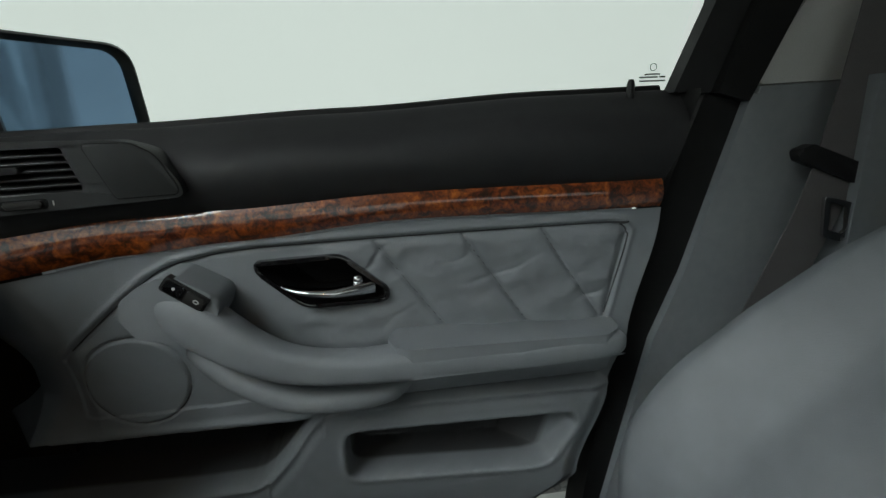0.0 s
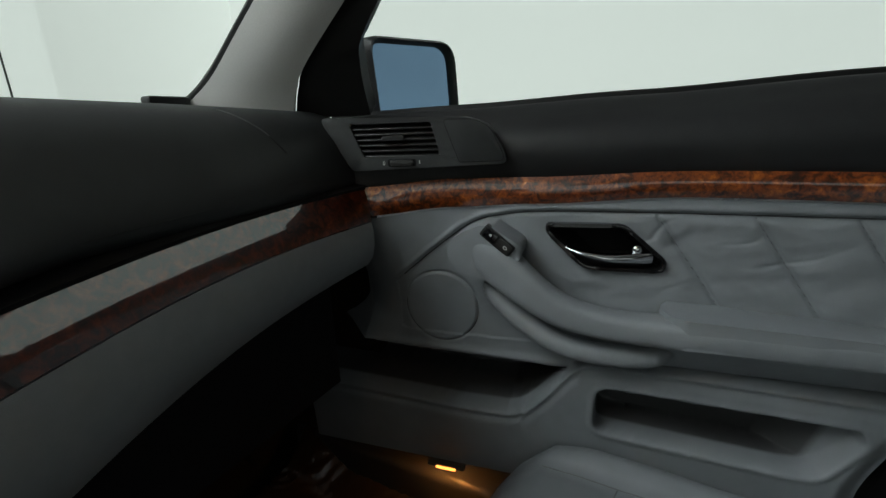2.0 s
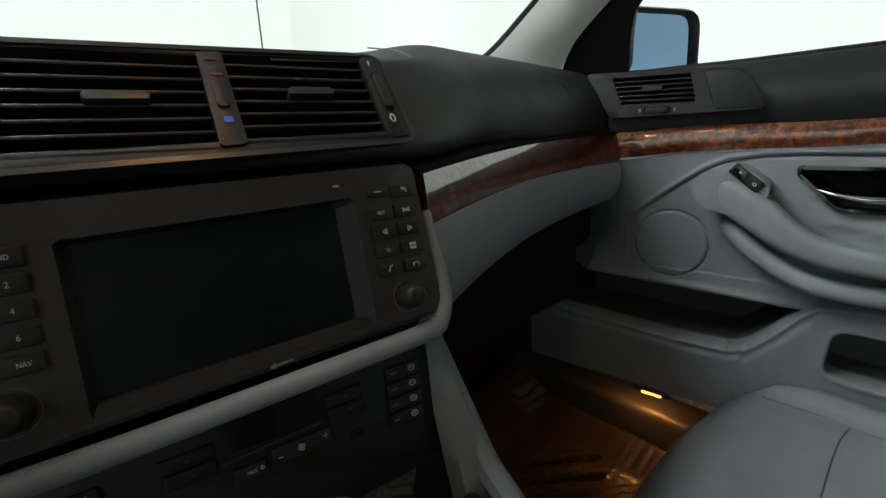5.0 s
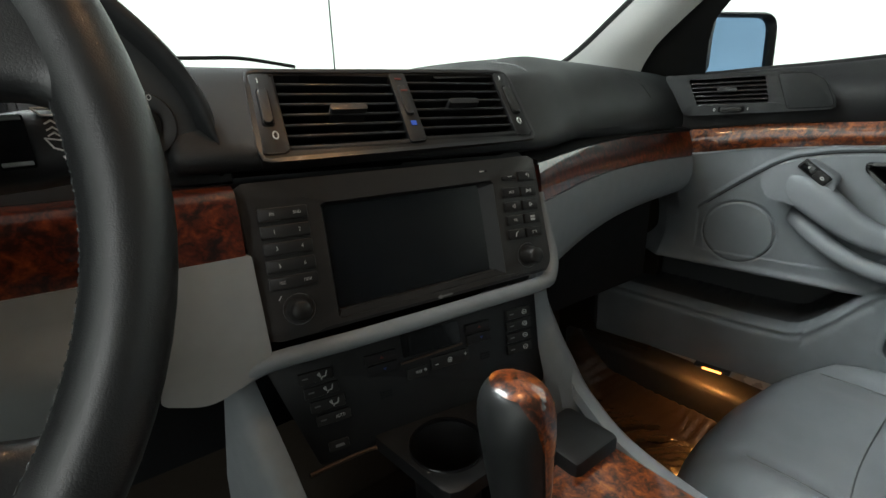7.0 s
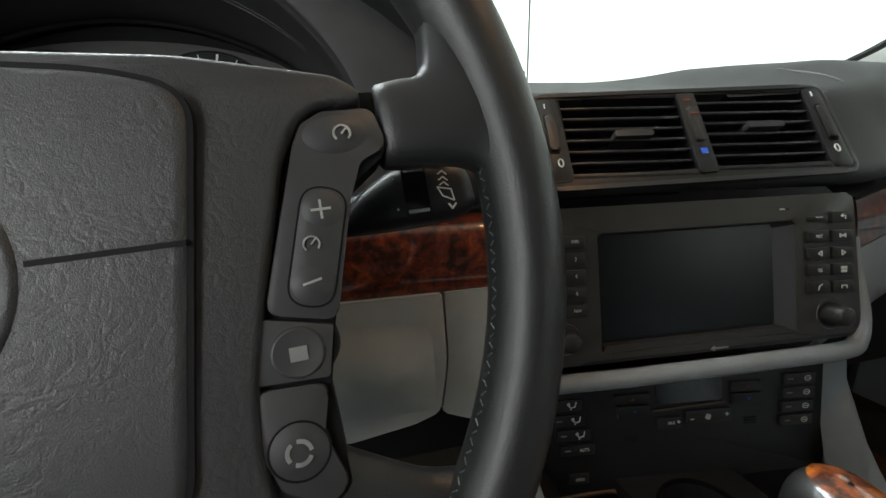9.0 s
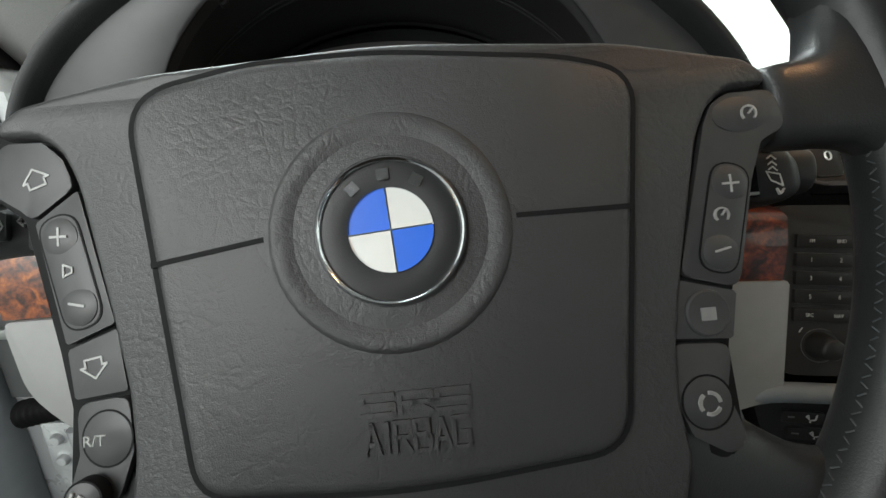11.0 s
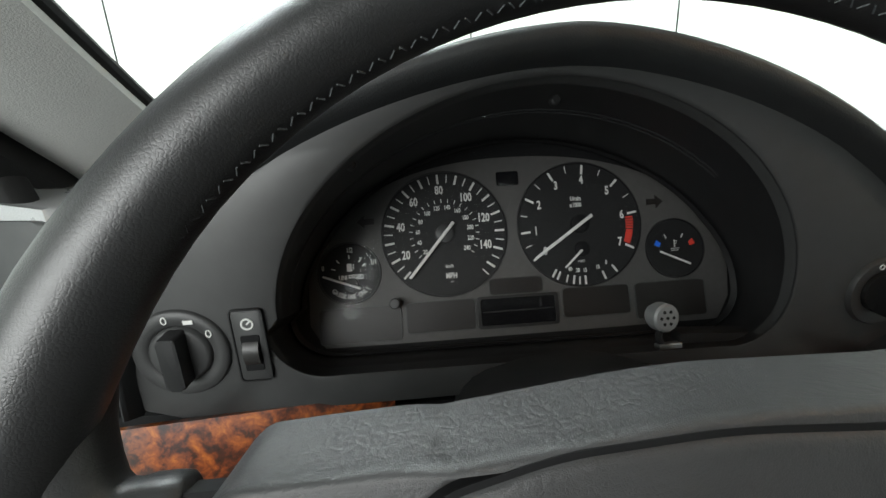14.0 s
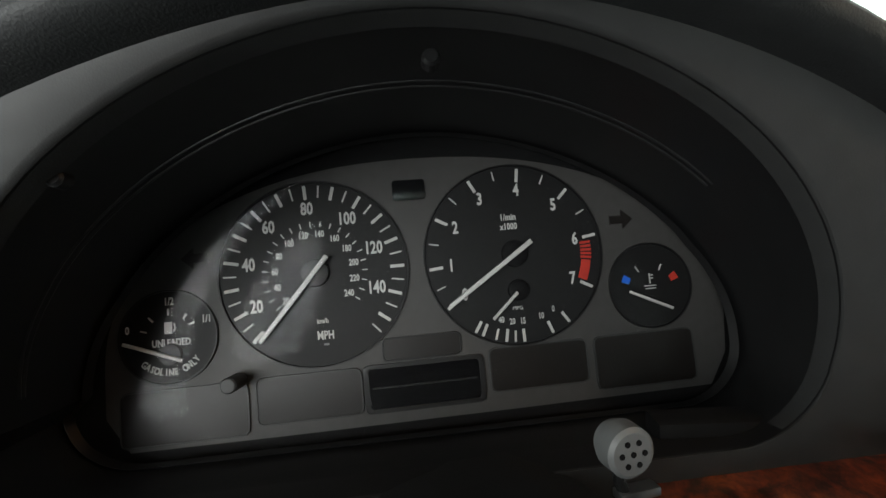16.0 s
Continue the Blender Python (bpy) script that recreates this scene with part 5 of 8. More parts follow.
    dial_marks(d, cx, cz, [am[i] for i in (0, 1, 3, 5, 7, 8)], 0.0385, 0.0440, 0.0014, INK)
    dial_marks(d, cx, cz, [am[i] for i in (2, 4)], 0.0390, 0.0440, 0.0010, INK)
    for t, a in (("40", 253), ("20", 262.5), ("15", 271.5), ("10", 288), ("0", 300)):
        digits(d, t, cx, cz, 0.0342, a, 0.0042)
    lettering("MPG", 0.0026, INK, d, pose(cx - 0.001, -0.0018, cz - 0.0275), "numeral")
    part("cap", turned([(0.0, -0.0046), (0.0060, -0.0046), (0.0066, -0.0042), (0.0068, -0.002)], 24, cx=cx, cz=cz), DARK, d, "black pointer cap")
    part("cap", turned([(0.0, -0.0048), (0.004, -0.0046), (0.0052, -0.004), (0.0054, -0.002)], 24, cx=cx, cz=cz - 0.0185), DARK, d, "small black cap")
    needle(d, cx, cz, 213.5, -0.0100, 0.0425, 0.0012)
    p0 = (cx - 0.0035, cz - 0.0215)
    needle(d, p0[0], p0[1], 222, -0.003, 0.0150, 0.0008)
    # fuel
    cx, cz = -0.117, -0.0250
    d = face(cx, cz, 0.0215, "small black fuel dial with resting pointer")
    for t, x, z in (("0", -0.0185, 0.0045), ("1/2", 0.0005, 0.0165), ("1/1", 0.0172, 0.0070)):
        lettering(t, 0.0050, INK, d, pose(cx + x, -0.0018, cz + z), "numeral", squash=0.72, bold=0.02)
    dial_marks(d, cx, cz, (163, 132, 90, 50, 28), 0.0105, 0.0130, 0.0007, INK)
    lettering("UNLEADED", 0.0046, INK, d, pose(cx + 0.001, -0.0018, cz - 0.0028), squash=0.74, bold=0.02)
    for i, ch in enumerate("GASOLINE ONLY"):
        if ch != " ":
            a = 226 + 7.6 * i
            lettering(ch, 0.0044, INK, d, pose(cx + 0.0165 * math.cos(radians(a)), -0.0018, cz + 0.0165 * math.sin(radians(a)), 0, 270 - a), "letter", squash=0.74, bold=0.02)
    bm = slab(rect(cx - 0.0018, cz + 0.0015, cx + 0.0016, cz + 0.0070, 0.0004), -0.0022, -0.001)
    part("pump_mark", stroke([(cx + 0.0022, cz + 0.0025), (cx + 0.0030, cz + 0.0035), (cx + 0.0026, cz + 0.0062)], 0.0005, -0.0022, -0.001, bm=bm), INK, d, "printed pump mark")
    part("cap", turned([(0.0, -0.0052), (0.003, -0.005), (0.0048, -0.0042), (0.005, -0.002)], 24, cx=cx + 0.001, cz=cz - 0.0080), PANEL, d, "grey pointer cap")
    needle(d, cx + 0.001, cz - 0.0085, 159, -0.007, 0.0205, 0.0008)
    # coolant
    cx, cz = 0.1215, -0.0225
    d = face(cx, cz, 0.0215, "small black coolant dial with blue and red ends")
    dial_marks(d, cx, cz - 0.003, (62, 118), 0.0120, 0.0150, 0.0006, INK)
    for a, mt, nm in ((152, ENAMEL_B, "blue_end"), (27, RED, "red_end")):
        pts = ellipse(cx, cz - 0.003, 0.0165, n=4, a0=a - 7, a1=a + 7) + ellipse(cx, cz - 0.003, 0.0125, n=4, a0=a - 7, a1=a + 7)[::-1]
        part(nm, slab(pts, -0.0022, -0.001), mt, d, smooth=False)
    bm = bmesh.new()
    for pts in ([(cx, cz + 0.0010), (cx, cz + 0.0060)], [(cx, cz + 0.0052), (cx + 0.0018, cz + 0.0052)], [(cx, cz + 0.0036), (cx + 0.0018, cz + 0.0036)], [(cx - 0.003, cz - 0.0002), (cx + 0.003, cz - 0.0002)], [(cx - 0.0026, cz - 0.0016), (cx + 0.0026, cz - 0.0016)]):
        stroke(pts, 0.0005, -0.0022, -0.001, bm=bm)
    part("coolant_mark", bm, INK, d, "printed thermometer mark")
    needle(d, cx, cz - 0.0085, 155, -0.009, 0.0150, 0.0007)
    # warning fields, clock display and trip stud
    for i, (x0, x1, z0, z1) in enumerate(((-0.139, -0.083, -0.0735, -0.0495), (-0.0785, -0.030, -0.0700, -0.0490), (0.034, 0.083, -0.0670, -0.0465), (0.088, 0.140, -0.0720, -0.0465))):
        part("warning_field", slab(rect(x0, z0, x1, z1, 0.003), -0.0020, 0.0), FIELD, k, "unlit smoked warning field")
        part("field_frame", ring(resample(rect(x0 - 0.0007, z0 - 0.0007, x1 + 0.0007, z1 + 0.0007, 0.0035), 64), resample(rect(x0, z0, x1, z1, 0.003), 64), -0.0026, 0.0, 0.0002), PANEL, k)
    part("display", slab(rect(-0.026, -0.0690, 0.028, -0.0500, 0.0015), -0.0022, 0.0), GLOSS, k, "dark unlit display")
    part("display_bar", slab(rect(-0.0245, -0.0595, 0.0265, -0.0588), -0.0026, -0.001), BLACK, k)
    part("display_frame", ring(resample(rect(-0.0285, -0.0710, 0.0305, -0.0480, 0.002), 64), resample(rect(-0.026, -0.0690, 0.028, -0.0500, 0.0015), 64), -0.0028, -0.001, 0.0004), BLACK, k)
    part("trip_window", slab(rect(-0.018, -0.0465, 0.0195, -0.0365, 0.002), -0.0021, 0.0), FIELD, k, "unlit trip window")
    part("trip_window_frame", ring(resample(rect(-0.0187, -0.0472, 0.0202, -0.0358, 0.0025), 64), resample(rect(-0.018, -0.0465, 0.0195, -0.0365, 0.002), 64), -0.0026, -0.001, 0.0003), BLACK, k)
    part("top_window", slab(rect(-0.0075, 0.0315, 0.0090, 0.0420, 0.002), -0.0021, 0.0), GLOSS, k, "small dark window")
    for cx, cz, sg in ((-0.1040, 0.0110, -1), (0.1100, 0.0130, 1)):
        pts = [(cx + sg * x, cz + z) for x, z in ((0.0062, 0), (0.0005, 0.0050), (0.0005, 0.0022), (-0.0062, 0.0022), (-0.0062, -0.0022), (0.0005, -0.0022), (0.0005, -0.0050))]
        part("turn_arrow", slab(pts if sg > 0 else pts[::-1], -0.0021, 0.0), FIELD, k, "unlit indicator arrow", smooth=False)
    st = part("trip_stud", turned([(0.0, -0.017), (0.0030, -0.0168), (0.0036, -0.0160), (0.0036, -0.004), (0.0030, -0.001)], 20), PANEL, k, "grey trip reset stud")
    st.matrix_local = pose(-0.0860, 0, -0.0480)


PLATE = material("taupe_instrument_plate", (0.056, 0.0545, 0.0525), 0.55, scale=200, bump=0.05, bump_scale=2500)
DIAL = material("dial_black", (0.010, 0.010, 0.0105), 0.55, scale=400, spec=0.3)
FIELD = material("smoked_field", (0.014, 0.012, 0.011), 0.4, scale=60, spec=0.4)
cluster()


def left_switches():
    s = thing("light_switch_panel", SWITCH, "round light switch and dimmer wheel in the taupe face plate", "light switch")
    part("collar", turned([(0.0145, -0.001), (0.0155, -0.0024), (0.0215, -0.0028), (0.0225, -0.0014), (0.0228, 0.004)], 40, cx=0.0035, cz=-0.0005), PANEL, s, "raised round collar", angle=60)
    part("rotary_knob", turned([(0.0, -0.004), (0.0125, -0.004), (0.0140, -0.003), (0.0145, 0.002)], 36, cx=0.0035, cz=-0.0005), PANEL, s, "rotary knob face", angle=60)
    part("grip", slab(round_poly([(0.0000, -0.0135), (0.0085, -0.0135), (0.0085, 0.0130), (0.0000, 0.0130)], 0.002), -0.0135, -0.002, 0.0012), BLACK, s, "upright black grip bar")
    part("index_line", slab(rect(-0.0014, 0.0050, -0.0002, 0.0105), -0.0046, -0.003), INK, s, "white index line")
    for x, z, t in ((0.0, 0.0175, 0), (0.0105, 0.0160, 1), (0.0185, 0.0095, 2)):
        bm = ring(ellipse(x, z, 0.0014, 0.0020, 14), ellipse(x, z, 0.0009, 0.0015, 14), -0.0032, -0.002) if t != 1 else slab(rect(x - 0.0022, z - 0.001, x + 0.0022, z + 0.001), -0.0032, -0.002)
        part("lamp_mark", bm, INK, s, "printed lamp mark")
    dm = pose(0.0015, -0.0005, 0)
    part("dimmer_frame", ring(resample(rect(0.0270, -0.0185, 0.0425, 0.0200, 0.002), 60), resample(rect(0.0276, -0.0179, 0.0419, 0.0194, 0.002), 60), -0.0020, 0.001), BLACK, s).matrix_local = dm
    part("dimmer_plate", slab(rect(0.0278, -0.0177, 0.0417, 0.0192, 0.002), -0.0014, 0.003, 0.0004), PANEL, s).matrix_local = dm
    part("dimmer_slot", slab(rect(0.0305, -0.0125, 0.0392, 0.0065, 0.001), -0.0018, 0.001), DARK, s).matrix_local = dm
    wheel_bm = sweep([(0.0312, 0.004, -0.003), (0.0385, 0.004, -0.003)], (0.0085, 0.0085), 26, up=(0, 0, 1))
    part("dimmer_wheel", wheel_bm, BUTTON, s, "ribbed dimmer wheel").matrix_local = dm
    part("dimmer_mark", ring(ellipse(0.0348, 0.0125, 0.0030, n=20), ellipse(0.0348, 0.0125, 0.0022, n=20), -0.0020, -0.001), INK, s).matrix_local = dm
    part("dimmer_mark", stroke([(0.0348, 0.0125), (0.0364, 0.0142)], 0.0008, -0.0020, -0.001), INK, s).matrix_local = dm


left_switches()


def right_switch():
    s = thing("rotary_switch", GAUGE @ pose(0.2068, -0.0655, -0.0595, 22.8), "black round rotary switch in the binnacle face plate", "rotary switch")
    part("collar", turned([(0.013, -0.001), (0.015, -0.0026), (0.0205, -0.0028), (0.0215, -0.001), (0.0218, 0.004)], 36), PANEL, s, angle=60)
    part("knob_face", turned([(0.0, -0.003), (0.012, -0.003), (0.013, 0.002)], 32), BLACK, s, angle=60)
    part("grip", slab(rect(-0.004, -0.013, 0.004, 0.012, 0.002), -0.013, -0.002, 0.0012), BLACK, s)
    part("index_line", slab(rect(-0.0006, 0.006, 0.0006, 0.011), -0.0136, -0.012), INK, s)
    for x in (-0.006, 0.008):
        part("lamp_mark", ring(ellipse(x, 0.0165, 0.0015, 0.0018, 12), ellipse(x, 0.0165, 0.0010, 0.0013, 12), -0.0034, -0.002), INK, s)


right_switch()


def microphone():
    m = thing("clip_microphone", GAUGE @ pose(0.0508, -0.1024, -0.0612, 8, 0, 8) @ Matrix.Scale(0.82, 4), "small round grey clip-on microphone with drilled face", "microphone")
    part("body", turned([(0.0, -0.004), (0.0072, -0.004), (0.0086, -0.0028), (0.0088, 0.004), (0.007, 0.008), (0.0, 0.009)], 28), SATIN_G, m, "grey drum")
    for i in range(7):
        a = 2 * math.pi * i / 6
        x, z = (0, 0) if i == 6 else (0.0042 * math.cos(a), 0.0042 * math.sin(a))
        part("sound_hole", slab(ellipse(x, z, 0.0010, n=10), -0.0043, -0.003), DARK, m, smooth=False)
    part("stalk", sweep([(0.001, 0.004, -0.006), (0.001, 0.006, -0.014), (0.003, 0.006, -0.019)], (0.0022, 0.0022), 10), BLACK, m)
    part("clip", box(0.000, 0.003, -0.0215, 0.016, 0.009, -0.018, 0.0008), SATIN, m, "metal clip")


SATIN_G = material("grey_plastic", (0.16, 0.165, 0.165), 0.45, scale=90)
microphone()


# ---- screen unit and climate panel ----
def key(parent, x0, z0, x1, z1, y=-0.0045, r=0.0010, mat=None):
    return part("key", slab(rect(x0, z0, x1, z1, r, 3), y, 0.0, 0.0008), mat or BUTTON, parent)


def screen_unit():
    u = thing("screen_unit", STACK, "dark dashboard screen unit with button rows and two knobs, switched off", "infotainment unit")
    plate = round_poly([(-0.133, 0.020), (0.124, 0.0245), (0.1285, -0.084), (-0.126, -0.0935)], [0.003, 0.004, 0.010, 0.006])
    hole = round_poly([(-0.0765, 0.0015), (0.0760, 0.0050), (0.0760, -0.0790), (-0.0760, -0.0855)], 0.002)
    N = 100
    part("plate", ring(resample(plate, N), resample(hole, N), -0.0015, 0.012, 0.0012), STACKP, u, "taupe bezel plate")
    # sloped reveal, then the glass
    rows = [resample(hole, N), resample(round_poly([(-0.0735, -0.0005), (0.0655, 0.0030), (0.0655, -0.0735), (-0.0735, -0.0795)], 0.0015), N)]
    R = [[(x, y, z) for x, z in r] + [(r[0][0], y, r[0][1])] for r, y in zip(rows, (-0.001, 0.0085))]
    part("reveal", loft(R), BLACK, u, "sloped black reveal", angle=20)
    part("display", slab(rect(-0.0745, -0.0800, 0.0665, 0.0035), 0.0082, 0.011), SCREEN, u, "dark glass display", smooth=False)
    part("sill", slab([(-0.0755, -0.0852), (0.0755, -0.0786), (0.0655, -0.0738), (-0.0730, -0.0800)], -0.0006, 0.0070), STACKP, u, "metal-grey sill under the glass", smooth=False)
    part("slot_bar", slab(round_poly([(-0.095, -0.0925), (0.118, -0.0835), (0.118, -0.0815), (-0.088, -0.0898)], 0.0005), -0.0018, 0.001), BLACK, u)
    rowz = (-0.0033, -0.0157, -0.0278, -0.0400, -0.0521)
    for z, (a, b) in zip(rowz, (("FM", "BND"), ("1", "2"), ("3", "4"), ("5", "6"), ("SRC", "NAV"))):
        key(u, -0.1205, z - 0.0046, -0.0868, z + 0.0046)
        s = 0.0042 if len(a) == 1 else 0.0034
        lettering(a, s, INK, u, pose(-0.1115, -0.0046, z), squash=0.8)
        lettering(b, s, INK, u, pose(-0.0942, -0.0046, z), squash=0.8)
    for x, z in ((-0.1030, -0.0725), (0.1025, -0.0665)):
        kn = new("knob")
        kn.parent = u
        kn.matrix_local = pose(x, 0, z)
        tagged(kn, "turned black knob")
        part("skirt", turned([(0.0098, 0.0), (0.0112, -0.002), (0.0116, -0.001), (0.0116, 0.001)], 32), SATIN_G, kn, angle=60)
        part("cap", turned([(0.0, -0.0165), (0.0055, -0.0162), (0.0068, -0.0150), (0.0074, -0.010), (0.0088, -0.004), (0.0092, 0.0)], 32), BUTTON, kn, angle=60)
    part("volume_mark", stroke([(-0.1155, -0.0640), (-0.1138, -0.0612)], 0.0008, -0.0018, -0.001), INK, u)
    # right-hand key block
    zs = (0.0060, -0.0078, -0.0205, -0.0330, -0.0458)
    for i, z in enumerate(zs):
        for j, x in enumerate((0.0925, 0.1115)):
            w = 0.0085 if not (i == 0 and j == 0) else 0.0070
            key(u, x - w, z - 0.0044 if i or j else z - 0.0025, x + w, z + 0.0044 if i or j else z + 0.0015)
    for t, x, z in (("MUT", 0.0925, -0.0078), ("TEL", 0.0925, -0.0330)):
        lettering(t, 0.0034, INK, u, pose(x, -0.0046, z), squash=0.75)
    Y0, Y1 = -0.0050, -0.0042
    marks = [[[(0.0905, 0.0065), (0.0950, 0.0065)]],
             [[(0.1138, 0.0045), (0.1138, 0.0070), (0.1105, 0.0070)], [(0.1120, 0.0080), (0.1105, 0.0070), (0.1120, 0.0060)]],
             [[(0.1090, -0.0090), (0.1090, -0.0064), (0.1112, -0.0078), (0.1090, -0.0090)], [(0.1136, -0.0064), (0.1116, -0.0078), (0.1136, -0.0090), (0.1136, -0.0064)]],
             [[(0.0940, -0.0188), (0.0912, -0.0205), (0.0940, -0.0222), (0.0940, -0.0188)]],
             [[(0.1103, -0.0188), (0.1131, -0.0205), (0.1103, -0.0222), (0.1103, -0.0188)]],
             [[(0.0905, -0.0475), (0.0915, -0.0445), (0.0935, -0.0435)]],
             [[(0.1095, -0.0470), (0.1095, -0.0450), (0.1135, -0.0450), (0.1135, -0.0470)]]]
    for group in marks:
        bm = bmesh.new()
        for pts in group:
            stroke(pts, 0.0006, Y0, Y1, bm=bm)
        part("key_mark", bm, INK, u)
    for dx in (-0.0013, 0.0013):
        for dz in (-0.0013, 0.0013):
            part("key_mark", slab(rect(0.1115 + dx - 0.0010, -0.0330 + dz - 0.0010, 0.1115 + dx + 0.0010, -0.0330 + dz + 0.0010), Y0, Y1), INK, u, smooth=False)
    part("sensor", slab(rect(0.0640, 0.0130, 0.0680, 0.0142), -0.0019, -0.001), INK, u, "small printed sensor mark")
    part("sensor_hole", slab(ellipse(0.0705, 0.0136, 0.0008, n=10), -0.0019, -0.001), DARK, u, smooth=False)
    bm = slab([(0.006, -0.0868), (0.0095, -0.0845), (0.0095, -0.0858), (0.020, -0.0853), (0.020, -0.0865), (0.0095, -0.0871), (0.0095, -0.0885)], -0.0022, -0.001)
    part("eject_mark", bm, INKDIM, u, "printed arrow", smooth=False)


screen_unit()


def climate_panel():
    c = thing("climate_panel", CLIMATE, "black climate control panel with small printed keys", "climate control")
    out = round_poly([(-0.036, 0.012), (0.226, 0.023), (0.214, -0.068), (-0.008, -0.072)], 0.003)
    part("plate", slab(out, 0.0, 0.03, 0.001), BLACK, c, "black panel")
    for x0, x1, top, step in ((-0.015, 0.012, 0.0040, 0.0118), (0.180, 0.208, 0.0115, 0.0112)):
        for i in range(4):
            z = top - step * i
            dx = 0.003 * i if x0 < 0 else -0.0012 * i
            key(c, x0 + dx, z - 0.0096, x1 + dx, z - 0.0008, -0.0025)
            part("lamp_bar", slab(rect(x0 + dx + 0.003, z - 0.0056, x0 + dx + 0.0075, z - 0.0046), -0.0030, -0.002), INKDIM, c, smooth=False)
            if x0 < 0 and i == 3:
                lettering("AUTO", 0.0036, INK, c, pose(x1 + dx - 0.0085, -0.0028, z - 0.0052), squash=0.75)
                continue
            bm = bmesh.new()
            mx, mz = x1 + dx - 0.008, z - 0.0052
            if x0 < 0:
                for pts in ([(mx - 0.004, mz + 0.001), (mx - 0.002, mz - 0.001), (mx - 0.0025, mz + 0.002), (mx - 0.004, mz + 0.001)], [(mx + 0.003, mz + 0.0025), (mx + 0.002, mz - 0.001), (mx - 0.001, mz - 0.0015), (mx - 0.0015, mz - 0.003)]):
                    stroke(pts, 0.0008, -0.0030, -0.002, bm=bm)
            else:
                stroke(ellipse(mx, mz, 0.0026, 0.0020, 8), 0.0006, -0.0030, -0.002, True, bm=bm)
                stroke([(mx - 0.001, mz), (mx + 0.001, mz)], 0.0006, -0.0030, -0.002, bm=bm)
            part("key_mark", bm, INK, c)
    key(c, 0.038, -0.0045, 0.066, 0.0040, -0.0028, mat=BLACK)
    key(c, 0.040, -0.0145, 0.066, -0.0055, -0.0028, mat=BLACK)
    key(c, 0.134, -0.0010, 0.160, 0.0075, -0.0028, mat=BLACK)
    key(c, 0.134, -0.0110, 0.160, -0.0020, -0.0028, mat=BLACK)
    for x, z, mt, up in ((0.0525, -0.0002, REDDIM, 1), (0.0540, -0.0102, BLUEDIM, -1), (0.1480, 0.0035, REDDIM, 1), (0.1490, -0.0066, BLUEDIM, -1)):
        part("warm_mark" if up > 0 else "cold_mark", slab([(x - 0.0018, z - 0.001 * up), (x + 0.0018, z - 0.001 * up), (x, z + 0.0014 * up)][::up], -0.0032, -0.002), mt, c, smooth=False)
    part("display", slab(rect(0.072, -0.0065, 0.128, 0.0135, 0.002), -0.0008, 0.002), GLOSS, c, "unlit display window")
    part("display_sill", slab(round_poly([(0.069, -0.0115), (0.129, -0.0085), (0.129, -0.0070), (0.069, -0.0098)], 0.0005), -0.0024, 0.001), SATIN_BRONZE, c, "thin bronze edge under the display")
    key(c, 0.073, -0.0260, 0.092, -0.0165, -0.0028)
    lettering("MAX", 0.0036, INK, c, pose(0.0835, -0.0031, -0.0212), squash=0.75)
    part("key_mark", ring(ellipse(0.0895, -0.0205, 0.0011, n=12), ellipse(0.0895, -0.0205, 0.0006, n=12), -0.0034, -0.002), INK, c)
    key(c, 0.096, -0.0238, 0.134, -0.0128, -0.0028)
    bm = bmesh.new()
    for a in range(4):
        stroke(ellipse(0.1140 + 0.0013 * math.cos(a * 1.571 + 0.4), -0.0184 + 0.0013 * math.sin(a * 1.571 + 0.4), 0.0010, n=6), 0.0004, -0.0034, -0.002, True, bm)
    stroke([(0.0995, -0.0196), (0.1020, -0.0195)], 0.0005, -0.0034, -0.002, bm=bm)
    stroke([(0.1285, -0.0172), (0.1315, -0.0171)], 0.0005, -0.0034, -0.002, bm=bm)
    stroke([(0.1300, -0.0186), (0.1300, -0.0157)], 0.0005, -0.0034, -0.002, bm=bm)
    part("fan_mark", bm, INK, c, "printed fan mark")
    bm = bmesh.new()
    for i in range(5):
        for j in range(3):
            slab(ellipse(0.048 + 0.0022 * i, -0.0300 - 0.0022 * j, 0.0006, n=6), -0.0006, 0.001, bm=bm)
            slab(ellipse(0.147 + 0.0022 * i, -0.0230 - 0.0022 * j, 0.0006, n=6), -0.0006, 0.001, bm=bm)
    part("grille", bm, DARK, c, "fine drilled grille", smooth=False)
    key(c, 0.000, -0.0640, 0.016, -0.0560, -0.0020)
    part("key_mark", slab(rect(0.0050, -0.0610, 0.0120, -0.0590), -0.0025, -0.0015), INKDIM, c, smooth=False)


SATIN_BRONZE = material("bronze_edge", (0.11, 0.075, 0.055), 0.35, metal=0.6, scale=80)
climate_panel()


# ---- passenger door ----
DOOR = pose(0.554, 0.182, 0, 0, 0, -80.96)
door = thing("passenger_door", DOOR, "closed passenger door with grey leather, burl wood strip and black upper trim", "car door")


def seg_dist(p, a, b):
    a, b, p = Vector(a), Vector(b), Vector(p)
    d = b - a
    t = max(0, min(1, (p - a).dot(d) / d.length_squared))
    return (p - a - d * t).length


def base_y(u):
    return 0.033 * (1 - math.exp(-max(u + 0.012, 0) / 0.065)) if u > -0.012 else 0.0


def rear_u(v):
    return lerp_table(v, [(0.40, 0.480), (0.437, 0.500), (0.486, 0.560), (0.61, 0.592), (0.68, 0.612), (0.82, 0.640), (0.95, 0.676)])[0]


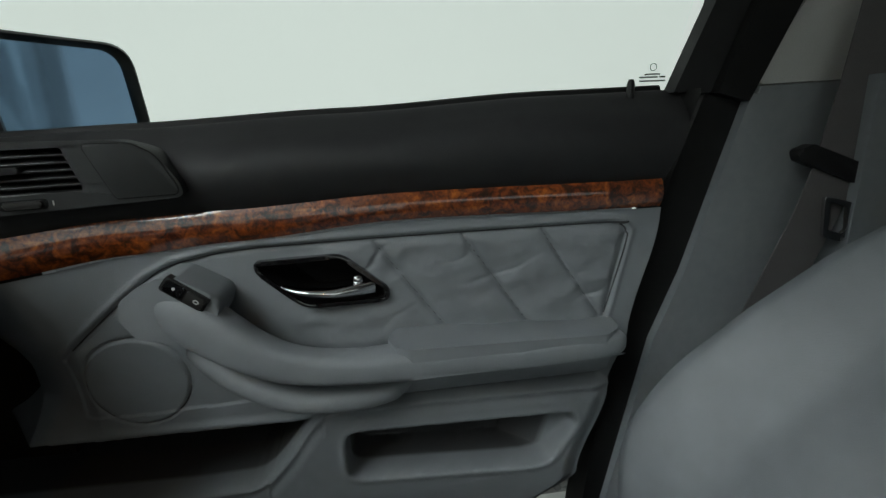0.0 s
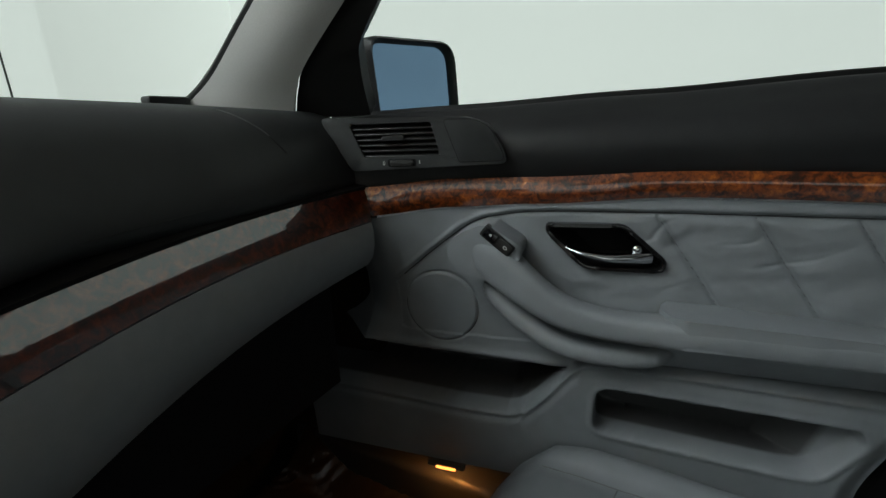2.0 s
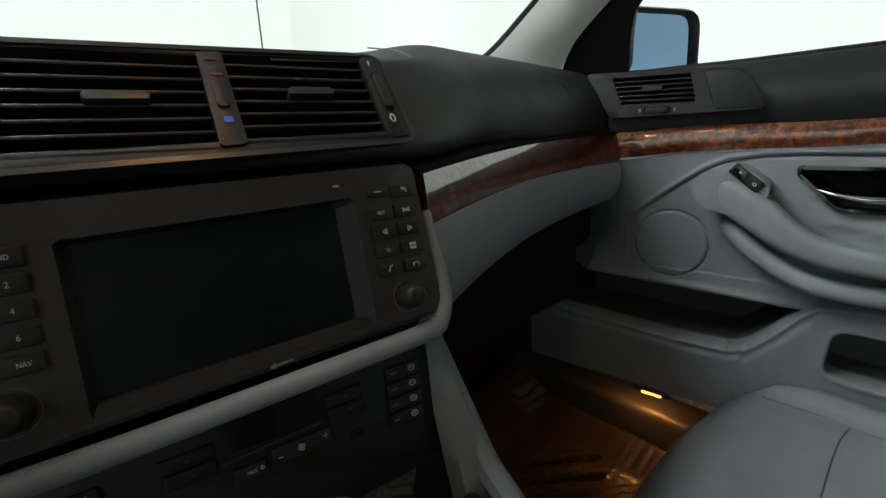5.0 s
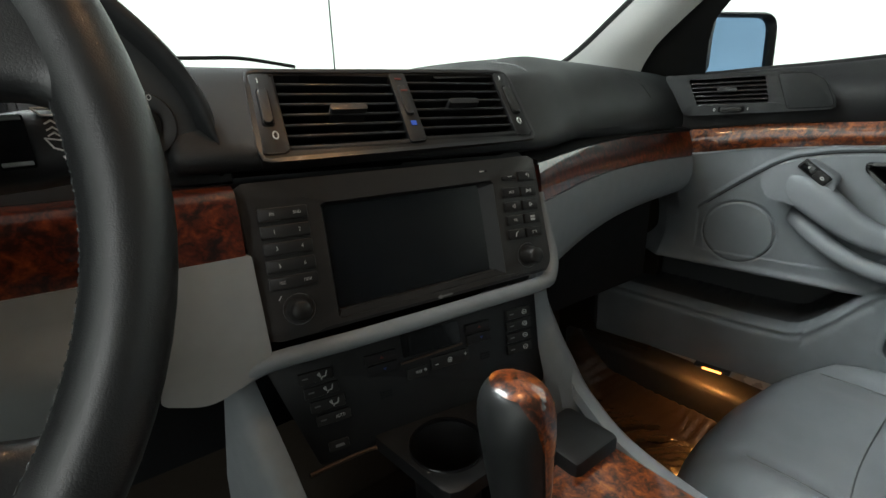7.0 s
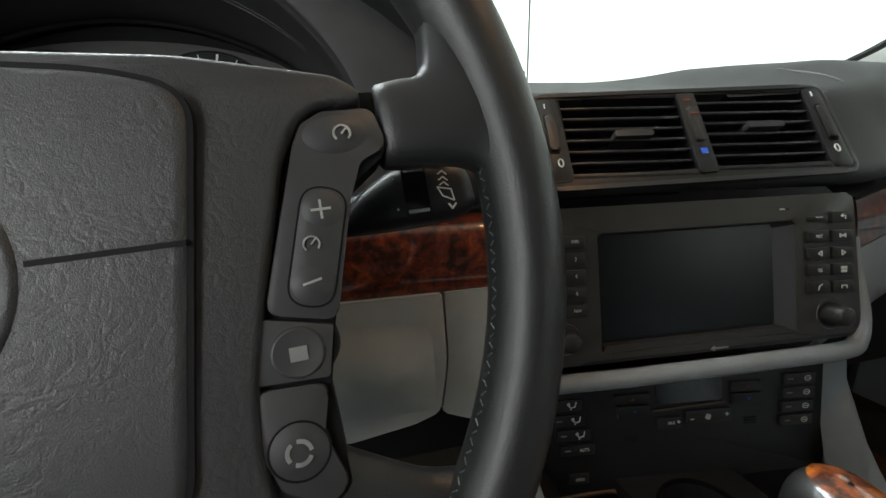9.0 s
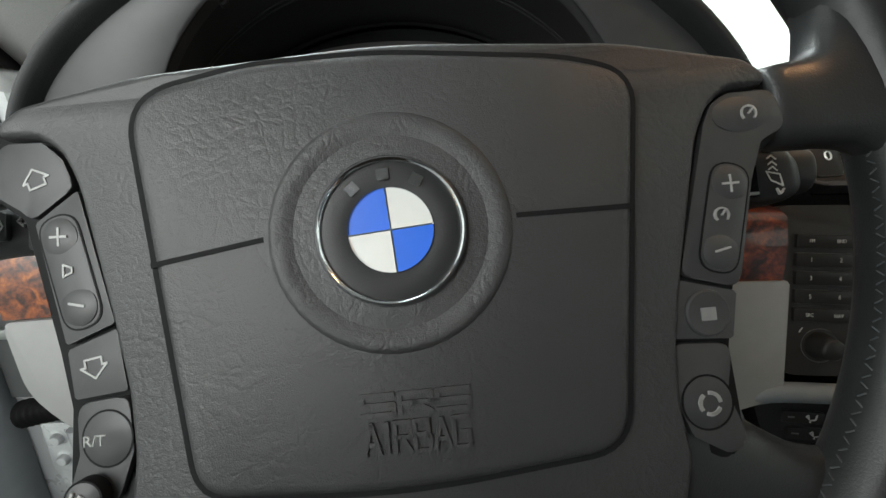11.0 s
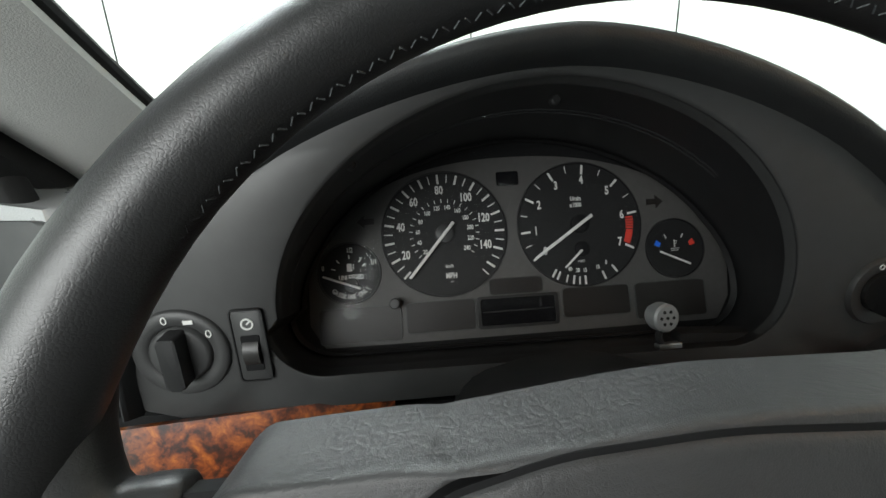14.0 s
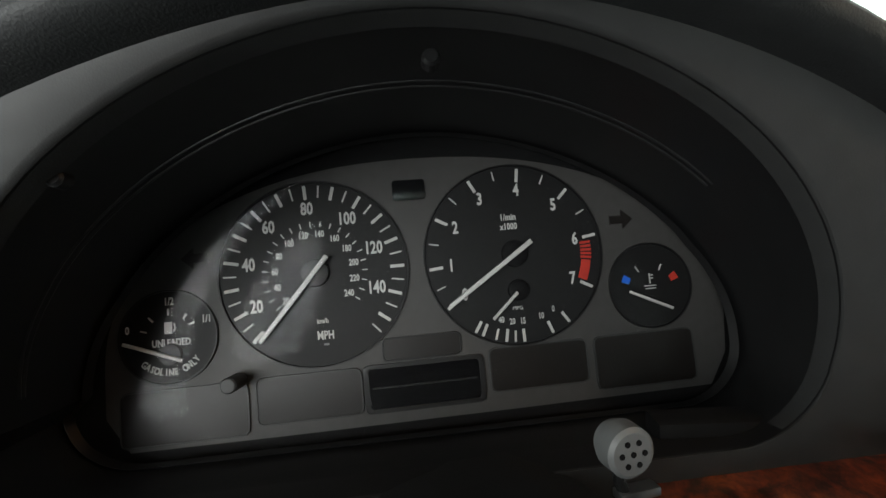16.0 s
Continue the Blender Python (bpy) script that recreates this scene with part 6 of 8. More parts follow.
QUILT = [((0.332, 0.806), (0.405, 0.700)), ((0.423, 0.806), (0.497, 0.695)), ((0.508, 0.805), (0.576, 0.700))]
FIELD_EDGE = [(0.034, 0.722), (0.076, 0.757), (0.118, 0.789), (0.141, 0.800), (0.180, 0.807), (0.218, 0.8095), (0.347, 0.8100), (0.582, 0.8075), (0.596, 0.8045), (0.603, 0.796), (0.602, 0.781), (0.581, 0.695), (0.571, 0.650)]
POCKET = round_poly([(0.281, 0.593), (0.545, 0.5825), (0.553, 0.565), (0.520, 0.5105), (0.490, 0.510), (0.279, 0.5275)], [0.018, 0.012, 0.014, 0.030, 0.02, 0.020], 6)
HANDLE = round_poly([(0.2145, 0.797), (0.300, 0.798), (0.3455, 0.758), (0.343, 0.744), (0.258, 0.7435), (0.216, 0.785)], [0.008, 0.024, 0.012, 0.010, 0.03, 0.008], 6)
CREST_U = [-0.32, 0.012, 0.107, 0.170, 0.182, 0.195, 0.208, 0.225, 0.238, 0.247, 0.256, 0.268, 0.290, 0.457, 0.70]
CREST_V = [0.552, 0.538, 0.533, 0.534, 0.5375, 0.546, 0.560, 0.580, 0.599, 0.611, 0.6205, 0.6262, 0.6270, 0.622, 0.612]


def convex_depth(u, v, pts, closed=True):
    """Signed distance to a convex outline: negative inside."""
    best, n = -1.0, len(pts)
    for i in range(n if closed else n - 1):
        (ax, az), (bx, bz) = pts[i], pts[(i + 1) % n]
        dx, dz = bx - ax, bz - az
        d = (-(u - ax) * dz + (v - az) * dx) / max(math.hypot(dx, dz), 1e-9)
        best = max(best, d)
    return best


def upper_edge(u):
    return lerp_table(u, [(-0.05, 0.797), (0.0, 0.801), (0.11, 0.812), (0.20, 0.816), (0.36, 0.825), (0.64, 0.820)])[0]


def panel_y(u, v):
    k = step(0.68, 0.79, v)
    y = base_y(u) * k + 0.033 * (1 - k) + 0.06 * (0.70 - v) * (v < 0.70)
    y += 0.55 * max(0.0, 0.035 - u) * (1 - k) * step(0.60, 0.66, v) + 0.9 * max(0.0, -0.012 - u) * k
    y += 1.0 * max(0.0, -0.040 - u) * step(0.598, 0.606, v) + 1.5 * max(0.0, -0.14 - u) * step(0.606, 0.598, v)
    calm = step(0.0, 0.025, rear_u(v) - u)
    # leather field inside a stitched groove
    f = -convex_depth(u, v, FIELD_EDGE, False)
    if v > 0.64 and u > 0.02:
        y += 0.0034 * math.exp(-((f - 0.0005) / 0.0019) ** 2) - 0.0016 * math.exp(-((f + 0.005) / 0.003) ** 2)
        if f > 0:
            y += 0.0020 * step(0.0, 0.004, f)
            if u > 0.25:
                d = min([seg_dist((u, v), a, b) for a, b in QUILT])
                y += -0.0048 * (1 - math.exp(-d / 0.012)) * step(0, 0.012, f) * step(0.27, 0.33, u) + 0.0022 * math.exp(-(d / 0.0016) ** 2)
            w = noise.noise(Vector((u * 22 + v * 26, v * 44 - u * 16, 2.0)))
            w2 = noise.noise(Vector((u * 60 + v * 70, v * 80 - u * 50, 7.0)))
            # wrinkles run slanting up to the rear
            q = (v - 0.40 * u) * 75 + 1.5 * w
            crease = max(0.0, math.sin(q * 2.2)) ** 6 * max(0, noise.noise(Vector((u * 14, v * 20, 4.0))))
            y += (0.0022 * w + 0.0007 * w2 + 0.0042 * crease) * step(0.18, 0.27, u) * step(0.0, 0.008, f)
    # speaker ring
    r = math.hypot(u - 0.082, v - 0.678)
    y += 0.0030 * math.exp(-((r - 0.0500) / 0.0016) ** 2) - 0.0016 * step(0.054, 0.046, r)
    # bin with an open front part, its lip rising into the lower body
    crest = float(np.interp(u, CREST_U, CREST_V))
    steep = 0.65 if 0.19 < u < 0.26 else 1.0
    over = (v - crest) * steep
    top = 0.6105 + 0.003 * math.cos(u * 9)
    inside = min(over, top - v, (0.262 - u))
    y += 0.110 * step(0.0, 0.004, inside) if inside > 0 else 0.0
    y -= (0.013 * step(0.001, -0.006, over) - 0.003 * math.exp(-((over + 0.012) / 0.006) ** 2)) * (0.35 + 0.65 * calm)
    if u > 0.25 and over > 0 and v < 0.665:
        y += 0.012 * step(0.0, 0.004, over) * step(0.25, 0.275, u) * calm
    y -= 0.004 * math.exp(-((v - top - 0.004) / 0.006) ** 2) * step(0.26, 0.22, u) * (v > top - 0.002)
    # long pocket, deep ahead and running out behind
    s = convex_depth(u, v, POCKET)
    run = min(1.0, max(0.0, (0.556 - u - 0.3 * (0.55 - v)) / 0.075))
    y += 0.066 * run * step(0.0008, -0.0055, s) + 0.004 * step(0.001, -0.005, s) - 0.0016 * math.exp(-((s - 0.004) / 0.004) ** 2)
    return min(y, 0.165)


def door_panel():
    nu, nv = 540, 250
    rows = []
    for j in range(nv + 1):
        t = j / nv
        row = []
        for i in range(nu + 1):
            s = i / nu
            v0 = 0.430 + (0.826 - 0.430) * t
            u = -0.31 + s * (rear_u(v0) + 0.31)
            v = 0.430 + (upper_edge(u) - 0.430) * t
            row.append((u, panel_y(u, v), v))
        rows.append(row)
    bm = loft(rows)
    hole = inset(resample(HANDLE, 60), 0.003)
    gone = [f for f in bm.faces if 0.20 < f.calc_center_median().x < 0.36 and f.calc_center_median().z > 0.73 and convex_depth(f.calc_center_median().x, f.calc_center_median().z, hole) < 0]
    bmesh.ops.delete(bm, geom=gone, context="FACES")
    part("panel", bm, DOORSKIN, door, "grey leather door panel with pleats, its pockets darkened inside for shade", angle=80)
    part("edge", loft([[(rear_u(v) - 0.001, panel_y(rear_u(v) - 0.004, min(v, 0.815)) + 0.001, v), (rear_u(v) + 0.002, 0.050, v), (rear_u(v) + 0.003, 0.085, v)] for v in np.linspace(0.43, 0.94, 60)]), RUBBER, door, "black rear edge of the door")
    # stitched seams along the pleats
    for a, b in QUILT:
        bm = bmesh.new()
        n = 30
        for k in range(n):
            p = []
            for t in ((k + 0.15) / n, (k + 0.85) / n):
                u, v = a[0] + (b[0] - a[0]) * t + 0.0016, a[1] + (b[1] - a[1]) * t
                p.append((u, panel_y(u, v) - 0.0003, v))
            sweep(p, (0.00045, 0.00045), 5, up=(0, 1, 0), bm=bm)
        part("seam", bm, LEATHER, door, "stitched pleat seam")
    # dark tubes put in for the shade of the sunk seams: between border and leather field, along the pleats and round
    # the speaker
    edge = [p for p in smooth_line([(u, 0, v) for u, v in FIELD_EDGE], 120)]
    lines = [[(p.x, panel_y(p.x, p.z) + 0.0002, p.z) for p in edge if p.z > 0.70]]
    for a, b in QUILT:
        lines.append([(a[0] + (b[0] - a[0]) * t, panel_y(a[0] + (b[0] - a[0]) * t, a[1] + (b[1] - a[1]) * t) + 0.0002, a[1] + (b[1] - a[1]) * t) for t in np.linspace(0.0, 0.97, 30)])
    for k, pts in enumerate(lines):
        r = 0.0010 if k == 0 else 0.0006
        part("seam_line", sweep(pts, (r, r), 6, up=(0, 1, 0)), SEAMLINE, door, "dark seam line in the leather")
    part("speaker_groove", turned([(0.0490, 0.0), (0.0494, -0.0005), (0.0503, -0.0005), (0.0507, 0.0)], 64, cx=0.082, cz=0.678), SEAMLINE, door).matrix_local = pose(0, panel_y(0.132, 0.678) + 0.0008, 0)
    part("outer_skin", box(-0.35, 0.185, 0.30, 0.70, 0.200, 0.915, 0.01), PAINT, door, "painted outer door skin")


door_panel()


def door_wood():
    rows = []
    for i in range(61):
        u = 0.001 + 0.636 * i / 60
        zt, zb = lerp_table(u, [(0.0, 0.840, 0.804), (0.11, 0.8475, 0.814), (0.20, 0.849, 0.8185), (0.36, 0.8545, 0.8275), (0.64, 0.851, 0.822)])
        y = base_y(u) - 0.004
        row = []
        for k in range(9):
            t = k / 8
            row.append((u + 0.010 * (t - 0.2) * (i == 0), y + 0.0015 - 0.0050 * math.sin(math.pi * t) ** 0.8, zt + (zb - zt) * t))
        rows.append(row)
    part("wood_strip", thicken(loft(rows), 0.006), WOOD, door, "glossy burl walnut strip along the door", angle=60)


door_wood()


def belt_y(u, t):
    """Upper trim: from the wood (t=0) up and out to the window line (t=1)."""
    y0 = base_y(u) + 0.001
    return y0 - 0.012 * math.sin(math.pi * min(t * 1.15, 1)) * step(0.10, 0.20, u) + 0.040 * t ** 3


def door_belt():
    rows = []
    for i in range(81):
        q = i / 80
        row = []
        for k in range(15):
            t = k / 14
            u = -0.06 + q * (rear_u(0.845 + 0.095 * t) - 0.001 + 0.06)
            zt = lerp_table(u, [(-0.08, 0.921), (0.10, 0.925), (0.31, 0.931), (0.53, 0.939), (0.68, 0.940)])[0]
            zb = lerp_table(u, [(0.0, 0.840), (0.11, 0.8475), (0.20, 0.849), (0.36, 0.8545), (0.64, 0.851)])[0]
            row.append((u, belt_y(u, t), zb + (zt - zb) * (1 - (1 - t) ** 1.1)))
        u, y, z = row[-1]
        row += [(u, y + 0.004, z + 0.0016), (u, y + 0.009, z + 0.001), (u, y + 0.012, z - 0.006), (u, y + 0.012, z - 0.05), (row[0][0], row[0][1] + 0.02, row[0][2] - 0.006), (row[0][0], row[0][1] + 0.004, row[0][2] - 0.006)]
        rows.append(row)
    part("upper_trim", loft(rows, wrap=True, caps=True), BELT, door, "black soft upper door trim", angle=60)
    # window seal and lock pin
    pts = [(u, 0.094 - 0.012 * (u < 0), lerp_table(u, [(-0.08, 0.923), (0.10, 0.927), (0.31, 0.933), (0.53, 0.941), (0.68, 0.942)])[0]) for u in np.linspace(-0.03, 0.665, 30)]
    part("window_seal", sweep(pts, (0.005, 0.006), 8), RUBBER, door, "black window seal")
    part("lock_pin", sweep([(0.617, 0.068, 0.930), (0.617, 0.068, 0.948), (0.617, 0.068, 0.9530)], [(0.0042, 0.0042), (0.0042, 0.0042), (0.0026, 0.0026)], 12, up=(0, 1, 0)), BLACK, door, "black lock pin")
    pane = part("window_pane", slab([(-0.10, 0.923), (0.672, 0.938), (0.760, 1.262), (0.12, 1.262)], 0.092, 0.096), GLASS, door, "clear side window", smooth=False)
    pane.visible_shadow = False
    for i, (a, b, z) in enumerate(((0.640, 0.671, 0.9525), (0.640, 0.662, 0.9565), (0.664, 0.671, 0.9565), (0.646, 0.664, 0.9595))):
        part("etched_mark", slab(rect(a, z - 0.0009, b, z + 0.0009), 0.0912, 0.0918), INKDIM, door, "etched window marking", smooth=False)
    part("etched_mark", ring(ellipse(0.656, 0.9670, 0.0042, n=20), ellipse(0.656, 0.9670, 0.0034, n=20), 0.0912, 0.0918), INKDIM, door, smooth=False)
    # rear frame of the window
    part("window_frame", thicken(loft([[(0.662, 0.080, 0.938), (0.705, 0.080, 0.936)], [(0.700, 0.08, 1.025), (0.740, 0.080, 1.025)], [(0.755, 0.08, 1.262), (0.795, 0.080, 1.262)]]), 0.02), BELT, door, "black rear window frame")
    part("window_seal", thicken(loft([[(0.706, 0.070, 0.935), (0.744, 0.070, 0.925)], [(0.742, 0.070, 1.025), (0.792, 0.070, 1.025)], [(0.797, 0.070, 1.262), (0.875, 0.070, 1.262)]]), 0.02), RUBBER, door, "black rubber window seal")


door_belt()


def door_vent():
    m = pose(0, -0.006, 0, 0, 0, 7)
    plate = round_poly([(-0.042, 0.922), (0.128, 0.9175), (0.155, 0.909), (0.173, 0.878), (0.174, 0.866), (-0.006, 0.8605)], [0.004, 0.02, 0.03, 0.02, 0.004, 0.004])
    hole = round_poly([(-0.006, 0.9135), (0.090, 0.9135), (0.100, 0.878), (0.010, 0.876)], 0.003)
    N = 100
    part("vent_bezel", ring(resample(plate, N), resample(hole, N), -0.003, 0.030, 0.0018), DASH, door, "charcoal bezel of the side air outlet").matrix_local = m
    v = air_vent(door, m @ pose(0, -0.001, 0), -0.004, 0.8765, 0.098, 0.9135, 6, (0.046, 0.897, 0.013), 0.022)
    tagged(v, "black louvred side air outlet")
    for nm, bm, mt in (("wheel_slot", slab(rect(0.038, 0.8652, 0.072, 0.8735, 0.003), -0.0034, 0.004), DARK), ("thumbwheel", slab(rect(0.041, 0.8662, 0.069, 0.8725, 0.003), -0.0058, 0.004, 0.0015), BUTTON),
                       ("vent_mark", ring(ellipse(0.0335, 0.8692, 0.0013, 0.0022, 14), ellipse(0.0335, 0.8692, 0.0007, 0.0015, 14), -0.0034, 0.0), INK), ("vent_mark", slab(rect(0.0755, 0.8675, 0.0764, 0.8715), -0.0034, 0.0), INK)):
        part(nm, bm, mt, door).matrix_local = m
    flap = round_poly([(0.105, 0.9150), (0.140, 0.9140), (0.157, 0.904), (0.170, 0.876), (0.170, 0.8695), (0.122, 0.8690)], [0.003, 0.02, 0.024, 0.012, 0.004, 0.003])
    part("flap_gap", slab(inset(resample(flap, 60), -0.0009), -0.0034, 0.004), DARK, door, smooth=False).matrix_local = m
    part("speaker_flap", slab(flap, -0.0042, 0.004, 0.0012), DASH, door, "charcoal blank flap behind the air outlet").matrix_local = m


door_vent()


def door_arm():
    # grip that sweeps down from the switch pod into the armrest: u, centre y, v, half depth, half height
    st = [(0.118, 0.018, 0.770, 0.014, 0.008), (0.124, 0.014, 0.771, 0.020, 0.015), (0.140, 0.010, 0.768, 0.022, 0.0215), (0.160, 0.004, 0.757, 0.021, 0.0235), (0.182, -0.002, 0.741, 0.019, 0.0225), (0.215, -0.005, 0.717, 0.018, 0.0190),
          (0.250, -0.006, 0.701, 0.0175, 0.0165), (0.300, -0.006, 0.693, 0.0175, 0.0150), (0.360, -0.004, 0.691, 0.020, 0.0160), (0.480, 0.000, 0.6875, 0.022, 0.0165), (0.545, 0.004, 0.6855, 0.022, 0.0155), (0.572, 0.008, 0.6845, 0.021, 0.0145), (0.581, 0.012, 0.6840, 0.017, 0.0110)]
    path = smooth_line([(u, y, v) for u, y, v, a, b in st], 72)
    wide = smooth_line([(a, b, 0) for u, y, v, a, b in st], 72)
    part("armrest", sweep(path, [(p.x, p.y) for p in wide], 28, up=(0, 0, 1), power=0.62), LEATHER, door, "padded grey leather armrest and pull grip", angle=75)
    # flat pad on the rear half
    top = round_poly([(0.345, -0.014), (0.360, -0.0235), (0.470, -0.0215), (0.562, -0.0160), (0.582, 0.000), (0.592, 0.045), (0.357, 0.045), (0.337, 0.010)], [0.01, 0.01, 0.2, 0.02, 0.02, 0.004, 0.01, 0.02])
    bm = bmesh.new()
    a = [bm.verts.new((x, y, 0.7125 - 0.012 * step(0.36, 0.62, x) - 0.10 * max(0, y) * (0.3 + 0.7 * step(0.4, 0.6, x)))) for x, y in top]
    b = [bm.verts.new((x, y, 0.680)) for x, y in top]
    fa = bm.faces.new(a)
    bm.faces.new(b[::-1])
    for i in range(len(top)):
        j = (i + 1) % len(top)
        bm.faces.new((a[i], b[i], b[j], a[j]))
    bmesh.ops.bevel(bm, geom=list(fa.edges), offset=0.0035, segments=3, profile=0.5, affect="EDGES", clamp_overlap=True)
    part("armrest_pad", bm, LEATHER, door, "flat grey armrest pad", angle=60)
    # pod round the window switch
    pod = round_poly([(0.108, 0.764), (0.112, 0.782), (0.128, 0.793), (0.147, 0.8005), (0.161, 0.7995), (0.196, 0.776), (0.188, 0.755), (0.160, 0.735), (0.120, 0.745)], [0.012, 0.012, 0.012, 0.010, 0.008, 0.012, 0.02, 0.02, 0.012])
    part("switch_pod", slab(pod, -0.0125, 0.040, 0.006, 4), LEATHER, door, "grey pod that carries the window switch", angle=70)
    # band below the grip
    path2 = smooth_line([(0.150, 0.030, 0.728), (0.160, 0.016, 0.712), (0.196, 0.004, 0.683), (0.241, 0.000, 0.660), (0.290, 0.002, 0.6525), (0.330, 0.008, 0.6525), (0.362, 0.024, 0.655)], 44)
    rad2 = [(0.013 * min(1, 0.3 + i / 8, 0.3 + (44 - i) / 8), 0.0115 * min(1, 0.3 + i / 8, 0.3 + (44 - i) / 8)) for i in range(45)]
    part("lower_lip", sweep(path2, rad2, 18, power=0.8), TRIM, door, "pale grey lip under the grip", angle=70)
    # underside of the armrest, slanting back to the panel
    rows = []
    for i in range(31):
        u = 0.318 + 0.264 * i / 30
        rows.append([(u, -0.016, 0.679), (u, -0.010, 0.6735), (u, 0.000, 0.672 - 0.003 * i / 30), (u, 0.012, 0.660), (u, 0.022, 0.640), (u, 0.045, 0.622)])
    part("armrest_underside", loft(rows), TRIM, door, "grey underside of the armrest", angle=60)
    # switch on the pod
    m = pose(0.1675, -0.0125, 0.7845, 0, 39, 0)
    for nm, bm, mt, lb in (("switch_plate", slab(rect(-0.0205, -0.0072, 0.0205, 0.0072, 0.002), -0.0022, 0.006, 0.001), BLACK, "black window switch plate"),
                           ("switch_key", slab(rect(-0.0180, -0.0055, -0.0010, 0.0055, 0.002), -0.0040, 0.004, 0.0012), GLOSS, "gloss switch key"),
                           ("switch_key", slab(rect(0.0010, -0.0055, 0.0180, 0.0055, 0.002), -0.0040, 0.004, 0.0012), BUTTON, "window switch key")):
        part(nm, bm, mt, door, lb).matrix_local = m
    part("switch_mark", ring(ellipse(0.0115, 0, 0.0026, 0.0018, 14), ellipse(0.0115, 0, 0.0018, 0.0011, 14), -0.0044, -0.003), INK, door).matrix_local = m
    part("switch_mark", slab(ellipse(-0.0095, 0.001, 0.0014, n=10), -0.0044, -0.003), INK, door, smooth=False).matrix_local = m


door_arm()


def door_handle():
    h = new("door_handle")
    h.parent = door
    tagged(h, "chrome pull lever in a gloss black recess")
    N = 90
    o = resample(HANDLE, N)
    i = inset(o, 0.0045)
    part("bezel", ring(o, i, 0.0265, 0.042, 0.0018), GLOSS, h, "gloss black bezel")
    cx, cz = 0.285, 0.770
    rows = [[(x, y, z) for x, z in r] + [(r[0][0], y, r[0][1])] for r, y in ((i, 0.029), (inset(i, 0.002), 0.052), ([(cx + (x - cx) * 0.6, cz + (z - cz) * 0.6) for x, z in i], 0.066), ([(cx, cz)] * N, 0.068))]
    part("recess", loft(rows), DARK, h, "black recess behind the lever")
    path = smooth_line([(0.240, 0.030, 0.7690), (0.258, 0.0235, 0.7645), (0.285, 0.0205, 0.7615), (0.310, 0.0225, 0.7615), (0.329, 0.030, 0.7600)], 24)
    rad = [(0.0030 + 0.0045 * math.sin(math.pi * min(1, k / 24 * 0.9 + 0.1)), 0.0018 + 0.0055 * (k / 24) ** 0.9) for k in range(25)]
    part("lever", sweep(path, rad, 16), CHROME, h, "chrome lever", angle=70)
    part("pivot", sweep([(0.3135, 0.044, 0.7690), (0.3135, 0.026, 0.7700), (0.3135, 0.0235, 0.7700)], [(0.0058, 0.0058), (0.0058, 0.0058), (0.004, 0.004)], 16, up=(0, 0, 1)), CHROME, h, "chrome pivot", angle=60)


door_handle()


def courtesy_lamp():
    part("lamp_housing", box(0.052, 0.026, 0.4240, 0.108, 0.050, 0.4300, 0.0015), SILL, door, "courtesy lamp housing")
    part("lamp_lens", slab(rect(0.066, 0.4243, 0.096, 0.4272, 0.0012), 0.0235, 0.028, 0.0006), AMBER, door, "glowing amber courtesy lens")


courtesy_lamp()


# ---- door mirror outside ----
def side_mirror():
    m = thing("door_mirror", pose(0.712, 0.196, 0.966, 0, 0, -22), "black-framed outside mirror with blue-tinted glass", "door mirror")
    out = round_poly([(-0.066, 0.050), (0.066, 0.052), (0.072, -0.030), (0.060, -0.048), (-0.058, -0.046)], [0.015, 0.026, 0.03, 0.024, 0.012], 8)
    N = 72
    o = resample(out, N)
    rows = []
    for s, y in ((1.03, 0.002), (1.06, -0.006), (1.12, -0.010), (1.19, -0.004), (1.21, 0.015), (1.14, 0.05), (0.85, 0.085), (0.4, 0.10), (0.02, 0.102)):
        r = [(x * s, y, z * s) for x, z in o]
        rows.append(r + [r[0]])
    part("housing", loft(rows), BLACK, m, "black mirror housing", angle=60)
    part("glass", slab([(x * 1.04, z * 1.03) for x, z in o], 0.001, 0.004), MIRROR, m, "blue-tinted mirror glass", smooth=False)
    for i in range(6):
        part("etched_mark", slab(rect(-0.010 + 0.010 * i, -0.0375, -0.003 + 0.010 * i, -0.0362), 0.0004, 0.0009), INKDIM, m, smooth=False)
    part("arm", sweep([(-0.060, 0.03, -0.040), (-0.085, 0.025, -0.045), (-0.11, 0.02, -0.045)], (0.022, 0.016), 12, up=(0, 0, 1)), BLACK, m, "black mirror arm")


side_mirror()


# ---- console ----
console = thing("centre_console", Matrix(), "pale grey console with black trays and a cup holder", "centre console")


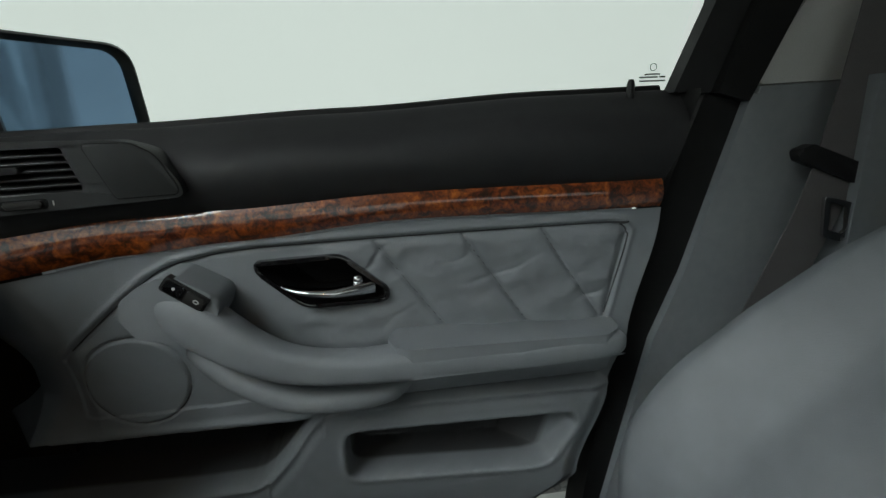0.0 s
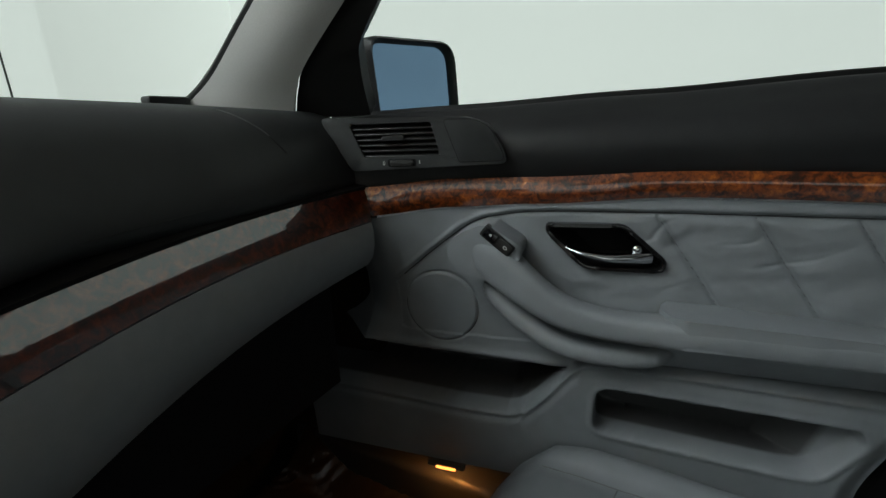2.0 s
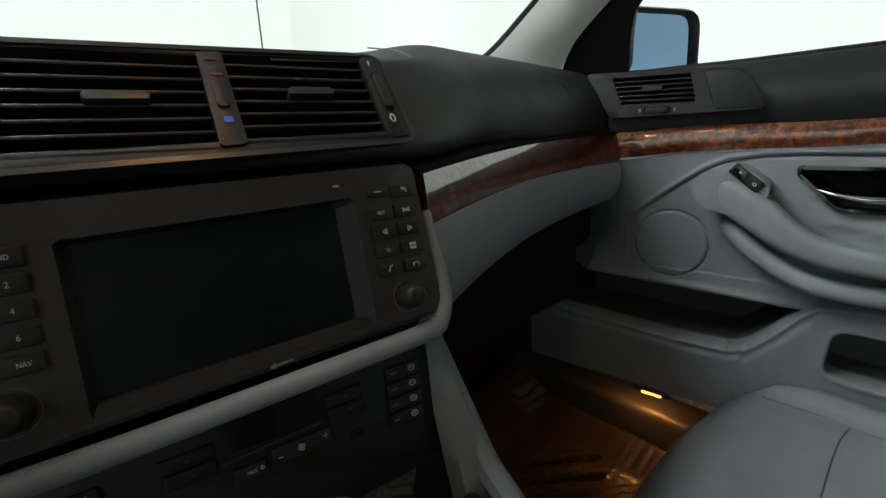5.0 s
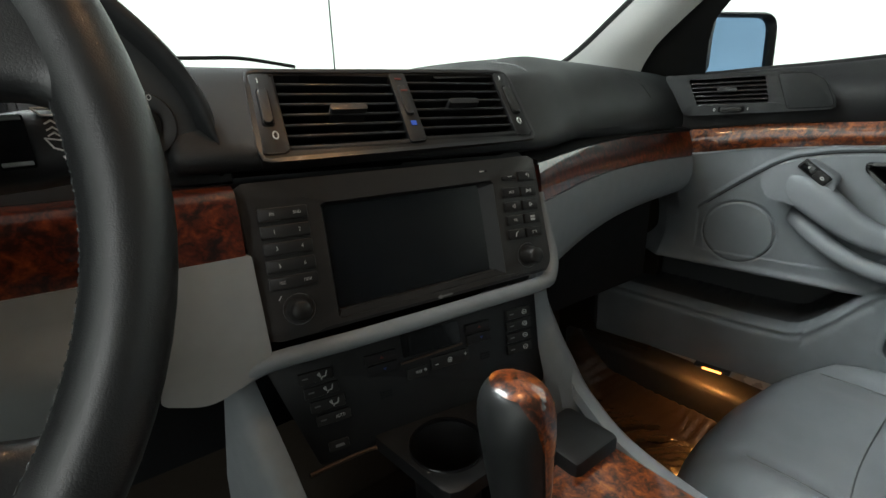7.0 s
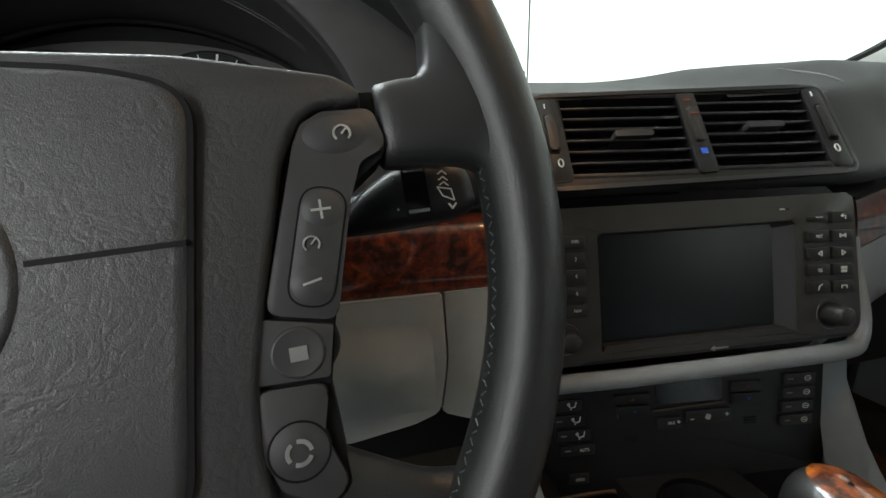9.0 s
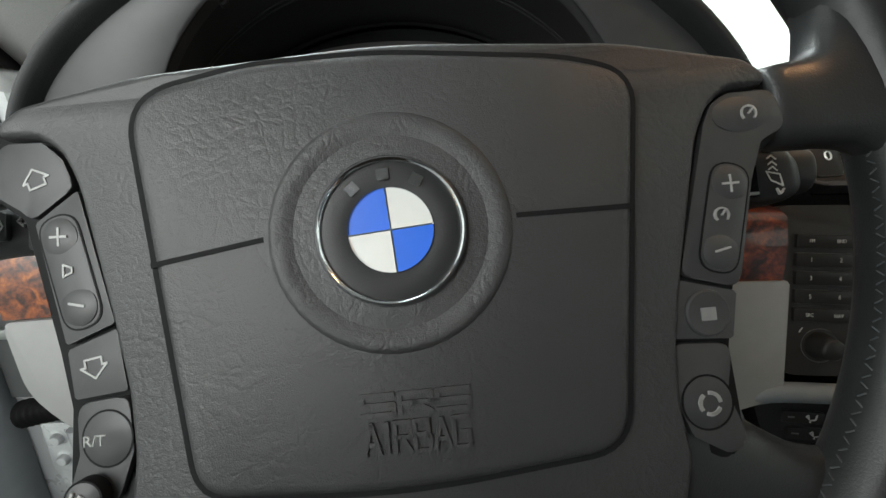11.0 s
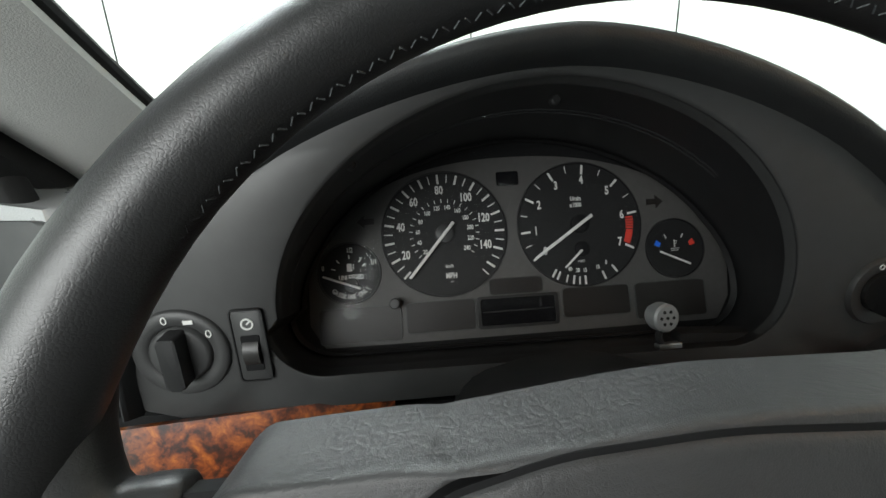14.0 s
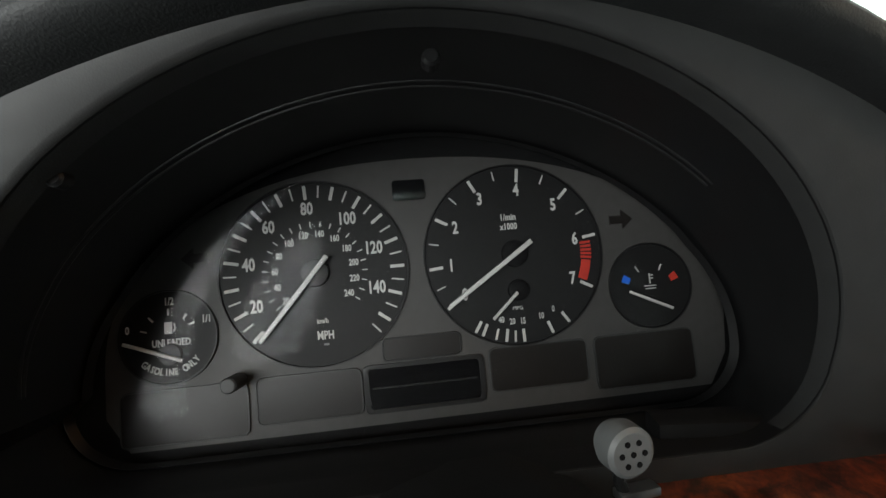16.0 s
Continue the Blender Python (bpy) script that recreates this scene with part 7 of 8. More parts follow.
def build_console():
    # right and left flanks, falling towards the seats
    for side, pts in (("r", [(0.150, 0.135, 0.690), (0.141, 0.085, 0.640), (0.135, 0.045, 0.605), (0.132, -0.03, 0.578), (0.130, -0.25, 0.565)]),
                      ("l", [(-0.150, 0.150, 0.690), (-0.142, 0.105, 0.640), (-0.138, 0.055, 0.600), (-0.134, -0.03, 0.575), (-0.132, -0.25, 0.565)])):
        sx = 1 if side == "r" else -1
        rows = []
        for p in smooth_line(pts, 24):
            rows.append([(p.x - sx * 0.012, p.y + 0.004, p.z - 0.008), (p.x - sx * 0.010, p.y, p.z), (p.x, p.y - 0.002, p.z + 0.002), (p.x + sx * 0.010, p.y, p.z - 0.006), (p.x + sx * 0.016, p.y + 0.03, p.z - 0.10), (p.x + sx * 0.018, p.y + 0.10, 0.262)])
        part("side_panel", thicken(loft(rows), 0.004), TRIM, console, "pale grey console flank", angle=60)
    # wedge-shaped flank beside the climate panel
    rows = []
    for i in range(17):
        t = i / 16
        y, z = 0.102 - 0.055 * t, 0.704 - 0.135 * t
        xi, xo = 0.121 - 0.012 * t, 0.124 + 0.034 * t
        rows.append([(xi, y + 0.016, z), ((xi + 0.002), y + 0.003, z), ((xi * 0.6 + xo * 0.4), y - 0.001, z), ((xi * 0.2 + xo * 0.8), y + 0.002, z), (xo, y + 0.010, z), ((xo + 0.002), y + 0.05, z - 0.01)])
    part("wedge_panel", thicken(loft(rows), 0.003), TRIM, console, "pale grey wedge beside the climate panel", angle=60)
    part("tray_bed", box(-0.126, -0.25, 0.50, 0.126, 0.125, 0.535, 0.004), DARK, console, "dark console bed")
    # tray with a bronze-edged lip beside the cup holder
    part("coin_tray", ring(resample(rect(-0.118, -0.02, -0.050, 0.115, 0.010), 60), resample(rect(-0.111, -0.012, -0.057, 0.108, 0.008), 60), -0.004, 0.03, 0.0015), BLACK, console, "black tray frame").matrix_local = pose(0, 0, 0.600, -90) @ Matrix.Diagonal((1, 1, -1, 1))
    part("tray_edge", sweep(smooth_line([(-0.116, 0.118, 0.607), (-0.09, 0.117, 0.607), (-0.064, 0.113, 0.608), (-0.054, 0.104, 0.606)], 16), (0.0016, 0.0016), 8), SATIN_BRONZE, console, "bronze edge of the tray")
    cup = new("cup_holder")
    cup.parent = console
    cup.matrix_local = pose(-0.020, 0.070, 0.618, -90) @ Matrix.Diagonal((1, 1, -1, 1))
    tagged(cup, "black round cup holder")
    N = 48
    part("surround", ring(resample(round_poly([(-0.044, -0.055), (0.052, -0.055), (0.060, 0.040), (-0.030, 0.044)], 0.012), N), [(0.030 * math.cos(2 * math.pi * i / N + 3.9), 0.030 * math.sin(2 * math.pi * i / N + 3.9)) for i in range(N)], 0.0, 0.012, 0.002), BLACK, cup, "black surround")
    part("well", turned([(0.030, 0.002), (0.0285, 0.01), (0.027, 0.055), (0.0, 0.056)], 36), BLACK, cup, angle=60)
    part("well_rim", turned([(0.0292, 0.002), (0.0298, -0.0012), (0.0312, -0.0012), (0.0320, 0.001)], 40), GLOSS, cup, "glossy rim", angle=60)
    part("end_box", box(0.055, 0.000, 0.570, 0.114, 0.055, 0.603, 0.006), BLACK, console, "black console end block")
    rows = [[(x, y, z) for x, z in ((-0.052, 0.585), (-0.05, 0.590), (0.11, 0.590), (0.122, 0.580))] for y in (0.02, -0.05, -0.15, -0.25)]
    part("wood_plate", thicken(loft(rows), 0.006), WOOD, console, "burl walnut plate round the gear lever")


build_console()


def gear_lever():
    g = thing("gear_selector", pose(-0.020, -0.012, 0.579) @ Matrix.Diagonal((0.94, 0.94, 1, 1)), "automatic gear lever with a black grip and burl wood cap", "gear lever")
    prof = [(-0.012, 0.0150, 0.0180), (0.020, 0.0162, 0.0195), (0.045, 0.0182, 0.0218), (0.068, 0.0206, 0.0245), (0.086, 0.0222, 0.0262), (0.100, 0.0235, 0.0280), (0.111, 0.0236, 0.0282), (0.120, 0.0222, 0.0265), (0.127, 0.0190, 0.0228), (0.1315, 0.0140, 0.0168), (0.134, 0.0075, 0.0090), (0.1346, 0.0004, 0.0005)]
    fine = smooth_line([Vector(p) for p in prof], 60)

    def point(p, a, grow):
        lean = 0.010 * step(0.0, 0.12, p.x)
        return ((p.y + grow) * math.sin(a), lean - (p.z + grow) * math.cos(a), p.x + grow * step(0.11, 0.13, p.x))

    part("grip", loft([[point(p, 2 * math.pi * k / 36, 0.0) for k in range(36)] for p in fine], wrap=True, caps=True), WHEEL, g, "black leather grip", angle=80)
    # wood over the top, running down the rear; the flanks stay black
    cols = 48
    rows = []
    for j in range(41):
        row = []
        for k in range(cols):
            a = 2 * math.pi * k / cols
            off = abs((math.degrees(a) - 52 + 180) % 360 - 180)
            low = lerp_table(off, [(0, -0.012), (38, -0.012), (50, 0.055), (62, 0.104), (78, 0.122), (100, 0.1300), (180, 0.1310)])[0]
            z = low + (0.1346 - low) * (j / 40)
            i = min(range(len(fine)), key=lambda q: abs(fine[q].x - z))
            q = fine[i].lerp(fine[min(i + 1, 60)], 0.0)
            lo, hi = (fine[i - 1], fine[i]) if fine[i].x > z and i else (fine[i], fine[min(i + 1, 60)])
            t = 0.0 if hi.x == lo.x else max(0.0, min(1.0, (z - lo.x) / (hi.x - lo.x)))
            row.append(point(lo.lerp(hi, t), a, 0.0011))
        rows.append(row)
    part("wood_cap", loft(rows, wrap=True), WOOD, g, "glossy burl wood cap and spine", angle=80)


gear_lever()


# ---- column, stalks and ignition ----
KNEEGREY = material("pale_roller_plastic", (0.22, 0.22, 0.21), 0.4, scale=60)

def column():
    c = thing("steering_column", WHEEL_M, "black steering column shroud with two stalks", "steering column")
    rows = []
    for y, w, h in ((0.034, 0.060, 0.050), (0.07, 0.066, 0.056), (0.13, 0.064, 0.056), (0.20, 0.060, 0.052)):
        rows.append([(w * math.copysign(abs(math.cos(a)) ** 0.6, math.cos(a)), y, -0.008 + h * math.copysign(abs(math.sin(a)) ** 0.6, math.sin(a))) for a in [2 * math.pi * i / 28 for i in range(28)]])
    part("shroud", loft(rows, wrap=True, caps=True), BLACK, c, "black column shroud", angle=60)
    # wiper stalk on the far side from the door, lights stalk on the other
    for sx in (1, -1):
        st = new("stalk")
        st.parent = c
        tagged(st, "black wiper stalk" if sx > 0 else "black indicator stalk")
        path = smooth_line([(sx * 0.058, 0.078, 0.009), (sx * 0.100, 0.074, 0.0115), (sx * 0.125, 0.071, 0.0140), (sx * 0.145, 0.069, 0.0195), (sx * 0.165, 0.067, 0.0205), (sx * 0.180, 0.066, 0.0195), (sx * 0.187, 0.066, 0.0190)], 36)
        rad = [(0.0095 - 0.004 * step(0.93, 1.0, i / 36), 0.0075 + 0.0030 * step(0.3, 0.65, i / 36) - 0.004 * step(0.90, 1.0, i / 36)) for i in range(37)]
        part("lever", sweep(path, rad, 20, up=(0, 0, 1), power=0.72), BLACK if sx > 0 else WKEY, st, angle=60)
        if sx > 0:
            body = smooth_line([Vector(p) for p in ((0.1150, 0.0040, 0.0065), (0.1200, 0.0038, 0.0135), (0.1300, 0.0036, 0.0232), (0.1450, 0.0036, 0.0308), (0.1580, 0.0040, 0.0332), (0.1690, 0.0052, 0.0318), (0.1765, 0.0080, 0.0262), (0.1800, 0.0130, 0.0205))], 40)
            rows = []
            for p in body:
                zc, hz = (p.y + p.z) / 2, (p.z - p.y) / 2
                hy = min(0.0125, 0.0035 + hz * 0.75)
                rows.append([(p.x, 0.0670 - hy * math.copysign(abs(math.cos(b)) ** 0.55, math.cos(b)), zc + hz * math.copysign(abs(math.sin(b)) ** 0.7, math.sin(b))) for b in [2 * math.pi * i / 32 for i in range(32)]])
            part("paddle", loft(rows, wrap=True, caps=True), BLACK, st, "broad rounded black stalk paddle", angle=75)
            part("roller_well", slab(rect(0.1450, 0.0080, 0.1555, 0.0285, 0.001), 0.0542, 0.058), GLOSS, st, "black roller in the paddle", smooth=False)
            for z in (0.0085, 0.0262):
                part("roller_rib", slab(rect(0.1458, z, 0.1548, z + 0.0014, 0.0004), 0.0532, 0.056), KNEEGREY, st, "pale roller rib", smooth=False)
            for z in (0.0110, 0.0245):
                part("dot", slab(ellipse(0.1415, z, 0.0006, n=8), 0.0544, 0.056), INKDIM, st, smooth=False)
            outlines = [[(0.1585, 0.0310), (0.1640, 0.0305), (0.1650, 0.0275), (0.1610, 0.0278)], [(0.1600, 0.0185), (0.1660, 0.0170), (0.1668, 0.0120), (0.1618, 0.0145)]]
            for pts in outlines:
                part("stalk_mark", stroke(pts, 0.0006, 0.0544, 0.056, True), INK, st)
            for z in (0.0255, 0.0228, 0.0205):
                part("stalk_mark", stroke([(0.1612, z - 0.0012), (0.1632, z), (0.1650, z - 0.0018)], 0.0006, 0.0544, 0.056), INK, st)
            part("stalk_mark", stroke([(0.1640, 0.0108), (0.1655, 0.0085), (0.1672, 0.0105)], 0.0006, 0.0544, 0.056), INK, st)
            continue
        part("collar", box(sx * 0.149 - 0.0065, 0.0575, 0.0110, sx * 0.149 + 0.0065, 0.0615, 0.0285, 0.0015), WKEY, st, "raised stalk key")
        bm = bmesh.new()
        stroke(arrow_outline(0.0048, 0.0052, 90, -0.1560, 0.0235), 0.0005, 0.0566, 0.0585, True, bm)
        stroke(arrow_outline(0.0048, 0.0052, -90, -0.1495, 0.0225), 0.0005, 0.0560, 0.0585, True, bm)
        stroke([(-0.1530, 0.0195), (-0.1530, 0.0165), (-0.1512, 0.0165)], 0.0005, 0.0566, 0.0585, bm=bm)
        part("function_key", slab(rect(-0.1750, 0.0155, -0.1620, 0.0275, 0.0015), 0.0555, 0.062, 0.0008), WKEY, st, "small stalk key")
        lettering("BC", 0.0040, INK, st, pose(-0.1690, 0.0555, 0.0225), label="white letters")
        stroke([(-0.1728, 0.0258), (-0.1655, 0.0258), (-0.1632, 0.0215), (-0.1655, 0.0180), (-0.1728, 0.0180)], 0.0005, 0.0552, 0.0565, True, bm)
        part("stalk_mark", bm, INK, st)
    part("adjuster", slab(rect(-0.010, -0.014, 0.010, 0.014, 0.005), -0.006, 0.03, 0.003), BLACK, c, "black column adjuster").matrix_local = pose(-0.1310, 0.098, -0.0410)
    part("adjuster_mark", ring(ellipse(0, 0, 0.0048, n=18), ellipse(0, 0, 0.0041, n=18), -0.0066, -0.005), INK, c).matrix_local = pose(-0.1320, 0.098, -0.0410)
    part("adjuster_mark", stroke([(-0.0045, -0.0005), (0.0045, -0.0005)], 0.0007, -0.0066, -0.005), INK, c).matrix_local = pose(-0.1320, 0.098, -0.0410)
    part("adjuster_mark", slab(ellipse(0, 0, 0.0014, n=10), -0.0067, -0.005), INK, c, smooth=False).matrix_local = pose(-0.1320, 0.098, -0.0410)
    ig = part("ignition_lock", turned([(0.0, -0.006), (0.0045, -0.006), (0.0050, -0.008), (0.0060, -0.0085), (0.0075, -0.007), (0.014, -0.006), (0.018, -0.002), (0.020, 0.012)], 32), BLACK, c, "dark round ignition lock", angle=60)
    key = part("key_slot", turned([(0.0, -0.0068), (0.0040, -0.0068), (0.0044, -0.005)], 20), SATIN, c, "steel key barrel")
    key.matrix_local = pose(0.093, 0.130, -0.045, 0, 0, 20)
    ig.matrix_local = pose(0.093, 0.130, -0.045, 0, 0, 20)


column()


TRIMDARK = material("seat_seam_leather", (0.12, 0.125, 0.13), 0.6, scale=200)


# ---- passenger seat ----
def cushion(rows, mat, name, parent, label):
    return part(name, loft(rows, wrap=True, caps=True), mat, parent, label, angle=80)


def seat():
    s = thing("passenger_seat", pose(0.445, -0.02, 0.0), "grey leather passenger seat with side bolsters", "car seat")
    rows = []
    for i in range(25):
        y = 0.055 - 0.53 * i / 24
        k = min(1.0, math.sqrt(max(0.0, (0.060 - y) / 0.07)))
        top = 0.505 - 0.10 * (1 - k) - 0.02 * step(0.1, 0.5, 0.05 - y)
        row = []
        for j in range(34):
            x = -0.205 + 0.41 * j / 33
            e = abs(x) / 0.205
            z = top - 0.012 * e * e + 0.016 * step(0.60, 0.80, e) * step(0.02, 0.12, 0.05 - y) - 0.050 * step(0.80, 1.0, e) ** 1.5 - 0.005 * math.exp(-((e - 0.62) / 0.03) ** 2)
            row.append((x, y - 0.03 * e ** 3, z + 0.0025 * noise.noise(Vector((x * 16, y * 16, 0)))))
        row += [(0.210, y, 0.38), (0.19, y, 0.30), (-0.19, y, 0.30), (-0.210, y, 0.38)]
        rows.append(row)
    cushion(rows, LEATHER, "seat_cushion", s, "grey leather seat cushion")
    for pts in ([rows[i][j] for i in range(3, 24)] for j in (6, 27)):
        part("seam_line", sweep([(x, y, z + 0.0006) for x, y, z in pts], (0.0007, 0.0007), 6), TRIMDARK, s, "dark seam beside the bolster")
    part("seam_line", sweep([(x, y, z + 0.0006) for x, y, z in rows[7][6:28]], (0.0007, 0.0007), 6), TRIMDARK, s, "dark cross seam of the cushion")
    rows = []
    line = smooth_line([(-0.390, 0.40), (-0.380, 0.524), (-0.388, 0.592), (-0.430, 0.660), (-0.473, 0.700), (-0.530, 0.754), (-0.60, 0.825), (-0.71, 0.935)], 30)
    for i, p in enumerate(line):
        t = i / 30
        yb, z = p.x, p.y
        hw = 0.225 - 0.04 * step(0.75, 1.0, t)
        row = []
        for j in range(34):
            x = -hw + 2 * hw * j / 33
            e = abs(x) / hw
            fwd = -0.05 + 0.055 * step(0.45, 0.80, e) * (1 - 0.5 * step(0.6, 1.0, t)) - 0.085 * step(0.80, 1.0, e) ** 1.6
            row.append((x, yb + fwd * 0.8, z + fwd * 0.5 + 0.002 * noise.noise(Vector((x * 18, z * 18, 5)))))
        row += [(hw, yb - 0.14, z - 0.05), (hw * 0.8, yb - 0.17, z - 0.08), (-hw * 0.8, yb - 0.17, z - 0.08), (-hw, yb - 0.14, z - 0.05)]
        rows.append(row)
    cushion(rows, LEATHER, "backrest", s, "reclined grey leather backrest with raised bolsters")
    part("base", box(-0.18, -0.45, 0.262, 0.18, -0.02, 0.34, 0.01), BLACK, s, "black seat base")


seat()


# ---- centre pillar, belt and sill on the passenger side ----
def pillar_and_belt():
    low = [(0.595, 0.36), (0.66, 0.30), (1.00, 0.30), (1.00, 0.945), (0.750, 0.940), (0.724, 0.853), (0.690, 0.735), (0.657, 0.65), (0.622, 0.489)]
    bm = slab(round_poly(low, 0.01), 0.052, 0.12, 0.012, 3)
    solo("pillar_trim_lower", bm, TRIM, DOOR, "grey lower centre pillar trim", "pillar trim", kind="structure")
    bm = slab(round_poly([(0.750, 0.9415), (1.00, 0.9465), (1.02, 1.28), (0.890, 1.28), (0.798, 1.025)], 0.006), 0.054, 0.12, 0.010, 3)
    solo("pillar_trim_upper", bm, CLOTH, DOOR, "pale cloth upper centre pillar trim", "pillar trim", kind="structure")
    solo("door_opening_seal", slab(round_poly([(0.575, 0.36), (0.610, 0.36), (0.640, 0.489), (0.672, 0.65), (0.706, 0.735), (0.738, 0.853), (0.760, 0.945), (0.705, 0.945), (0.672, 0.853), (0.640, 0.735), (0.612, 0.60), (0.590, 0.489)], 0.006), 0.064, 0.11, 0.006),
         RUBBER, DOOR, "black rubber door opening seal", "door seal", kind="structure")
    b = thing("seat_belt", DOOR, "grey seat belt with a chrome buckle tongue", "seat belt")
    part("webbing", thicken(loft([[(0.842, 0.030, 1.06), (0.895, 0.030, 1.06)], [(0.826, 0.028, 0.94), (0.880, 0.028, 0.94)], [(0.808, 0.026, 0.85), (0.868, 0.026, 0.85)], [(0.793, 0.026, 0.80), (0.850, 0.026, 0.79)], [(0.740, 0.026, 0.67), (0.800, 0.026, 0.67)], [(0.68, 0.026, 0.50), (0.74, 0.026, 0.49)]]), 0.0015), WEBBING, b, "grey woven webbing")
    part("guide", slab(round_poly([(0.780, 0.872), (0.798, 0.878), (0.905, 0.838), (0.905, 0.818), (0.885, 0.822), (0.785, 0.861)], 0.006), 0.018, 0.030, 0.004), BLACK, b, "black belt guide")
    out = [(0.818, 0.822), (0.856, 0.812), (0.862, 0.776), (0.850, 0.768), (0.824, 0.776)]
    ins = [(0.826, 0.815), (0.848, 0.808), (0.852, 0.782), (0.846, 0.778), (0.829, 0.784)]
    part("tongue", ring(resample(round_poly(out, 0.003), 40), resample(round_poly(ins, 0.002), 40), 0.014, 0.018, 0.001), CHROME, b, "chrome belt tongue")


pillar_and_belt()


def sill_and_mat():
    solo("sill_trim_right", box(0.622, -0.5, 0.262, 0.70, 0.45, 0.372, 0.014, 4), SILL, Matrix(), "dark grey sill trim under the passenger door", "sill trim", kind="structure")
    rows = []
    for y in np.linspace(0.00, 0.42, 90):
        row = []
        for x in np.linspace(0.20, 0.632, 90):
            q = x * 0.55 + y * 0.83 + 0.010 * noise.noise(Vector((x * 30, y * 30, 6)))
            z = 0.268 + 0.004 * noise.noise(Vector((x * 14, y * 14, 3))) + 0.06 * step(0.30, 0.42, y) + 0.05 * step(0.565, 0.640, x)
            z += (0.0016 * math.sin(q * 420) + 0.0010 * noise.noise(Vector((x * 120, y * 120, 9)))) * (0.35 + 0.65 * step(0.46, 0.56, x))
            row.append((x, y, z))
        rows.append(row)
    ob = solo("floor_mat", thicken(loft(rows), 0.0015), FILM, Matrix(), "crumpled protective film mat in the footwell", "floor mat")
    # lines of unreadable print, broken like words
    for x, y, words in ((0.52, 0.215, (0.030, 0.018, 0.036, 0.024)), (0.49, 0.190, (0.022, 0.040, 0.016, 0.030)), (0.455, 0.170, (0.034, 0.020, 0.028))):
        at = -0.06
        for w in words:
            b = part("printed_bar", box(at, -0.0042, 0, at + w, 0.0042, 0.0008), DARK, ob, "dark printed word on the film", smooth=False)
            b.matrix_local = pose(x, y, 0.2745, 0, 0, -38)
            at += w + 0.007
    solo("kick_panel_right", slab(round_poly([(-0.42, 0.27), (-0.06, 0.27), (-0.06, 0.78), (-0.42, 0.78)], 0.01), 0.120, 0.150, 0.008, 3), CARPET, DOOR, "dark carpet ahead of the passenger door", "trim", kind="structure")
    solo("footwell_side", box(0.545, 0.47, 0.262, 0.66, 0.62, 0.79, 0.022, 5), CARPET, Matrix(), "dark carpet on the footwell side", "bulkhead", kind="structure")


sill_and_mat()


KNEEDARK = material("grey_post_lining", (0.10, 0.105, 0.105), 0.6, scale=60)


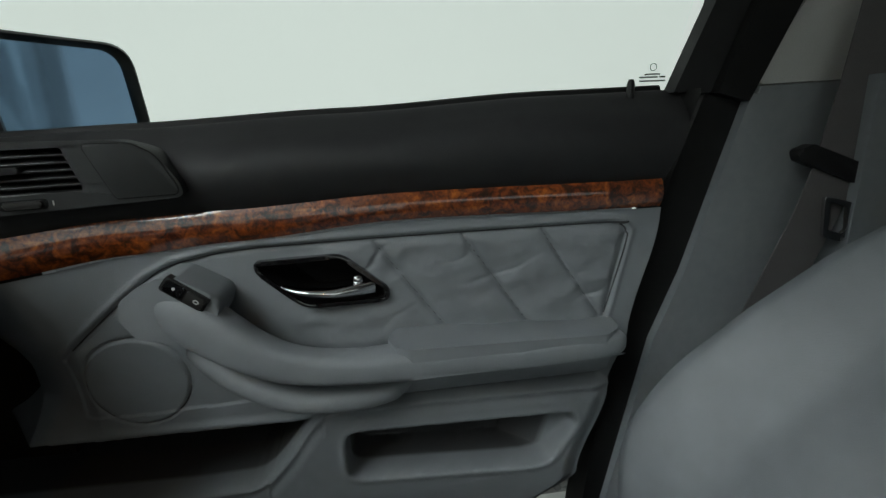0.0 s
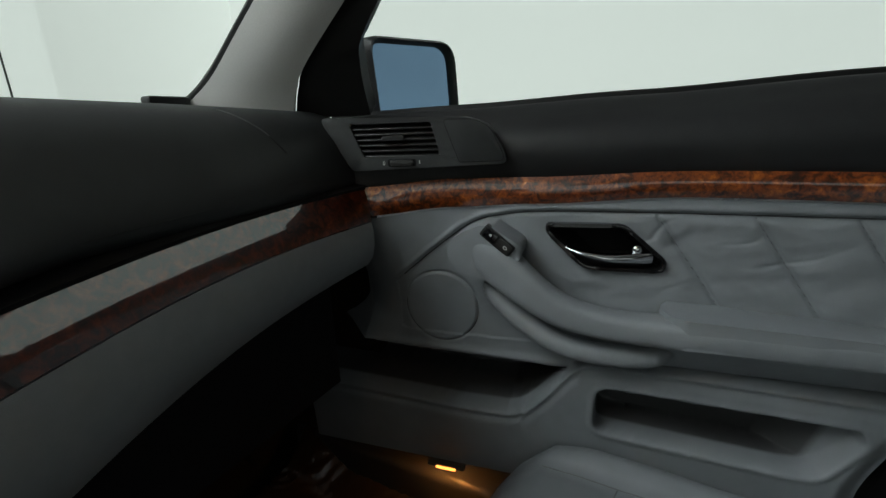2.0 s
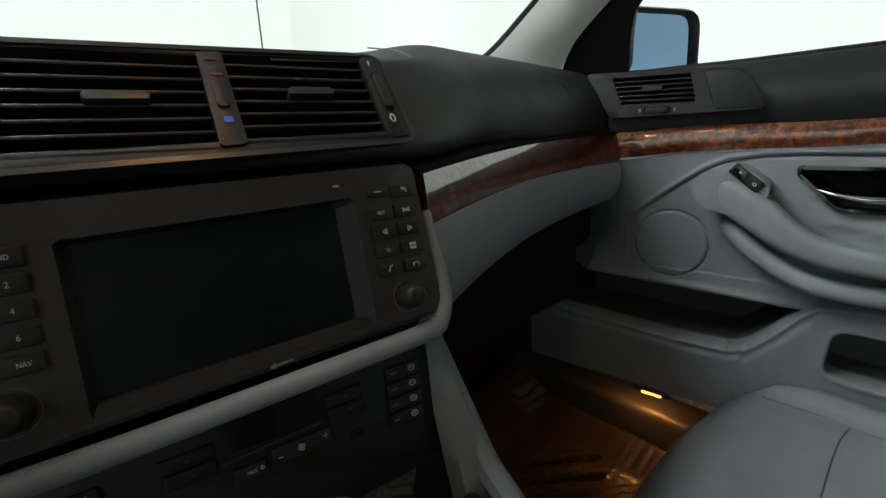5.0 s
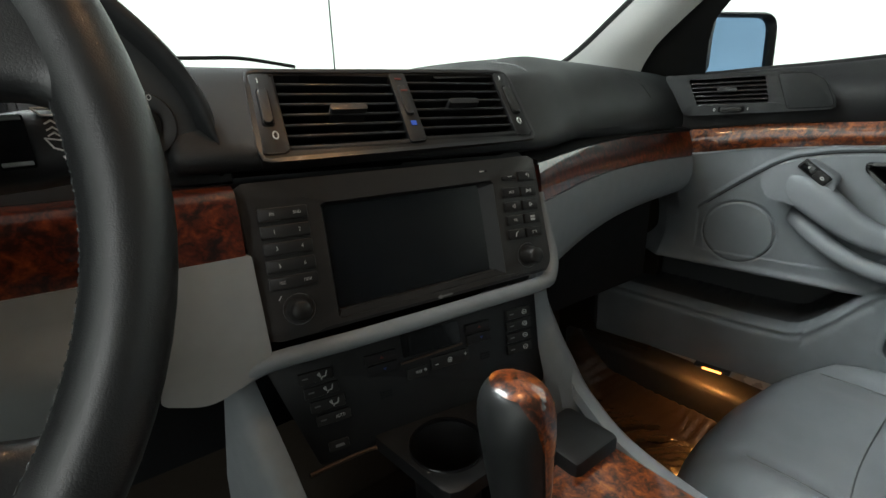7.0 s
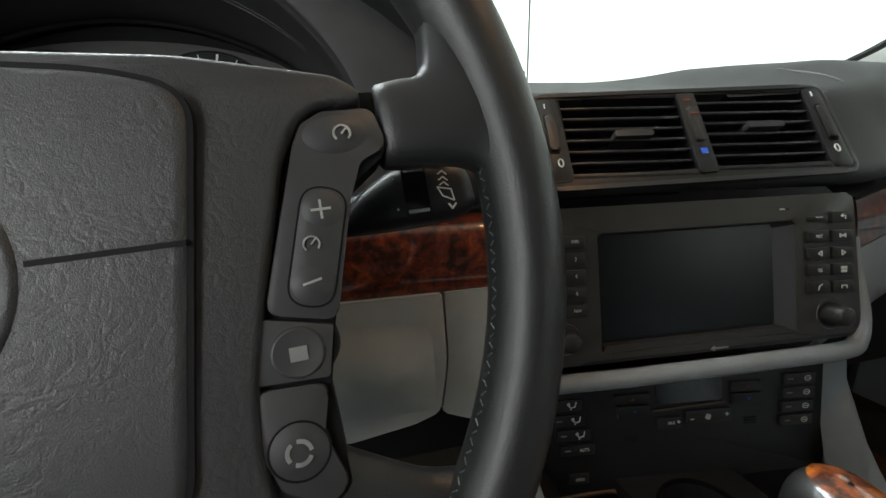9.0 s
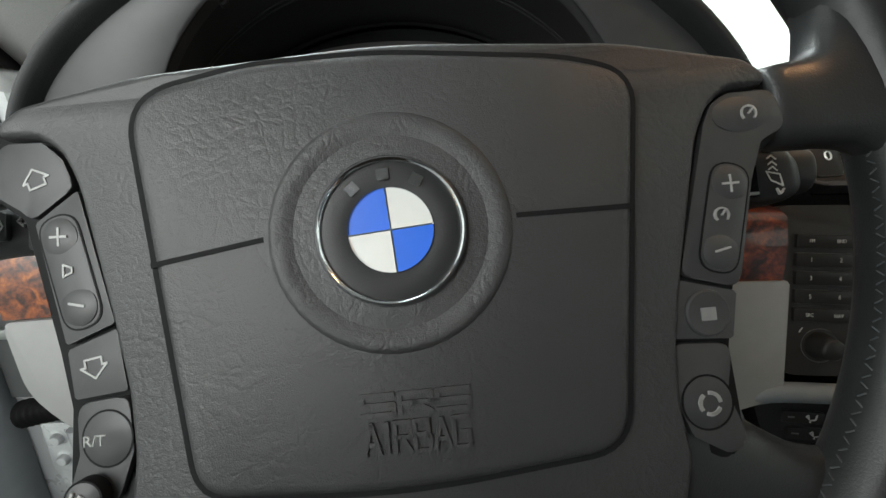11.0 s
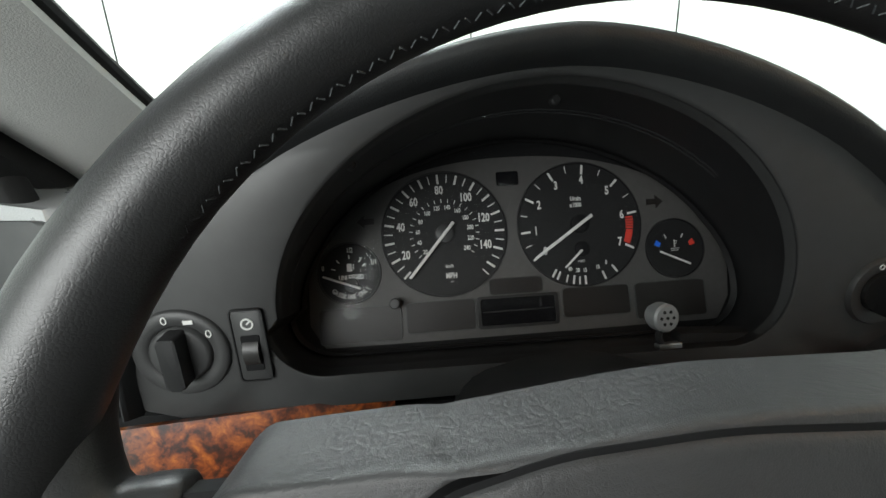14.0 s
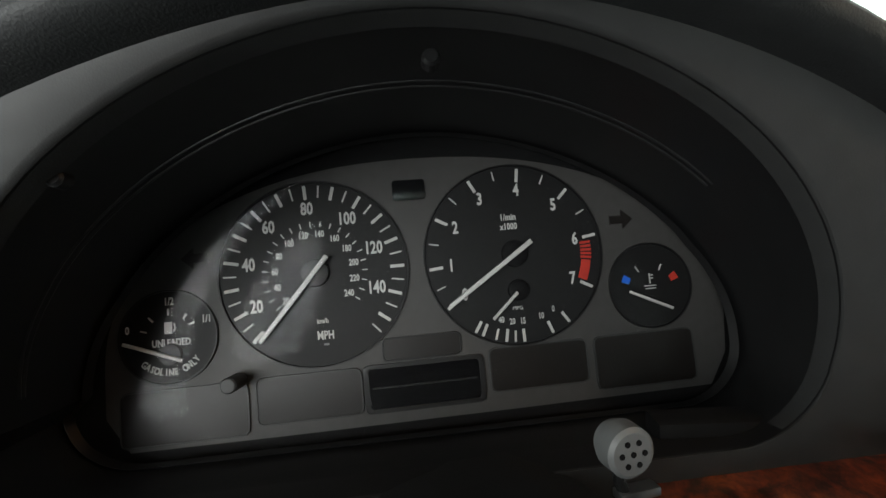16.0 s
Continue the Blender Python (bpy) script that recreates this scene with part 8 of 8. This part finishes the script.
# ---- driver side, through the open door ----
def driver_side():
    post = solo("door_opening_post", slab(round_poly([(-0.80, 0.28), (-0.695, 0.28), (-0.668, 0.72), (-0.69, 0.93), (-0.80, 0.95)], 0.02), 0.24, 0.34, 0.012, 3), PAINT, Matrix(), "pale painted door post with hinge", "door post", kind="structure")
    solo("door_seal_left", sweep(smooth_line([(-0.662, 0.19, 0.36), (-0.660, 0.205, 0.45), (-0.662, 0.216, 0.53), (-0.668, 0.221, 0.60), (-0.676, 0.224, 0.66), (-0.684, 0.230, 0.76), (-0.70, 0.24, 0.86), (-0.74, 0.26, 0.95)], 40), (0.010, 0.013), 12, up=(0, 1, 0)), RUBBER, Matrix(), "thick black rubber seal on the door opening", "door seal", kind="structure")
    for zc in (0.593, 0.783):
        h = new("hinge")
        h.parent = post
        h.matrix_local = pose(-0.712, 0.232, zc)
        tagged(h, "pale painted steel door hinge")
        part("leaf", box(-0.026, -0.004, -0.028, 0.010, 0.012, 0.028, 0.003), PAINT, h, "painted hinge leaf")
        part("knuckle", sweep([(0.016, -0.008, -0.020), (0.014, -0.008, 0.026)], (0.0085, 0.0085), 18, up=(0, 1, 0)), PAINT, h, "round hinge knuckle", angle=60)
        part("pin", sweep([(0.0162, -0.008, -0.026), (0.016, -0.008, -0.019)], (0.0055, 0.0055), 14, up=(0, 1, 0)), SATIN, h, "steel hinge pin", angle=60)
        for z in (-0.012, 0.012):
            part("bolt", turned([(0.0, -0.010), (0.0042, -0.010), (0.0058, -0.008), (0.0058, -0.005), (0.0085, -0.004), (0.0085, 0.0)], 12), PAINT, h, "hinge bolt", angle=50).matrix_local = pose(-0.010, 0, z)
    # rubber sleeve of the cable loom and the check strap
    bm = bmesh.new()
    path = [(-0.744 + 0.052 * i / 40, 0.226, 0.634 + 0.012 * i / 40) for i in range(41)]
    sweep(path, [(0.011 + 0.0022 * math.cos(i * 1.25), 0.011 + 0.0022 * math.cos(i * 1.25)) for i in range(41)], 16, up=(0, 1, 0), bm=bm)
    part("cable_sleeve", bm, RUBBER, post, "black corrugated cable sleeve", angle=70)
    part("check_strap", box(-0.765, 0.222, 0.712, -0.690, 0.230, 0.722, 0.002), SATIN, post, "steel check strap")
    part("post_cover", slab(round_poly([(-0.800, 0.930), (-0.700, 0.925), (-0.690, 0.82), (-0.700, 0.66), (-0.715, 0.645), (-0.800, 0.645)], 0.012), 0.236, 0.245, 0.003), KNEEDARK, post, "dark grey post lining")
    # painted jamb, seal and pedal bracket below the knee panel
    jamb = smooth_line([(-0.716, 0.236, 0.66), (-0.704, 0.234, 0.61), (-0.693, 0.230, 0.55), (-0.688, 0.224, 0.48), (-0.690, 0.210, 0.40), (-0.70, 0.18, 0.33)], 24)
    rows = [[(p.x - 0.030, p.y + 0.012, p.z), (p.x - 0.012, p.y - 0.002, p.z), (p.x + 0.006, p.y - 0.004, p.z), (p.x + 0.014, p.y + 0.004, p.z), (p.x + 0.016, p.y + 0.03, p.z)] for p in jamb]
    solo("door_jamb", thicken(loft(rows), 0.003), PAINT, Matrix(), "pale painted inner door jamb", "door jamb", kind="structure")
    solo("kick_plate_edge", sweep(smooth_line([(-0.655, 0.262, 0.60), (-0.648, 0.262, 0.54), (-0.650, 0.258, 0.46), (-0.656, 0.25, 0.36)], 16), (0.006, 0.012), 10, up=(0, 1, 0)), KNEEGREY, Matrix(), "grey edge of the footwell lining", "trim", kind="structure")
    pb = thing("pedal_bracket", pose(-0.606, 0.30, 0.50), "ribbed grey steel pedal bracket under the dashboard", "bracket")
    for i in range(4):
        part("rib", box(-0.016 + 0.009 * i, -0.004 + 0.002 * (i % 2), -0.16, -0.010 + 0.009 * i, 0.02, 0.10, 0.0015), SATIN_G, pb)
    d = thing("driver_door", pose(-0.78, 0.28, 0, 0, 0, 205), "open driver door seen at its inner edge", "car door")
    part("inner_skin", box(0.0, -0.04, 0.30, 0.95, 0.06, 0.92, 0.02, 3), TRIM, d, "grey inner door skin")
    solo("kick_panel", box(-0.76, 0.36, 0.262, -0.575, 0.55, 0.70, 0.01), DARK, Matrix(), "dark footwell side lining", "trim", kind="structure")
    solo("sill_left", box(-0.80, -1.4, 0.20, -0.66, 0.22, 0.33, 0.015, 3), PAINT, Matrix(), "pale painted door sill", "sill", kind="structure")


driver_side()
